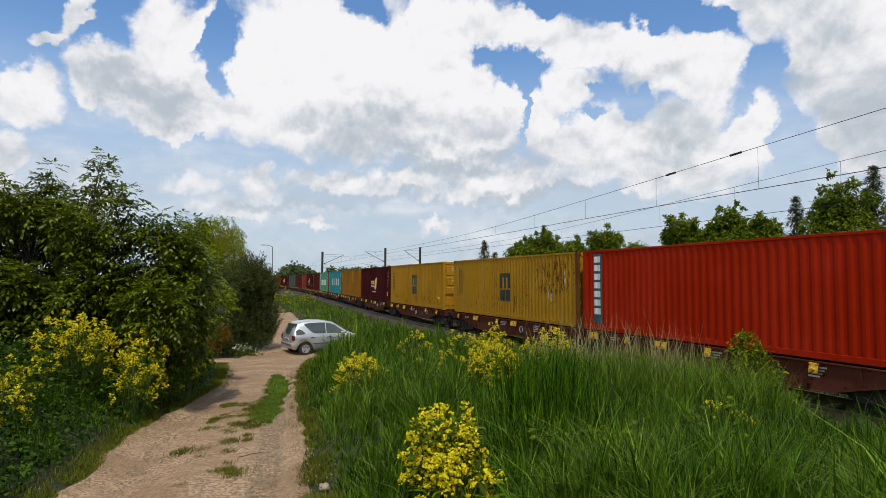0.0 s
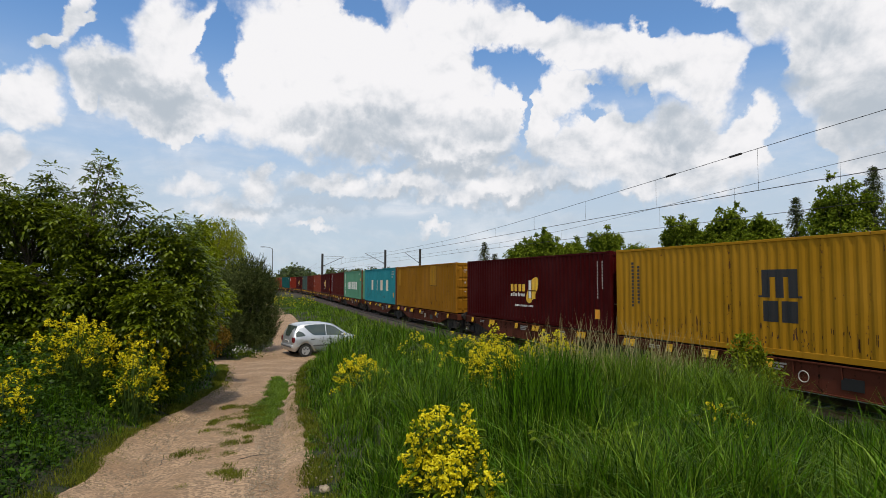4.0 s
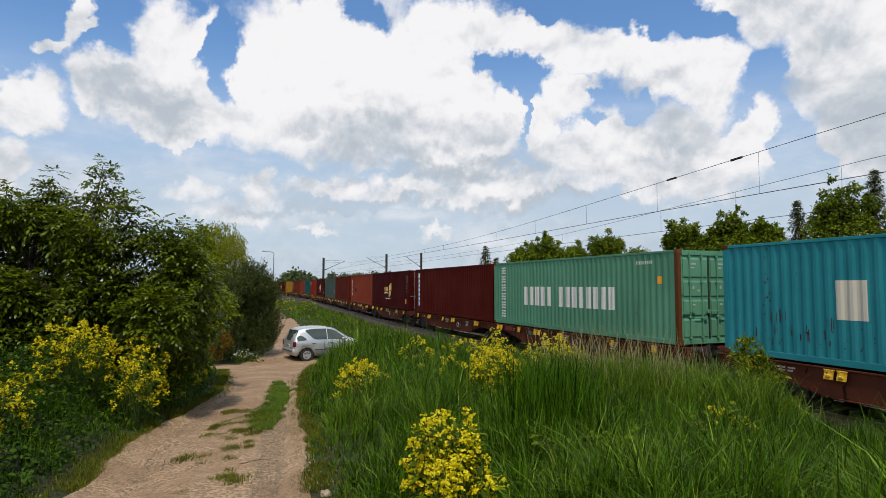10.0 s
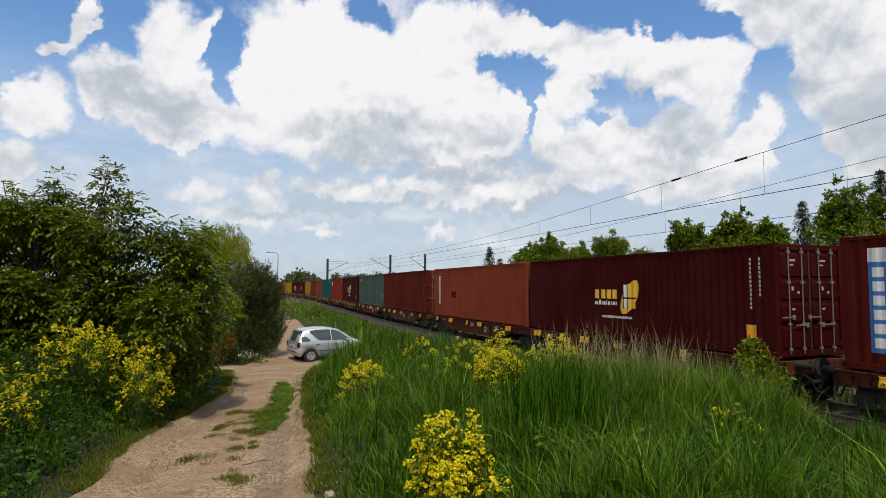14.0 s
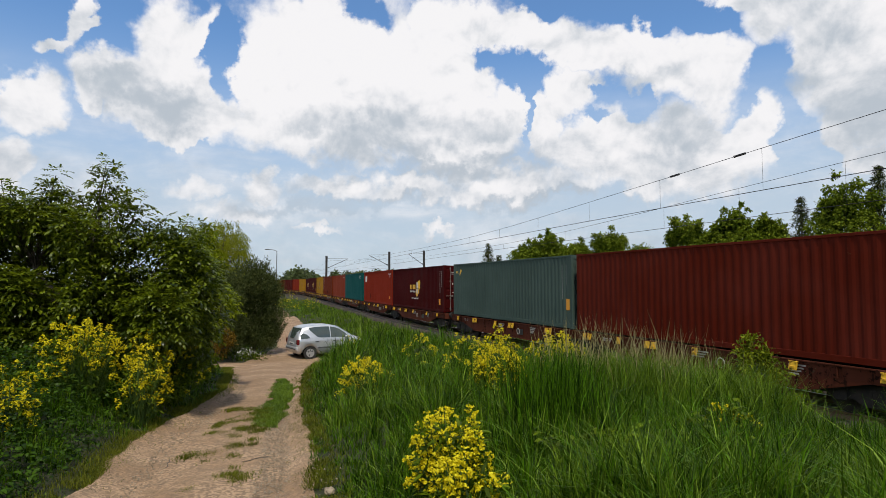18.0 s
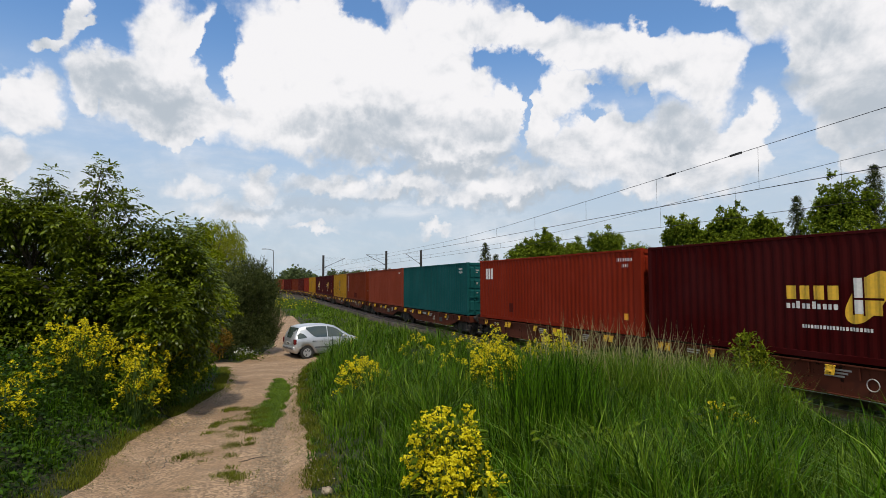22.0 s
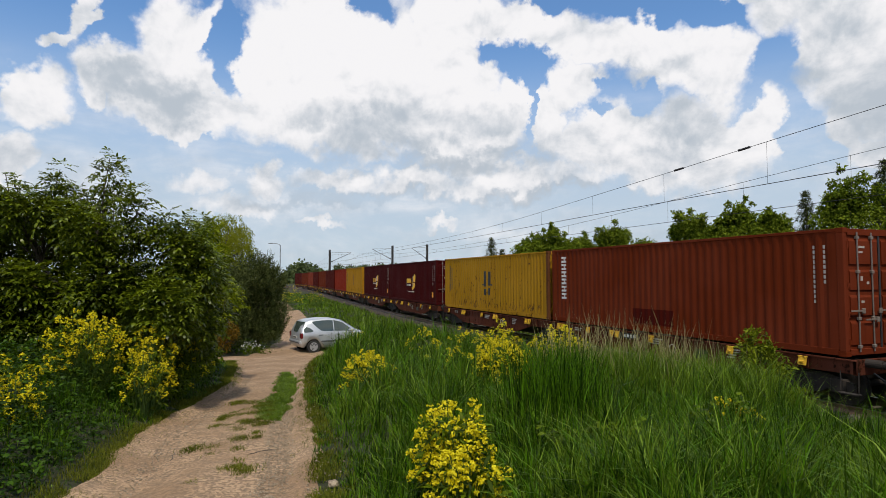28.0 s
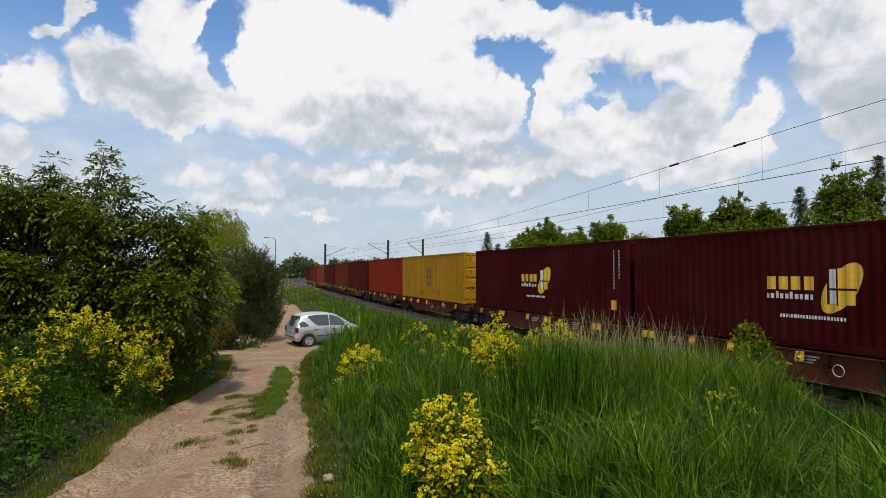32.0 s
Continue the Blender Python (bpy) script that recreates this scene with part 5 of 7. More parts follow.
def pine_bush(label, base, lobes, seed):
    """A bushy young pine: upright needle shoots all over its lobes."""
    rng = np.random.default_rng(seed)
    gz = float(ground_z(base[0], base[1])) - 0.05
    t = thing("pine_bush", Matrix.Translation((base[0], base[1], gz)), label, "pine", "young pines by the lane")
    loc = [(x - base[0], y - base[1], z - gz, r) for x, y, z, r in lobes]
    bm = bmesh.new()
    limb(bm, (0, 0, 0), (0, 0, 2.0), 0.10, 0.05, rng)
    part("trunk", bm, BARK, t)
    for q in loc:
        bm = bmesh.new()
        limb(bm, (0, 0, 0.6), q[:3], 0.05, 0.015, rng)
        part("limb", bm, BARK, t)
    p, v = in_lobes(loc, 3800, rng, 0.35)
    d = v * 0.5 + np.array([0, 0, 1.0]) + rng.normal(size=p.shape) * 0.25
    d /= np.linalg.norm(d, axis=1, keepdims=True)
    P, D = [], []
    ln = rng.uniform(0.3, 0.75, len(p))
    for j in range(16):
        s = (j + rng.random(len(p))) / 16
        P.append(p + d * (s * ln)[:, None])
        D.append(d * 0.8 + rng.normal(size=p.shape) * 0.55)
    P, D = np.concatenate(P), np.concatenate(D)
    U = rng.normal(size=P.shape)
    put("crown", leaf_mesh("crown", P, D, U, rng.uniform(0.09, 0.17, len(P)), 0.022), PINE, t)
    return t


def willow(label, base, lobes, seed):
    rng = np.random.default_rng(seed)
    gz = float(ground_z(base[0], base[1])) - 0.05
    t = thing("willow_tree", Matrix.Translation((base[0], base[1], gz)), label, "tree")
    loc = [(x - base[0], y - base[1], z - gz, r) for x, y, z, r in lobes]
    bm = bmesh.new()
    limb(bm, (0, 0, 0), (0, 0, 3.6), 0.32, 0.2, rng)
    part("trunk", bm, BARK, t)
    for q in loc:
        bm = bmesh.new()
        limb(bm, (0, 0, 3.4), q[:3], 0.16, 0.03, rng)
        part("limb", bm, BARK, t)
    p, v = in_lobes(loc, 1500, rng, 0.6)
    P, D = [], []
    drop = rng.uniform(0.5, 2.6, len(p))
    for j in range(22):
        s = j / 21
        P.append(p + v * (0.25 * s)[..., None] if np.ndim(s) else p + v * 0.3 * s - np.array([0, 0, 1.0]) * (s ** 1.5 * drop)[:, None])
        D.append(np.array([0, 0, -1.0]) + rng.normal(size=p.shape) * 0.5)
    P, D = np.concatenate(P), np.concatenate(D)
    P += rng.normal(size=P.shape) * 0.04
    put("crown", leaf_mesh("crown", P, D, rng.normal(size=P.shape), rng.uniform(0.12, 0.24, len(P)), 0.035), WILLOW, t)
    return t


def rapeseed(x, y, top, spread, heads, seed, label, leaves=True):
    """A clump of flowering stems with clusters of small four-petalled blossoms."""
    rng = np.random.default_rng(seed)
    gz = float(ground_z(x, y)) - 0.03
    t = thing("rapeseed_clump", Matrix.Translation((x, y, gz)), label, "flowers", "flowering rapeseed on the banks")
    h = top - gz
    bm = bmesh.new()
    tips = []
    for i in range(heads):
        w, r = rng.uniform(0, 2 * np.pi), spread * math.sqrt(rng.random())
        hh = h * (1 - 0.35 * (r / spread) ** 1.5) * (1.04 - 0.62 * rng.random() ** 1.3)
        foot = Vector((math.cos(w) * r * 0.35, math.sin(w) * r * 0.35, 0))
        tip = Vector((math.cos(w) * r, math.sin(w) * r, hh))
        tips.append(tip)
        mid = foot.lerp(tip, 0.55) + Vector((0, 0, 0.06))
        tube(bm, foot, mid, 0.007, 0.005, 5)
        tube(bm, mid, tip, 0.005, 0.003, 5)
    part("stem", bm, STEM, t)["kind"] = "stuff"
    P, D, U = [], [], []
    for tip in tips:
        k = int(rng.integers(8, 15))
        up = rng.random(k)
        ang = rng.uniform(0, 2 * np.pi, k)
        rad = (0.014 + 0.042 * np.sqrt(1 - up)) * rng.uniform(0.5, 1.2, k)
        c = np.array(tip) + np.stack([np.cos(ang) * rad, np.sin(ang) * rad, (up - 0.6) * 0.09], 1)
        for q in range(4):
            a = ang + q * np.pi / 2
            P.append(c)
            D.append(np.stack([np.cos(a), np.sin(a), rng.normal(size=k) * 0.8], 1))
            U.append(np.tile(np.array([0, 0, 0.6]), (k, 1)) + rng.normal(size=(k, 3)) * 0.8)
    P, D, U = np.concatenate(P), np.concatenate(D), np.concatenate(U)
    put("blossoms", leaf_mesh("blossoms", P, D, U, rng.uniform(0.017, 0.026, len(P)), 0.019), BLOOM, t)["kind"] = "stuff"
    if leaves:
        k = heads * 7
        w, r = rng.uniform(0, 2 * np.pi, k), spread * np.sqrt(rng.random(k)) * 0.8
        P = np.stack([np.cos(w) * r, np.sin(w) * r, h * rng.uniform(0.1, 0.75, k)], 1)
        D = np.stack([np.cos(w), np.sin(w), rng.normal(size=k) * 0.5], 1) + rng.normal(size=(k, 3)) * 0.5
        put("leaves", leaf_mesh("leaves", P, D, np.tile(np.array([0, 0, 1.0]), (k, 1)) + rng.normal(size=(k, 3)) * 0.3, rng.uniform(0.06, 0.14, k), 0.03), SHRUB, t)["kind"] = "stuff"
    return t


def build_grass():
    rng = np.random.default_rng(11)
    # tufts of blades, dense near the lane and coarser away from it
    k = 44000
    r = 2.4 + 118 * rng.random(k) ** 2.2
    w = rng.uniform(-0.82, 0.88, k)
    # and round the standpoint, behind it too
    r[:7000] = 1.0 + 15 * rng.random(7000)
    w[:7000] = rng.uniform(-np.pi, np.pi, 7000)
    per = rng.integers(7, 17, k)
    cx, cy = np.repeat(r * np.sin(w), per), np.repeat(r * np.cos(w), per)
    r = np.repeat(r, per)
    n = len(r)
    lean = rng.uniform(0, 2 * np.pi, n)
    out = (0.015 + 0.010 * r) * rng.random(n)
    size = np.repeat(rng.uniform(0.6, 1.25, k), per)
    x, y = cx + np.cos(lean) * out, cy + np.sin(lean) * out
    mid_, half = path_mid(y)
    gap = np.minimum(np.abs(x - mid_) - half, branch_gap(x, y))
    a, off = line_near(x, y)
    wob = np.repeat(np.array([noise.noise((p * 0.7, q * 0.7, 0.3)) for p, q in zip(cx[np.cumsum(per) - 1], cy[np.cumsum(per) - 1])]), per)
    ok = (gap > -0.02 + 0.10 * wob) & ((off < -0.45) | ((off > 3.6) & (off < 4.1)) | (off > 8.2))
    x, y, r, gap, off, wob, lean, size, right = (v[ok] for v in (x, y, r, gap, off, wob, lean, size, x > mid_))
    n = len(x)
    z = ground_z(x, y) - 0.02
    tall = 0.14 + 0.46 * smooth(gap, 0.05, 1.1) + 0.24 * wob + 0.25 * smooth(off, -5.5, -2.5) * (1 - smooth(y, 16, 24)) * right + 0.34 * smooth(off, -5.0, -2.2) * smooth(y, 19, 25) * (1 - smooth(y, 60, 90))
    tall = tall * (1 - 0.45 * smooth(y, 22, 34)) * (1 - 0.15 * smooth(off, -4.5, -1.4) * smooth(y, 22, 30))
    tall = tall * (1 - 0.5 * np.exp(-((x - 0.1) / 0.45) ** 2) * (1 - smooth(y, 4.0, 4.8)))
    wave = np.repeat(np.array([noise.noise((p * 1.9, q * 1.9, 5.3)) + 0.5 * noise.noise((p * 4.6, q * 4.6, 2.3)) for p, q in zip(cx[np.cumsum(per) - 1], cy[np.cumsum(per) - 1])]), per)[ok]
    tall = tall * (1 - 0.30 * smooth(9.5 - y, 0, 2.5)) * np.clip(0.92 + 0.85 * wave, 0.30, 1.5)
    tall = np.where(right, tall * (1 - 0.45 * smooth(x, 5.2, 7.0) * (1 - smooth(y, 14, 18))), tall * 0.55)
    tall = np.clip(tall * size * rng.uniform(0.7, 1.2, n), 0.05, 1.1)
    wide = np.maximum(0.009, r * 0.0010) * rng.uniform(0.7, 1.6, n)
    bend = np.where(rng.random(n) < 0.36, rng.uniform(0.6, 1.15, n), rng.uniform(0.05, 0.45, n))
    pale = rng.random(n) < np.where(right, 0.30, 0.10) + 0.25 * (wob > 0.2) + 0.45 * smooth(r, 18, 34)
    near = r < 24
    for name, sel, mat, label, segs in (("meadow_grass", ~pale & near, GRASS, "long lush green grass on the banks", 3), ("pale_grass", pale & near, GRASS_PALE, "paler grass blades among the green ones", 3),
                                        ("far_meadow_grass", ~pale & ~near, GRASS, "green grass of the meadow further off", 2), ("far_pale_grass", pale & ~near, GRASS_PALE, "paler grass of the meadow further off", 2)):
        ob = put(name, blade_mesh(name, x[sel], y[sel], z[sel], tall[sel], wide[sel], bend[sel], rng, lean[sel], segs), mat)
        tagged(ob, label, "grass", kind="stuff")
    # a fringe of short yellowing grass along the lane
    n = 48000
    yy = 3.6 + 22 * rng.random(n) ** 1.5
    m, hf = path_mid(yy)
    side = np.where(rng.random(n) < 0.5, -1, 1)
    xx = m + side * (hf + 0.06 + 0.13 * rng.normal(size=n))
    keep = (branch_gap(xx, yy) > 0) & (np.array([noise.noise((p * 2.1, q * 2.1, 6.0)) for p, q in zip(xx, yy)]) > -0.25)
    xx, yy = xx[keep], yy[keep]
    ob = put("lane_fringe", blade_mesh("lane_fringe", xx, yy, ground_z(xx, yy) + 0.02, rng.uniform(0.04, 0.10, len(xx)), np.maximum(0.006, yy * 0.0009), rng.uniform(0.2, 0.9, len(xx)), rng, segs=2), FRINGE)
    tagged(ob, "short yellowing grass along the edges of the lane", "grass", kind="stuff")
    # worn turf between the wheel tracks: one long patch, then scattered tufts
    n = 26000
    y = rng.uniform(9.9, 18.2, n)
    mid, half = path_mid(y)
    aside = rng.normal(size=n) * 0.22
    x = mid + 0.50 + aside
    edge = np.array([noise.noise((p * 2.6, q * 1.3, 4.0)) for p, q in zip(x, y)])
    ok = (np.abs(aside) < 0.30 + 0.24 * edge - 0.20 * smooth(y, 15.5, 18.2) - 0.10 * smooth(11.2 - y, 0.0, 1.3)) & (edge > -0.42)
    x, y = x[ok], y[ok]
    ob = put("track_turf", blade_mesh("track_turf", x, y, ground_z(x, y) + 0.05, rng.uniform(0.03, 0.10, len(x)), np.maximum(0.006, y * 0.0008), rng.uniform(0.3, 0.95, len(x)), rng, segs=2), GRASS_PALE)
    tagged(ob, "strip of green turf between the wheel tracks", "grass", kind="stuff")
    k = 46
    cy = 6.0 + 6.0 * rng.random(k) ** 0.8
    cx = path_mid(cy)[0] + rng.uniform(-0.42, 0.42, k) + 0.1 * (cy - 6) / 6
    per = rng.integers(70, 330, k)
    size = np.repeat(0.035 + 0.00022 * per, per)
    x, y = np.repeat(cx, per) + rng.normal(size=per.sum()) * size * 0.7, np.repeat(cy, per) + rng.normal(size=per.sum()) * size * 1.2
    ob = put("turf_tufts", blade_mesh("turf_tufts", x, y, ground_z(x, y) + 0.075, rng.uniform(0.025, 0.065, len(x)), np.maximum(0.007, y * 0.001), rng.uniform(0.3, 0.9, len(x)), rng, segs=2), FRINGE)
    tagged(ob, "small worn tufts of grass in the sandy lane", "grass", kind="stuff")
    # broad-leaved weeds
    n = 52000
    r, w = 3.0 + 22 * rng.random(n) ** 1.6, rng.uniform(-0.74, 0.74, n)
    x, y = r * np.sin(w), r * np.cos(w)
    mid, half = path_mid(y)
    gap = np.minimum(np.abs(x - mid) - half, branch_gap(x, y))
    a, off = line_near(x, y)
    pn = np.array([noise.noise((p * 0.55, q * 0.55, 8.0)) for p, q in zip(x, y)])
    ok = (gap > 0.35) & (off < -5.0) & (pn > np.where(x < mid, -0.6, 2.0))
    x, y = x[ok], y[ok]
    h = rng.uniform(0.12, 0.62, len(x)) * (0.25 + np.where(x < path_mid(y)[0], 1.1, 0.75) * smooth(gap[ok], 0.3, 1.5))
    p = np.stack([x, y, ground_z(x, y) + h], 1)
    P = np.concatenate([p + rng.normal(size=p.shape) * 0.04 for _ in range(3)])
    D = rng.normal(size=P.shape) * np.array([1, 1, 0.35])
    s = rng.uniform(0.035, 0.085, len(P))
    ob = put("leafy_weeds", leaf_mesh("leafy_weeds", P, D, np.tile(np.array([0, 0, 1.0]), (len(P), 1)) + rng.normal(size=P.shape) * 0.35, s, s * 0.55), WEED)
    tagged(ob, "nettles and other broad-leaved weeds in the grass", "weeds", kind="stuff")
    # a stand of taller dark grass
    n = 1200
    q = rng.integers(0, 4, n)
    cx, cy, hh = np.array([1.0, 1.22, 1.5, 2.1])[q], np.array([6.7, 7.0, 7.5, 9.8])[q], np.array([1.25, 1.2, 1.0, 0.95])[q]
    x, y = cx + rng.normal(size=n) * 0.22, cy + rng.normal(size=n) * 0.3
    ob = put("tall_grass", blade_mesh("tall_grass", x, y, ground_z(x, y) - 0.02, hh * rng.uniform(0.6, 1.1, n), rng.uniform(0.008, 0.014, n), rng.uniform(0.03, 0.35, n), rng, segs=3), GRASS)
    tagged(ob, "upright stand of tall dark green grass", "grass", kind="stuff")
    n = 6500
    q = rng.integers(0, 5, n)
    cx, cy = np.array([3.1, 3.9, 4.6, 2.3, 4.2])[q], np.array([10.0, 10.3, 9.6, 10.8, 8.7])[q]
    x, y = cx + rng.normal(size=n) * 0.42, cy + rng.normal(size=n) * 0.5
    ob = put("fine_grass", blade_mesh("fine_grass", x, y, ground_z(x, y) - 0.02, rng.uniform(0.55, 1.12, n), rng.uniform(0.006, 0.011, n), rng.uniform(0.1, 0.6, n), rng, segs=3), GRASS_PALE)
    tagged(ob, "stand of fine light green grass before the track", "grass", kind="stuff")
    # tall dry stalks
    n = 620
    w = rng.integers(0, 3, n)
    cx, cy = np.array([3.9, 4.4, 2.6])[w], np.array([11.2, 10.6, 10.9])[w]
    x, y = cx + rng.normal(size=n) * 0.5, cy + rng.normal(size=n) * 0.5
    z = ground_z(x, y)
    ob = put("dry_stalks", blade_mesh("dry_stalks", x, y, z, rng.uniform(0.9, 1.7, n), np.full(n, 0.013), rng.uniform(0.05, 0.3, n), rng, segs=3), STRAW)
    tagged(ob, "tall pale flowering grass stalks above the meadow", "grass", kind="stuff")


def bramble(x, y, seed, leaves):
    """Arching stems with broad leaves in threes."""
    rng = np.random.default_rng(seed)
    gz = float(ground_z(x, y)) - 0.03
    t = thing("bramble", Matrix.Translation((x, y, gz)), "broad-leaved bramble growing through the long grass", "bramble", "brambles in the meadow")
    P, D, U, S = [], [], [], []
    for k in range(7):
        w, reach, h = rng.uniform(0, 2 * np.pi), rng.uniform(0.25, 0.55), rng.uniform(0.22, 0.40)
        pts = [Vector((math.cos(w) * reach * f, math.sin(w) * reach * f, h * math.sin(min(f * 1.9, 2.2)))) for f in (0, 0.25, 0.5, 0.75, 1.0)]
        bm = bmesh.new()
        for a, b in zip(pts, pts[1:]):
            tube(bm, a, b, 0.006, 0.005, 5)
        part("stem", bm, STEM, t)
        for j in range(leaves):
            f = rng.uniform(0.2, 1.0) * 4
            i = min(int(f), 3)
            q = np.array(pts[i].lerp(pts[i + 1], f - i)) + rng.normal(size=3) * 0.05
            out = rng.uniform(0, 2 * np.pi)
            for e in (-1.0, 0.0, 1.0):
                P.append(q)
                D.append((math.cos(out + e), math.sin(out + e), -0.15 + 0.2 * rng.normal()))
                U.append((0.3 * rng.normal(), 0.3 * rng.normal(), 1.0))
                S.append(rng.uniform(0.06, 0.10))
    S = np.array(S)
    put("leaves", leaf_mesh("leaves", np.array(P), np.array(D), np.array(U), S, S * 0.72, 0.15), SHRUB, t)["kind"] = "stuff"


def build_plants():
    for k, (x, y) in enumerate(((1.65, 5.4), (2.05, 5.7), (2.5, 5.2), (1.2, 5.1), (2.9, 6.1))):
        bramble(x, y, 300 + k, 12)
    walnut("broad walnut tree with dense dark green drooping leaves", (-7.4, 11.9), 21)
    tree("elder_shrub", "tall light green elder shrub behind the walnut tree", "shrub", (-7.0, 17.0),
         ((-7.19, 16.48, 3.4, 0.76), (-7.1, 17.09, 4.32, 0.46), (-7.07, 16.74, 2.6, 0.89), (-8.01, 17.21, 2.01, 0.74), (-6.87, 17.25, 3.42, 0.58), (-6.19, 16.13, 2.3, 0.62),
          (-6.35, 16.03, 1.77, 0.46)), (2300, 6, 0.12, 0.35, 0.40), ELDER, 22, 0.07)
    for k, (bx, by, lob) in enumerate((
            (-8.3, 12.4, ((-8.3, 12.2, 1.9, 0.8), (-7.3, 12.6, 1.7, 0.7), (-9.3, 12.2, 1.8, 0.8), (-8.8, 11.6, 1.4, 0.6))),
            (-6.6, 13.4, ((-6.6, 13.4, 1.6, 0.7), (-5.9, 13.6, 1.3, 0.55), (-7.4, 13.5, 1.7, 0.7))),
            (-7.9, 15.6, ((-7.9, 15.6, 1.6, 0.9), (-6.9, 15.4, 1.2, 0.6), (-9.0, 15.8, 1.9, 1.0))))):
        tree("undergrowth_shrub", "dark leafy shrub under the trees", "shrub", (bx, by), lob, (1300, 5, 0.11, 0.3, 0.5), WALNUT, 30 + k, 0.04, "shrubs under the trees")
    for k, lob in enumerate((((-5.6, 12.1, 1.05, 0.42), (-5.9, 11.7, 1.25, 0.45), (-5.5, 12.7, 0.8, 0.36)), ((-6.2, 13.4, 1.2, 0.5), (-5.9, 13.9, 0.8, 0.4)), ((-5.3, 11.2, 0.95, 0.34), (-5.5, 10.9, 1.1, 0.38)), ((-6.3, 15.3, 0.9, 0.4), (-6.1, 14.7, 0.8, 0.36)))):
        tree("nettle_bush", "waist-high leafy green nettles on the bank", "weeds", lob[0][:2], lob, (800, 5, 0.075, 0.3, 0.5), SHRUB, 50 + k, 0.012, "nettles on the bank")
    willow("round yellowish green willow with hanging twigs", (-17.8, 46.0),
           ((-17.13, 45.21, 6.7, 1.48), (-18.59, 46.13, 6.42, 1.51), (-16.31, 45.61, 6.16, 1.14), (-19.55, 46.31, 5.55, 1.78), (-17.12, 46.38, 5.1, 1.78), (-17.5, 45.5, 3.4, 1.6)), 23)
    pine_bush("dense dark green young pine with upright shoots", (-9.7, 29.4),
              ((-9.63, 29.11, 2.62, 1.12), (-9.35, 29.57, 1.34, 1.08), (-9.97, 29.3, 0.65, 0.9), (-9.01, 29.66, 2.33, 0.74), (-8.82, 29.69, 0.62, 0.63), (-10.37, 28.85, 2.07, 0.94), (-9.3, 29.0, 0.1, 0.8), (-8.9, 29.4, 0.1, 0.55), (-9.45, 29.3, 3.35, 0.5), (-8.9, 29.5, 2.9, 0.35)), 24)
    pine_bush("dark green young pine beside the taller one", (-10.6, 27.4),
              ((-10.4, 27.11, 2.12, 0.94), (-10.97, 27.57, 1.18, 0.9), (-10.21, 27.3, 0.8, 0.79), (-10.96, 27.66, 2.9, 0.64), (-10.3, 27.2, 0.1, 0.7), (-11.1, 27.3, 0.2, 0.8)), 25)
    tree("red_leaved_shrub", "small reddish brown leafy shrub before the pines", "shrub", (-9.95, 25.8),
         ((-9.95, 25.74, 0.83, 0.49), (-9.62, 26.04, 0.5, 0.40), (-10.35, 25.87, 0.52, 0.45), (-10.05, 25.7, 1.25, 0.34), (-9.75, 25.8, 0.15, 0.45), (-10.25, 25.7, 0.1, 0.45)), (900, 5, 0.08, 0.2, 0.5), RUSTLEAF, 26, 0.03)
    far = "trees beyond the railway"
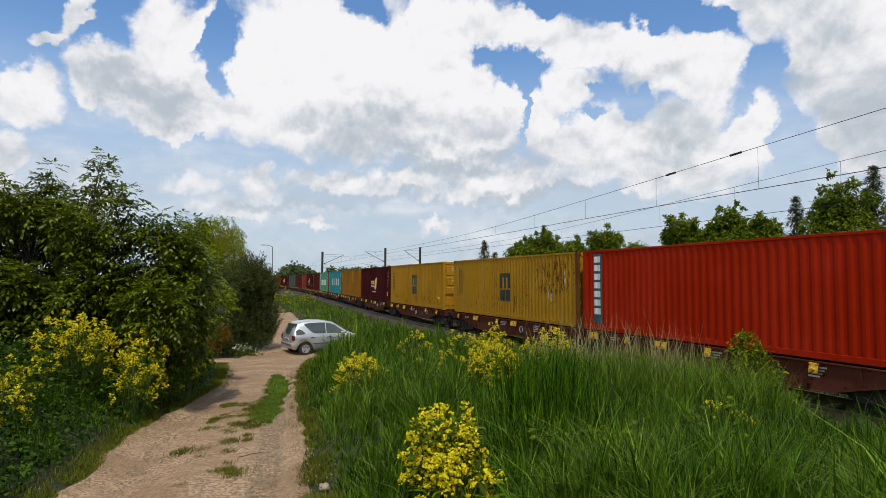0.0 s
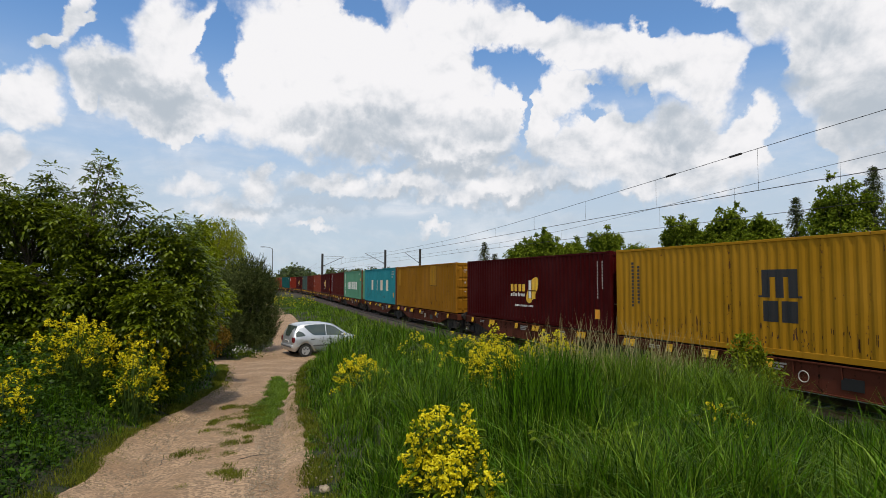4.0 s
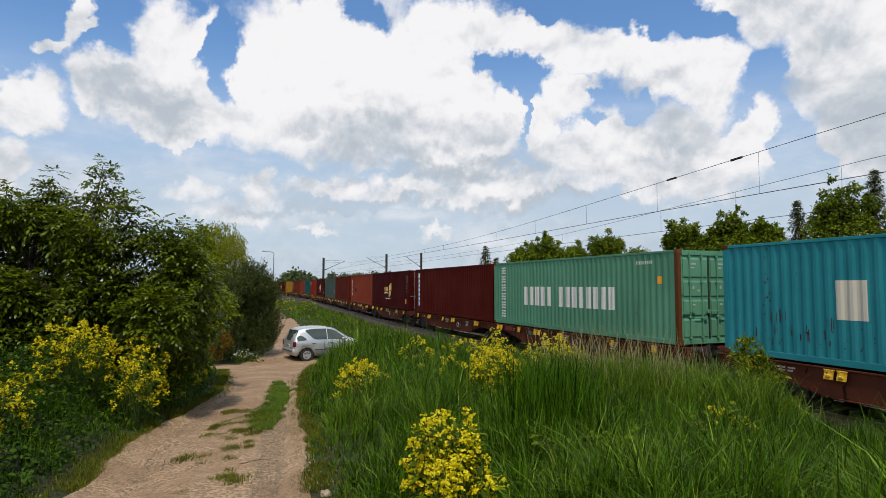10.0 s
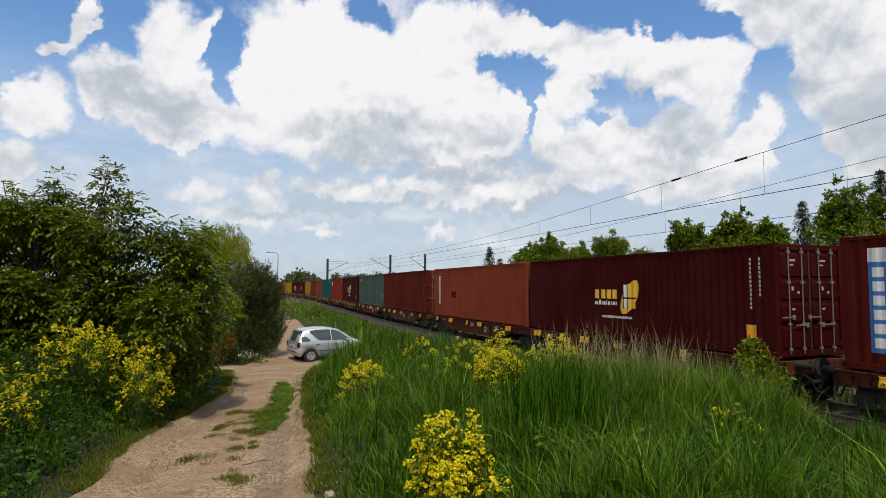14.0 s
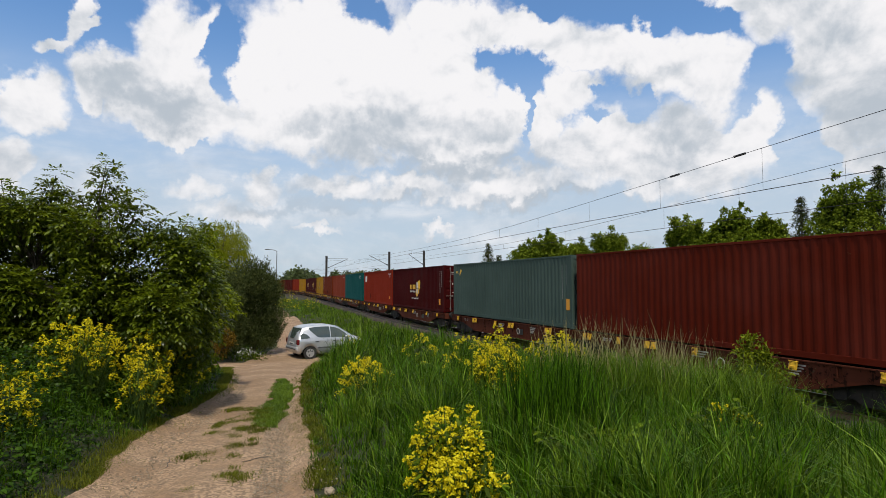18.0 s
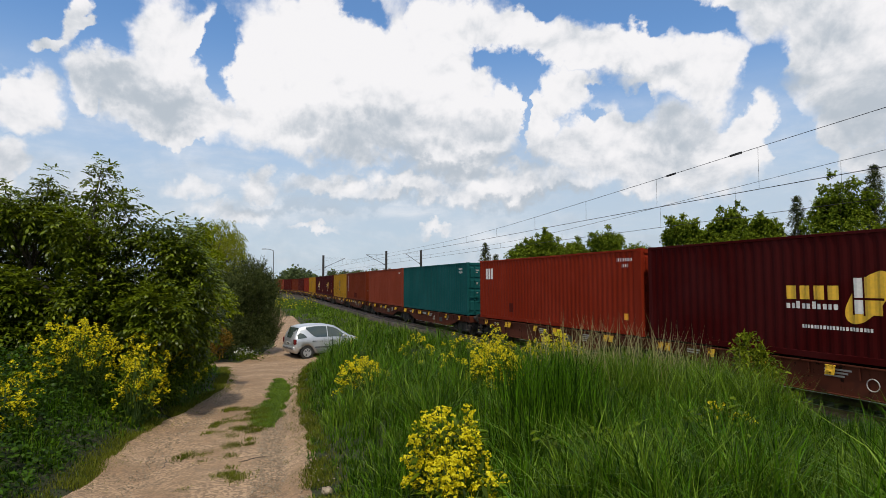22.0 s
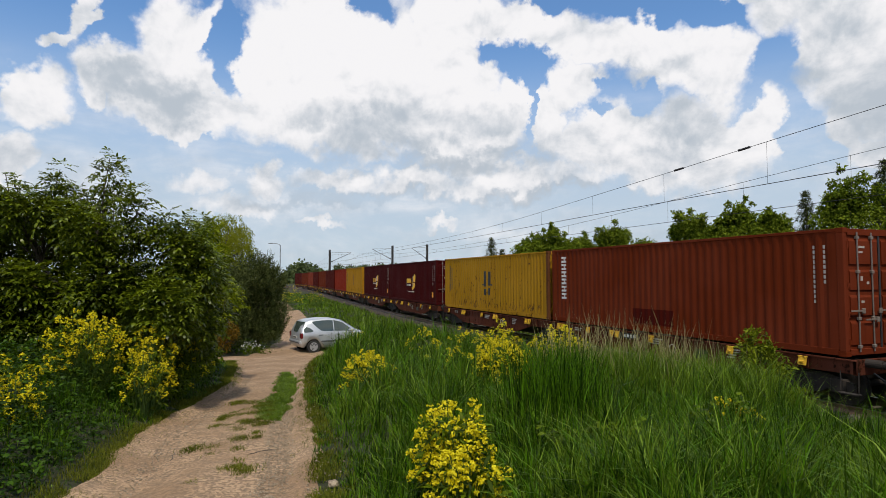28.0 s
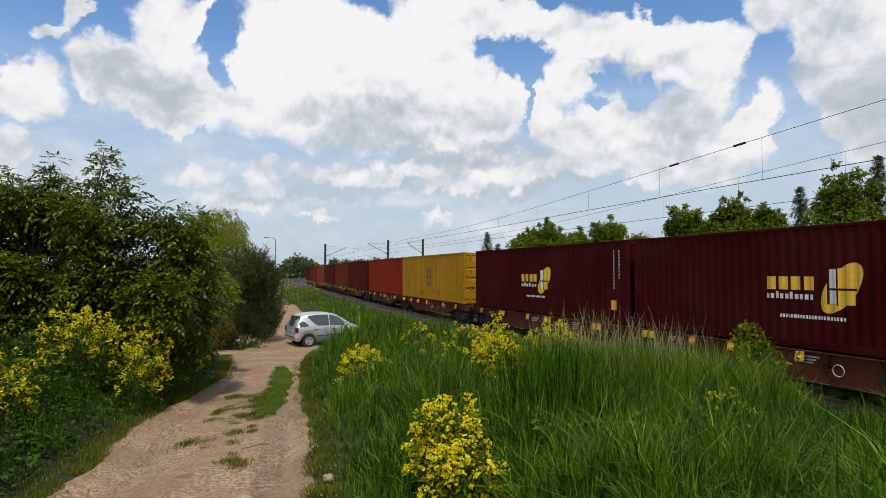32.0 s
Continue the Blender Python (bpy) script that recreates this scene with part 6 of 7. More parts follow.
    rows = (
        ((7.8, 57.8), ((8.31, 57.21, 6.05, 1.1), (7.32, 58.13, 5.87, 0.78), (7.8, 57.8, 4.2, 1.6), (7.6, 57.6, 2.4, 1.6))),
        ((10.4, 57.8), ((10.12, 57.21, 7.26, 0.99), (9.95, 58.13, 6.32, 1.34), (11.41, 57.61, 6.18, 1.11), (10.4, 57.8, 4.4, 1.8), (10.6, 57.6, 2.4, 1.6))),
        ((13.2, 59.8), ((13.44, 59.21, 6.5, 1.02), (13.07, 60.13, 5.97, 0.93), (13.2, 59.8, 4.4, 1.5), (13.3, 59.6, 2.4, 1.4))),
        ((16.0, 57.8), ((16.01, 57.21, 7.26, 1.21), (15.43, 58.13, 6.43, 1.34), (17.06, 57.61, 6.84, 0.89), (16.2, 57.8, 4.6, 1.8), (16.0, 57.6, 2.4, 1.6))),
        ((19.8, 59.8), ((19.13, 59.21, 5.87, 0.57), (20.58, 60.13, 5.97, 0.52), (19.8, 59.8, 4.4, 1.6), (19.7, 59.6, 2.4, 1.4))),
        ((19.9, 47.8), ((19.11, 47.21, 7.32, 1.09), (18.79, 48.13, 6.94, 1.02), (20.19, 47.61, 6.99, 1.1), (21.65, 48.31, 6.77, 0.84), (20.0, 47.8, 5.0, 1.8), (19.8, 47.5, 2.8, 1.8))),
        ((22.6, 45.8), ((22.3, 45.21, 8.18, 0.87), (22.45, 46.13, 7.49, 1.24), (23.07, 45.61, 7.26, 1.05), (21.86, 46.31, 7.15, 0.8), (22.6, 45.8, 5.2, 1.8), (22.6, 45.5, 2.8, 1.8))),
        ((25.0, 45.8), ((24.69, 45.21, 7.48, 0.87), (24.66, 46.13, 7.04, 0.89), (25.61, 45.61, 7.08, 0.7), (25.0, 45.8, 5.2, 1.6), (25.0, 45.5, 2.8, 1.6))),
        ((27.9, 41.8), ((27.9, 41.21, 9.3, 1.35), (27.79, 42.13, 8.35, 1.46), (28.65, 41.61, 8.08, 1.6), (27.1, 42.31, 7.56, 1.22), (28.0, 41.8, 5.6, 2.0), (28.0, 41.5, 3.0, 2.0))),
        ((31.0, 38.8), ((31.0, 38.2, 7.3, 1.6), (30.2, 39.0, 5.8, 1.6), (31.8, 38.6, 6.2, 1.7), (31.0, 38.8, 3.6, 2.0))),
        ((25.4, 37.8), ((25.4, 37.6, 2.6, 1.5), (24.2, 37.8, 2.0, 1.3), (26.8, 37.4, 2.8, 1.6), (28.3, 36.8, 3.0, 1.7), (30.0, 36.0, 2.8, 1.8))),
    )
    for k, (b, lob) in enumerate(rows):
        rng = np.random.default_rng(160 + k)
        rag = [(x, y, z - 0.25 * r, r * 0.85) if z > 5.7 else (x, y, z + (0.5 if z > 3.9 else 0), r * 1.25) for x, y, z, r in lob]
        for x, y, z, r in lob:
            for w in rng.uniform(0, 2 * np.pi, 6):
                rag.append((x + np.cos(w) * r * 0.95, y + np.sin(w) * r * 0.6, z + rng.uniform(-0.7, 0.45) * r, r * rng.uniform(0.22, 0.48)))
            rag.append((x + rng.normal() * 0.3 * r, y, z + 0.85 * r, r * 0.25))
        tree("broadleaf_tree", "leafy green broadleaf tree beyond the railway", "tree", b, rag, (6000, 5, 0.19, 0.35, 0.6), FARLEAF, 60 + k, 0.07, far, 0.6, len(lob))
    for k, (x, y) in enumerate(((11.0, 34.0), (13.5, 31.5), (16.0, 29.0), (18.6, 26.6), (21.2, 24.0), (23.6, 21.2))):
        tree("hedge_shrub", "dense dark green hedge shrub beyond the railway", "shrub", (x, y), ((x, y, 1.9, 1.3), (x - 0.9, y + 0.9, 3.0, 1.3), (x + 0.9, y - 0.8, 2.9, 1.2), (x, y + 0.3, 4.0, 1.1)), (2200, 5, 0.17, 0.3, 0.55), SHRUB, 140 + k, 0.08, "hedge beyond the railway", 0.6)
    for k, (x, y, top, half) in enumerate(((4.7, 66.0, 7.41, 1.9), (26.6, 44.0, 9.43, 1.7), (31.0, 42.0, 11.44, 2.2), (31.9, 44.0, 10.07, 2.0), (5.9, 66.5, 6.2, 1.4))):
        conifer("dark green spruce beyond the railway", x, y, top, half, 80 + k, far)
    # woods at the horizon
    rng = np.random.default_rng(90)
    lob = []
    for a, b, dist, h0, h1 in ((-0.278, -0.235, 260, 4, 7), (-0.258, -0.225, 230, 6, 9.5), (-0.235, -0.19, 300, 5, 8.5), (-0.19, 0.10, 420, 8, 12.5), (-0.60, -0.26, 420, 8, 15), (0.10, 0.9, 420, 10, 16)):
        for q in np.arange(a, b, 0.006 if dist < 421 and a < 0.1 and a > -0.5 else 0.03):
            d = dist * rng.uniform(0.92, 1.08)
            h = rng.uniform(h0, h1)
            lob += [(q * d, d, h * 0.7, h * 0.34), (q * d + rng.normal() * 2, d - 2, h * 0.3, h * 0.34)]
    p, v = in_lobes(lob, 52000, rng, 0.3)
    ob = put("far_woods", leaf_mesh("far_woods", p, v + rng.normal(size=p.shape), rng.normal(size=p.shape), rng.uniform(0.9, 1.7, len(p)), 0.95), HAZYLEAF)
    tagged(ob, "distant woods along the flat horizon", "woods", kind="stuff")
    # flowers
    for k, (x, y, top, spread, heads, what) in enumerate((
            (0.02, 4.75, 2.04, 0.33, 78, "tall"), (0.14, 4.2, 1.76, 0.30, 44, "low"), (-1.52, 11.0, 1.60, 0.5, 95, "rounded"), (-0.7, 15.0, 1.66, 0.45, 20, "loose"), (0.87, 10.6, 1.87, 0.55, 160, "dense"),
            (1.22, 14.0, 1.95, 0.45, 70, "tall"), (2.3, 12.5, 1.95, 0.65, 150, "wide"), (0.45, 15.4, 1.75, 0.55, 26, "loose"), (3.1, 6.6, 1.62, 0.28, 18, "sparse"),
            (-5.95, 9.6, 2.52, 0.62, 140, "tall"), (-5.2, 10.2, 2.15, 0.45, 70, "wide"), (-5.65, 7.6, 1.98, 0.42, 44, "tall"), (-5.5, 10.8, 2.15, 0.45, 34, "tall"),
            (-5.35, 12.2, 1.82, 0.42, 30, "loose"), (-5.0, 9.6, 1.95, 0.4, 40, "loose"), (-5.1, 6.9, 1.75, 0.3, 36, "dense"), (3.9, 11.0, 1.55, 0.4, 12, "sparse"), (-16.6, 60.0, 2.3, 1.6, 130, "wide"), (-15.2, 66.0, 1.9, 1.0, 60, "loose"),
            (-4.0, 24.5, 0.85, 0.5, 12, "sparse"), (0.1, 13.0, 1.5, 0.3, 8, "sparse"))):
        rapeseed(x, y, top, spread, heads, 100 + k, what + " clump of yellow flowering rapeseed in the grass")
    rng = np.random.default_rng(77)
    fx, fy = -9.0, 27.0
    t = thing("white_flowers", Matrix.Translation((fx, fy, float(ground_z(fx, fy)))), "low clump of white flowers below the pines", "flowers")
    p = rng.normal(size=(80, 3)) * np.array([0.30, 0.2, 0.08]) + np.array([0, 0, 0.35])
    put("blossoms", leaf_mesh("blossoms", p, rng.normal(size=p.shape), rng.normal(size=p.shape) * 0.5 + np.array([0, 0, 1.0]), rng.uniform(0.04, 0.07, len(p)), 0.05), WHITE, t)["kind"] = "stuff"
    p = rng.normal(size=(500, 3)) * np.array([0.42, 0.22, 0.12]) + np.array([0, 0, 0.2])
    put("leaves", leaf_mesh("leaves", p, rng.normal(size=p.shape), rng.normal(size=p.shape) * 0.5 + np.array([0, 0, 1.0]), rng.uniform(0.06, 0.12, len(p)), 0.05), SHRUB, t)["kind"] = "stuff"
    tree("sapling", "light green leafy sapling in the grass by the track", "sapling", (5.2, 10.0),
         ((5.12, 10.0, 1.98, 0.13), (5.02, 10.0, 1.78, 0.17), (5.32, 10.05, 1.68, 0.24), (4.92, 9.95, 1.52, 0.22), (5.45, 10.0, 1.38, 0.25), (5.05, 9.9, 1.2, 0.26), (5.2, 9.9, 0.9, 0.28), (5.75, 9.9, 0.88, 0.24), (4.8, 9.9, 0.95, 0.2)), (620, 6, 0.085, 0.1, 0.36), SAPLING, 27, 0.02)


build_grass()
build_plants()


# ---- masts and wires ----
def mast(x, y, top, arm_to, label):
    m = thing("catenary_mast", Matrix.Translation((x, y, -0.5)), label, "mast", "catenary masts of the line")
    h = top + 0.5
    bm = bmesh.new()
    for dx in (-0.13, 0.13):
        box(bm, dx - 0.03, dx + 0.03, -0.17, 0.17, 0, h, 0.005)
    box(bm, -0.10, 0.10, -0.04, 0.04, 0, h)
    part("post", bm, MAST, m)
    ex = arm_to - x
    for name, a, b, r in (("brace", (0, 0, h - 2.2), (ex, 0, h - 0.55), 0.045), ("stay", (0, 0, h - 0.45), (ex, 0, h - 0.5), 0.022), ("registration_arm", (0, 0, h - 2.7), (ex * 1.02, 0, h - 2.55), 0.02)):
        bm = bmesh.new()
        tube(bm, a, b, r, n=8)
        part(name, bm, STEEL, m)
    bm = bmesh.new()
    for k in range(5):
        tube(bm, (ex * (0.08 + 0.012 * k), 0, h - 2.2 + 1.65 * (0.08 + 0.012 * k)), (ex * (0.088 + 0.012 * k), 0, h - 2.2 + 1.65 * (0.088 + 0.012 * k)), 0.09, n=10)
    part("insulator", bm, MAST, m)
    return m


def wire(name, pts, r, label):
    cu = bpy.data.curves.new(name, "CURVE")
    cu.dimensions, cu.bevel_depth, cu.bevel_resolution = "3D", r, 1
    sp = cu.splines.new("POLY")
    sp.points.add(len(pts) - 1)
    for p, q in zip(sp.points, pts):
        p.co = (*q, 1)
    cu.materials.append(WIRE)
    return tagged(new(name, cu), label, "wire", "overhead wires")


def eased(a, table):
    """Heights along the line, rounded off between the table's points."""
    t = np.array(table)
    fine = np.arange(-90, 420, 1.0)
    z = np.interp(fine, t[:, 0], t[:, 1])
    z[6:-6] = np.convolve(z, np.ones(13) / 13, "valid")
    return np.interp(a, fine, z)


def catenary(off, low, high, first, beads=()):
    """Contact wire and carrying wire with droppers; low and high: heights along the line."""
    s = np.arange(-80, 400, 2.0)
    x, y, h = on_line(s, off)
    wire("contact_wire", list(zip(x, y, eased(s, low))), 0.0105, "dark overhead contact wire")
    wire("carrying_wire", list(zip(x, y, eased(s, high))), 0.008, "dark sagging carrying wire over the track")
    for a in np.arange(first - 44.5, 100, 4.05):
        x, y, h = on_line(a, off)
        z0, z1 = float(eased(a, low)), float(eased(a, high))
        if z1 - z0 > 0.12:
            wire("dropper", [(x, y, z0), (x, y, z1)], 0.0045, "thin dropper between the wires")
    for a in beads:
        x0, y0, h = on_line(a, off)
        x1, y1, h = on_line(a + 0.42, off)
        bm = bmesh.new()
        z0, z1 = float(eased(a, high)), float(eased(a + 0.42, high))
        for k in range(5):
            p, q = k / 5, (k + 0.7) / 5
            tube(bm, (x0 + (x1 - x0) * p, y0 + (y1 - y0) * p, z0 + (z1 - z0) * p), (x0 + (x1 - x0) * q, y0 + (y1 - y0) * q, z0 + (z1 - z0) * q), 0.035, n=10)
        me = bpy.data.meshes.new("wire_insulator")
        bm.to_mesh(me)
        bm.free()
        tagged(put("wire_insulator", me, WIRE), "dark ribbed insulator in the carrying wire", "insulator", "wire insulators")


def street_lamp(x, y, h, reach):
    l = thing("street_lamp", Matrix.Translation((x, y, -0.5)), "tall grey street lamp with a bent arm", "street lamp", "street lamps by the far lane")
    bm = bmesh.new()
    tube(bm, (0, 0, 0), (0, 0, h), 0.11, 0.06, 10)
    part("pole", bm, STEEL, l)
    bm = bmesh.new()
    tube(bm, (0, 0, h), (reach * 0.4, 0, h + 0.25), 0.05, n=8)
    tube(bm, (reach * 0.4, 0, h + 0.25), (reach, 0, h + 0.35), 0.045, n=8)
    part("arm", bm, STEEL, l)
    bm = bmesh.new()
    box(bm, reach * 1.0, reach * 1.0 + math.copysign(0.8, reach), -0.14, 0.14, h + 0.28, h + 0.42, 0.03)
    part("lamp_head", bm, STEEL, l)


def build_line():
    mast(-20.9, 102.0, 7.75, -17.2, "dark concrete catenary mast beside the near track")
    mast(-8.9, 91.0, 7.85, -12.0, "dark catenary mast with its arm over the far track")
    mast(-3.4, 88.0, 7.85, -5.7, "dark catenary mast with a raised arm")
    mast(-37.0, 220.0, 8.0, -33.5, "small distant catenary mast")
    mast(-58.5, 230.0, 8.0, -55.0, "small distant catenary mast")
    catenary(CENTRE, ((-80, 5.6), (8, 5.56), (16, 5.52), (24, 5.42), (30, 5.34), (60, 5.3), (102, 5.5), (400, 5.5)),
             ((-80, 7.6), (-40, 7.4), (0, 7.30), (8.5, 6.93), (12.5, 6.69), (16.5, 6.46), (20, 6.22), (23.7, 6.02), (27.4, 5.82), (31.7, 5.65), (45, 5.55), (70, 5.75), (102, 6.9), (135, 5.8), (170, 6.9), (205, 5.8), (240, 6.9), (400, 6.4)),
             11.8, (12.4, 15.0))
    catenary(CENTRE + 4.6, ((-80, 5.5), (12, 5.46), (21, 5.38), (60, 5.35), (102, 5.5), (400, 5.5)),
             ((-80, 7.6), (0, 7.4), (11.3, 6.94), (14.4, 6.76), (17.5, 6.53), (20.7, 6.33), (26, 6.0), (34, 5.7), (50, 5.6), (70, 5.8), (95, 6.9), (130, 5.8), (165, 6.9), (400, 6.4)), 12.6)
    street_lamp(-31.3, 108.0, 9.4, -1.4)
    street_lamp(-46.0, 145.0, 9.0, -1.4)


build_line()


# ---- the parked car ----
SILVER, _g, _b = material("silver_car_paint")
_n = _g.noise(_g.n("ShaderNodeTexCoord").outputs["Object"], 3.0, 4.0)
_g.link(_g.mix(_g.ramp(_n, 0.3, 0.7), (0.50, 0.53, 0.56), (0.58, 0.61, 0.63)), _b.inputs["Base Color"])
_b.inputs["Metallic"].default_value, _b.inputs["Roughness"].default_value, _b.inputs["Coat Weight"].default_value = 0.55, 0.36, 0.6
# window colour lifted to stand in for a pale greenish sky reflection
CARGLASS = plain("car_glass_with_sheen", (0.045, 0.065, 0.058), 0.05, 0.0, 0.6)
TYRE = mottled("tyre_rubber", (0.012, 0.012, 0.012), (0.03, 0.029, 0.027), 6.0, 0.9, 0.2)
BUMPER = plain("grey_bumper_plastic", (0.09, 0.095, 0.10), 0.55)
TAIL = plain("red_tail_lamp", (0.13, 0.010, 0.012), 0.2, 0.0, 0.4)
LAMP = plain("clear_head_lamp", (0.72, 0.74, 0.74), 0.12, 0.0, 0.5)

# stations from the tail: x, half width, floor, belt height, roof height, roof half width
CAR = ((0.00, 0.70, 0.42, 0.60, 0.66, 0.60), (0.03, 0.80, 0.30, 0.88, 0.98, 0.66), (0.12, 0.84, 0.26, 0.92, 1.22, 0.64), (0.30, 0.855, 0.24, 0.90, 1.47, 0.60),
       (0.62, 0.86, 0.23, 0.89, 1.545, 0.62), (1.15, 0.86, 0.22, 0.885, 1.575, 0.64), (1.65, 0.86, 0.22, 0.885, 1.56, 0.635), (2.05, 0.86, 0.22, 0.89, 1.48, 0.62),
       (2.40, 0.86, 0.22, 0.90, 1.28, 0.64), (2.78, 0.855, 0.23, 0.93, 1.03, 0.70), (3.10, 0.84, 0.24, 0.86, 0.93, 0.68), (3.38, 0.80, 0.26, 0.74, 0.80, 0.62),
       (3.53, 0.72, 0.30, 0.56, 0.62, 0.54), (3.575, 0.60, 0.36, 0.50, 0.54, 0.48))


def car_at(x):
    return [float(np.interp(x, [s[0] for s in CAR], [s[i] for s in CAR])) for i in range(1, 6)]


def flank(x, t, lift=0.0):
    """A point of the right flank between belt (t = 0) and roof edge (t = 1)."""
    w, lo, belt, roof, rw = car_at(x)
    y = w * 0.985 + (rw - w * 0.985) * t ** 1.25
    z = belt + (roof - 0.045 - belt) * t
    return Vector((x, -(y + lift), z + lift * 0.35))


def car_section(x):
    w, lo, belt, roof, rw = car_at(x)
    half = [(0.0, lo), (w * 0.86, lo), (w * 0.965, lo + 0.07), (w, lo + (belt - lo) * 0.45), (w, belt - 0.10), (w * 0.985, belt)]
    half += [(w * 0.985 + (rw - w * 0.985) * t ** 1.25, belt + (roof - 0.045 - belt) * t) for t in (0.25, 0.5, 0.75, 1.0)]
    half += [(rw * 0.86, roof - 0.012), (rw * 0.5, roof), (0.0, roof + 0.004)]
    return half


def build_car():
    z0 = -0.56
    car = thing("parked_car", Matrix.Translation((-7.3, 27.75, z0)) @ Matrix.Rotation(radians(33), 4, "Z"), "silver compact hatchback parked on the lane behind tall grass", "car")
    xs = sorted(set([s[0] for s in CAR] + list(np.arange(0.2, 3.5, 0.11))))
    arches = (0.62, 3.03)
    co, faces = [], []
    k = None
    for x in xs:
        half = car_section(x)
        ring = [(y, z) for y, z in half] + [(-y, z) for y, z in half[-2:0:-1]]
        k = len(ring)
        for y, z in ring:
            for ax in arches:
                d = math.hypot(x - ax, z - 0.29)
                if abs(y) > 0.55 and z < 0.70 and abs(x - ax) < 0.355:
                    z = max(z, 0.29 + math.sqrt(max(0.355 ** 2 - (x - ax) ** 2, 0)))
            co.append((x, y, z))
    for i in range(len(xs) - 1):
        for j in range(k):
            a, b = i * k + j, i * k + (j + 1) % k
            faces.append((a, b, b + k, a + k))
    faces += [tuple(range(k - 1, -1, -1)), tuple((len(xs) - 1) * k + j for j in range(k))]
    put("body", mesh_of("body", co, faces, True), SILVER, car)

    def pane(name, corners, mat, mirror=True, label=""):
        """A pane from a strip of (x, low t, high t)."""
        for s in ((1, -1) if mirror else (1,)):
            v, f = [], []
            for x, a, b in corners:
                for q in range(5):
                    p = flank(x, a + (b - a) * q / 4, 0.006)
                    v.append((p.x, p.y * s, p.z))
            for i in range(len(corners) - 1):
                for q in range(4):
                    o = i * 5 + q
                    f.append((o, o + 1, o + 6, o + 5))
            put(name, mesh_of(name, v, f, True), mat, car, None, label)

    pane("quarter_window", ((0.17, 0.10, 0.62), (0.30, 0.10, 0.58), (0.46, 0.12, 0.46), (0.60, 0.14, 0.22)), CARGLASS)
    pane("rear_door_window", ((0.60, 0.80, 0.90), (0.78, 0.48, 0.92), (0.96, 0.22, 0.93), (1.10, 0.16, 0.93), (1.60, 0.15, 0.93)), CARGLASS)
    pane("front_door_window", ((1.64, 0.15, 0.93), (1.90, 0.15, 0.92), (2.12, 0.14, 0.88), (2.38, 0.13, 0.70), (2.64, 0.12, 0.24)), CARGLASS)

    def sheet(name, rows, mat, label=""):
        """A pane across the car from rows of (x, z, half width)."""
        v, f = [], []
        for x, z, w in rows:
            for q in range(7):
                s = q / 3 - 1
                v.append((x + 0.05 * s * s * (1 if x < 1 else -1), w * s, z))
        for i in range(len(rows) - 1):
            for q in range(6):
                o = i * 7 + q
                f.append((o, o + 1, o + 8, o + 7))
        put(name, mesh_of(name, v, f, True), mat, car, None, label)

    sheet("rear_window", ((0.016, 0.97, 0.68), (0.095, 1.20, 0.66), (0.235, 1.43, 0.60)), CARGLASS)
    sheet("windscreen", ((2.76, 1.06, 0.64), (2.41, 1.30, 0.60), (2.09, 1.475, 0.57)), CARGLASS)
    bm = bmesh.new()
    box(bm, -0.035, 0.16, -0.80, 0.80, 0.40, 0.60, 0.05)
    part("rear_bumper", bm, SILVER, car)
    bm = bmesh.new()
    box(bm, -0.045, 0.0, -0.70, 0.70, 0.46, 0.51, 0.01)
    part("bumper_strip", bm, BUMPER, car, "dark bumper strip")
    bm = bmesh.new()
    box(bm, 3.44, 3.60, -0.70, 0.70, 0.32, 0.52, 0.05)
    part("front_bumper", bm, BUMPER, car)
    bm = bmesh.new()
    box(bm, -0.008, 0.02, -0.26, 0.26, 0.66, 0.77, 0.004)
    part("number_plate", bm, WHITE, car, "white plate with a dark bar")
    bm = bmesh.new()
    box(bm, -0.012, -0.006, -0.20, 0.20, 0.69, 0.74)
    part("plate_bar", bm, BLACK, car)
    for s in (-1, 1):
        bm = bmesh.new()
        box(bm, 0.0, 0.14, s * 0.66, s * 0.835, 0.68, 0.93, 0.03)
        part("tail_lamp", bm, TAIL, car, "red tail lamp")
        bm = bmesh.new()
        box(bm, 3.30, 3.50, s * 0.50, s * 0.75, 0.58, 0.74, 0.05)
        part("head_lamp", bm, LAMP, car, "clear head lamp")
        bm = bmesh.new()
        box(bm, 2.32, 2.48, s * 0.86, s * 1.02, 0.94, 1.06, 0.04)
        part("wing_mirror", bm, SILVER, car)
        for x in (0.86, 1.72):
            bm = bmesh.new()
            box(bm, x, x + 0.18, s * 0.862, s * 0.885, 0.80, 0.835, 0.008)
            part("door_handle", bm, BUMPER, car, "dark door handle")
        bm = bmesh.new()
        box(bm, 0.98, 2.64, s * 0.858, s * 0.872, 0.50, 0.555, 0.006)
        part("rub_strip", bm, BUMPER, car, "dark rubbing strip")
        for x in (1.46, 2.5):
            bm = bmesh.new()
            box(bm, x, x + 0.010, s * 0.8585, s * 0.863, 0.32, 0.92)
            part("door_gap", bm, BLACK, car)
        for ax in arches:
            bm = bmesh.new()
            tube(bm, (0, -0.085, 0), (0, 0.085, 0), 0.30, n=30)
            w = part("wheel", bm, TYRE, car, "", Matrix.Translation((ax, s * 0.765, 0.30)))
            bm = bmesh.new()
            tube(bm, (0, s * 0.06, 0), (0, s * 0.094, 0), 0.205, 0.19, 24) if s > 0 else tube(bm, (0, -0.094, 0), (0, -0.06, 0), 0.19, 0.205, 24)
            rim = part("wheel_cover", bm, STEELGREY, w, "grey plastic wheel cover")
            bm = bmesh.new()
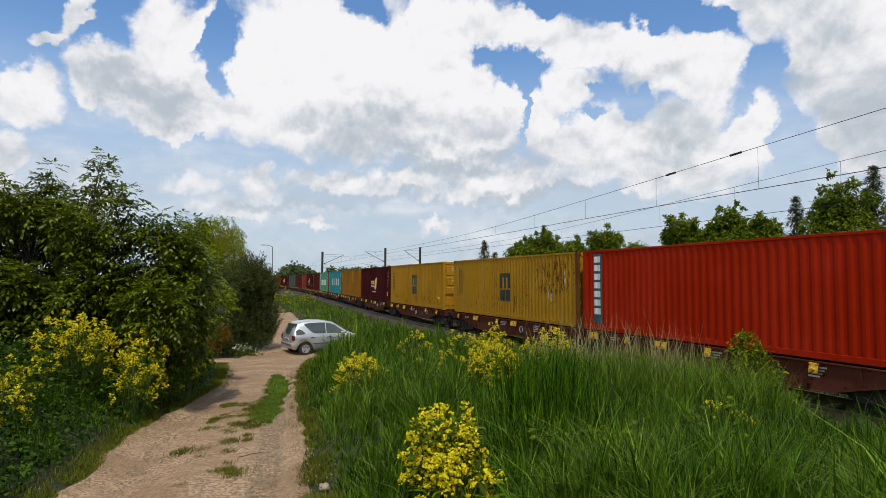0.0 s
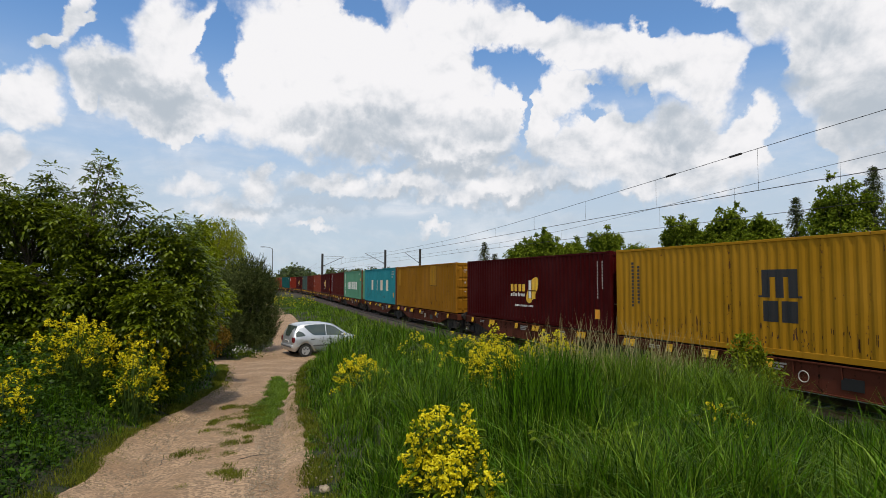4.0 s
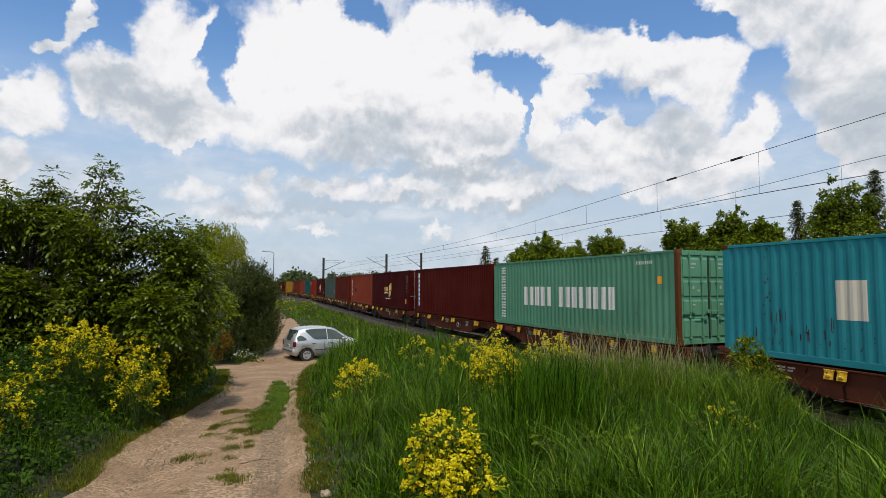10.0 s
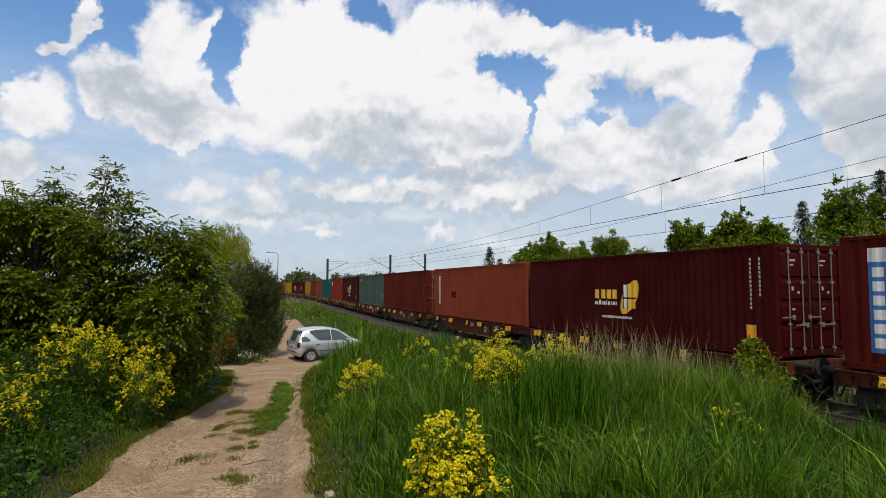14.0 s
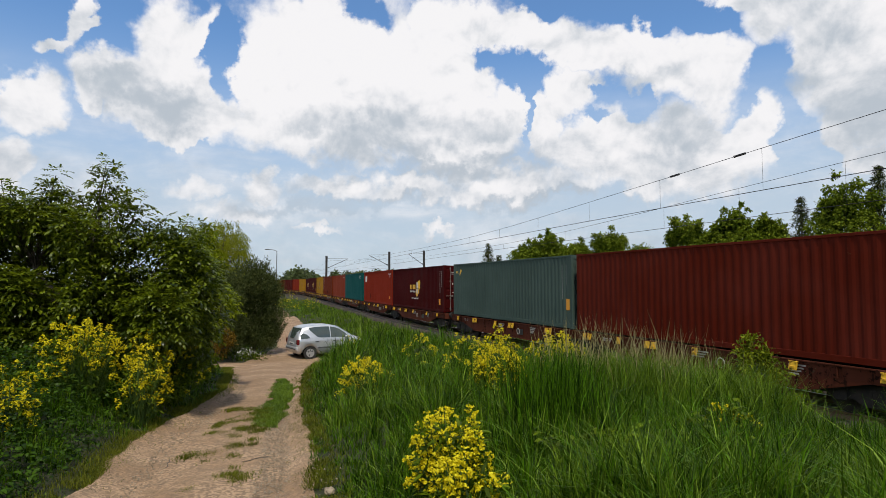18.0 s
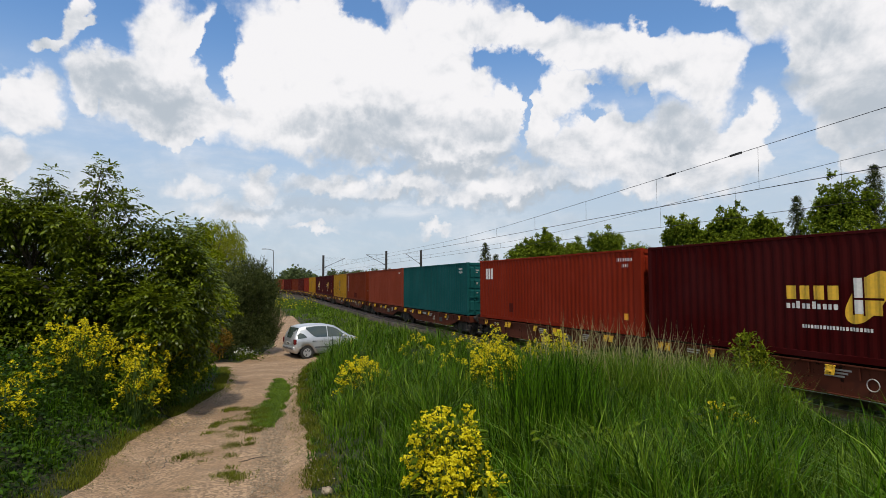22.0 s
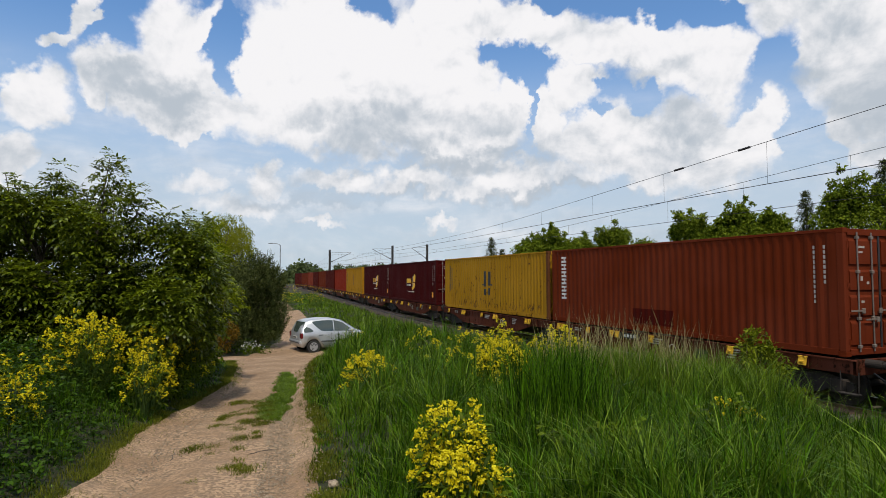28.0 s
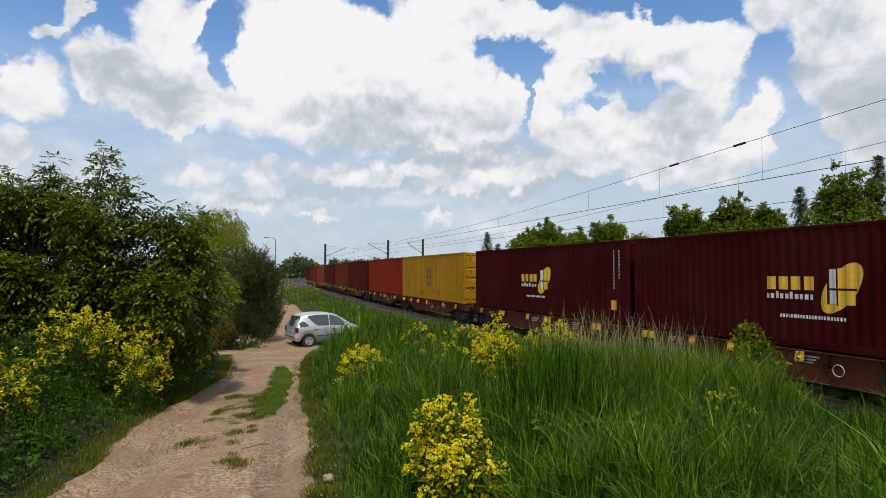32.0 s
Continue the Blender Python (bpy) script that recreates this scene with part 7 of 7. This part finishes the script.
            for q in range(7):
                a = q / 7 * 2 * math.pi
                box(bm, -0.03, 0.03, s * 0.094, s * 0.101, 0.07, 0.17, 0.002)
                bmesh.ops.rotate(bm, verts=bm.verts[-8:] if False else [v for v in bm.verts if not v.tag], cent=(0, 0, 0), matrix=Matrix.Rotation(a, 3, "Y"))
                for v in bm.verts:
                    v.tag = True
            part("cover_spoke", bm, BUMPER, rim)


STEELGREY = plain("silver_plastic", (0.42, 0.43, 0.44), 0.4, 0.3)

build_car()


# ---- small things by the lane ----
def stone(x, y, r, seed, label):
    rng = np.random.default_rng(seed)
    bm = bmesh.new()
    bmesh.ops.create_icosphere(bm, subdivisions=2, radius=r)
    for v in bm.verts:
        v.co *= 1 + 0.35 * noise.noise(v.co * (1.6 / r) + Vector((seed, 0, 0)))
        v.co.z *= 0.55
    me = bpy.data.meshes.new("stone")
    bm.to_mesh(me)
    bm.free()
    tagged(put("stone", me, STONE, None, Matrix.Translation((x, y, float(ground_z(x, y)) + 0.05 + r * 0.1))), label, "stone", "stones on the lane")


STONE = mottled("pale_stone", (0.17, 0.125, 0.080), (0.34, 0.28, 0.20), 9.0, 0.9, 0.4)


def build_small():
    stone(-1.88, 5.55, 0.07, 2, "pale flat stone lying on the sandy lane")
    stone(-1.16, 5.9, 0.06, 3, "pale stone at the edge of the lane")
    # loose pebbles
    rng = np.random.default_rng(44)
    n = 13000
    y = rng.uniform(4.6, 17, n)
    mid, half = path_mid(y)
    s = rng.uniform(-1, 1, n)
    x = mid + np.where(rng.random(n) < 0.6, 0.62 + 0.2 * rng.normal(size=n), -0.2 + 0.5 * s) * half
    z = ground_z(x, y) + 0.055
    r = rng.uniform(0.003, 0.016, n)[:, None]
    oct_ = np.array([(1, 0, 0), (-1, 0, 0), (0, 1, 0), (0, -1, 0), (0, 0, 0.7), (0, 0, -0.7)], float)
    co = np.stack([x, y, z], 1)[:, None] + oct_[None] * r[:, None] * rng.uniform(0.7, 1.3, (n, 6, 1))
    f = np.array([(0, 2, 4), (2, 1, 4), (1, 3, 4), (3, 0, 4), (2, 0, 5), (1, 2, 5), (3, 1, 5), (0, 3, 5)])
    ob = put("gravel", quick_mesh("gravel", co.reshape(-1, 3), (f[None] + (np.arange(n) * 6)[:, None, None]).reshape(-1, 3)), STONE)
    tagged(ob, "loose pale pebbles scattered over the lane", "gravel", kind="stuff")
    # a pale broken bough in the dark hedge
    b = thing("broken_branch", Matrix.Translation((18.6, 25.0, float(ground_z(18.6, 25.0)))), "pale barkless broken branch before the dark hedge", "branch")
    bm = bmesh.new()
    limb(bm, (0, 0, 0), (-0.35, 0, 2.95 - float(ground_z(18.6, 25.0))), 0.05, 0.04, rng)
    part("upright", bm, BARK, b)
    bm = bmesh.new()
    h = 2.95 - float(ground_z(18.6, 25.0))
    limb(bm, (-0.42, 0, h), (0.25, 0, h - 0.45), 0.07, 0.05, rng, 3)
    for e in ((0.42, 0.0, h - 0.52), (0.40, 0.05, h - 0.38), (0.36, -0.05, h - 0.66)):
        limb(bm, (0.22, 0, h - 0.44), e, 0.04, 0.015, rng, 2)
    part("bare_bough", bm, STONE, b, "pale bare bough")
    # twigs on the lane
    for k, (x, y) in enumerate(((-2.55, 7.4), (-3.35, 7.1))):
        bm = bmesh.new()
        p = Vector((0, 0, 0))
        w = 0.6 + k
        for q in range(6):
            d = Vector((math.cos(w), math.sin(w), 0.05 * math.sin(q))) * 0.06
            tube(bm, p, p + d, 0.006, 0.005, 6)
            p, w = p + d, w + 0.5 * math.sin(q * 2.1 + k)
        me = bpy.data.meshes.new("twig")
        bm.to_mesh(me)
        bm.free()
        tagged(put("twig", me, BARK, None, Matrix.Translation((x, y, float(ground_z(x, y)) + 0.075))), "thin dry twig lying on the lane", "twig", "twigs on the lane")


build_small()


# ---- what moves ----
def motions():
    for ob, rows in MOVES:
        walk(ob, rows)
    # wheels turn as they roll
    for ob, rows in MOVES:
        for bogie in ob.children:
            for w in bogie.children:
                if w.name.startswith("wheelset"):
                    at = w.matrix_basis.translation.copy()
                    walk(w, [(k / 15, Matrix.Translation(at) @ Matrix.Rotation(run_of(k / 15) / 0.46, 4, "Y")) for k in range(481)])


motions()
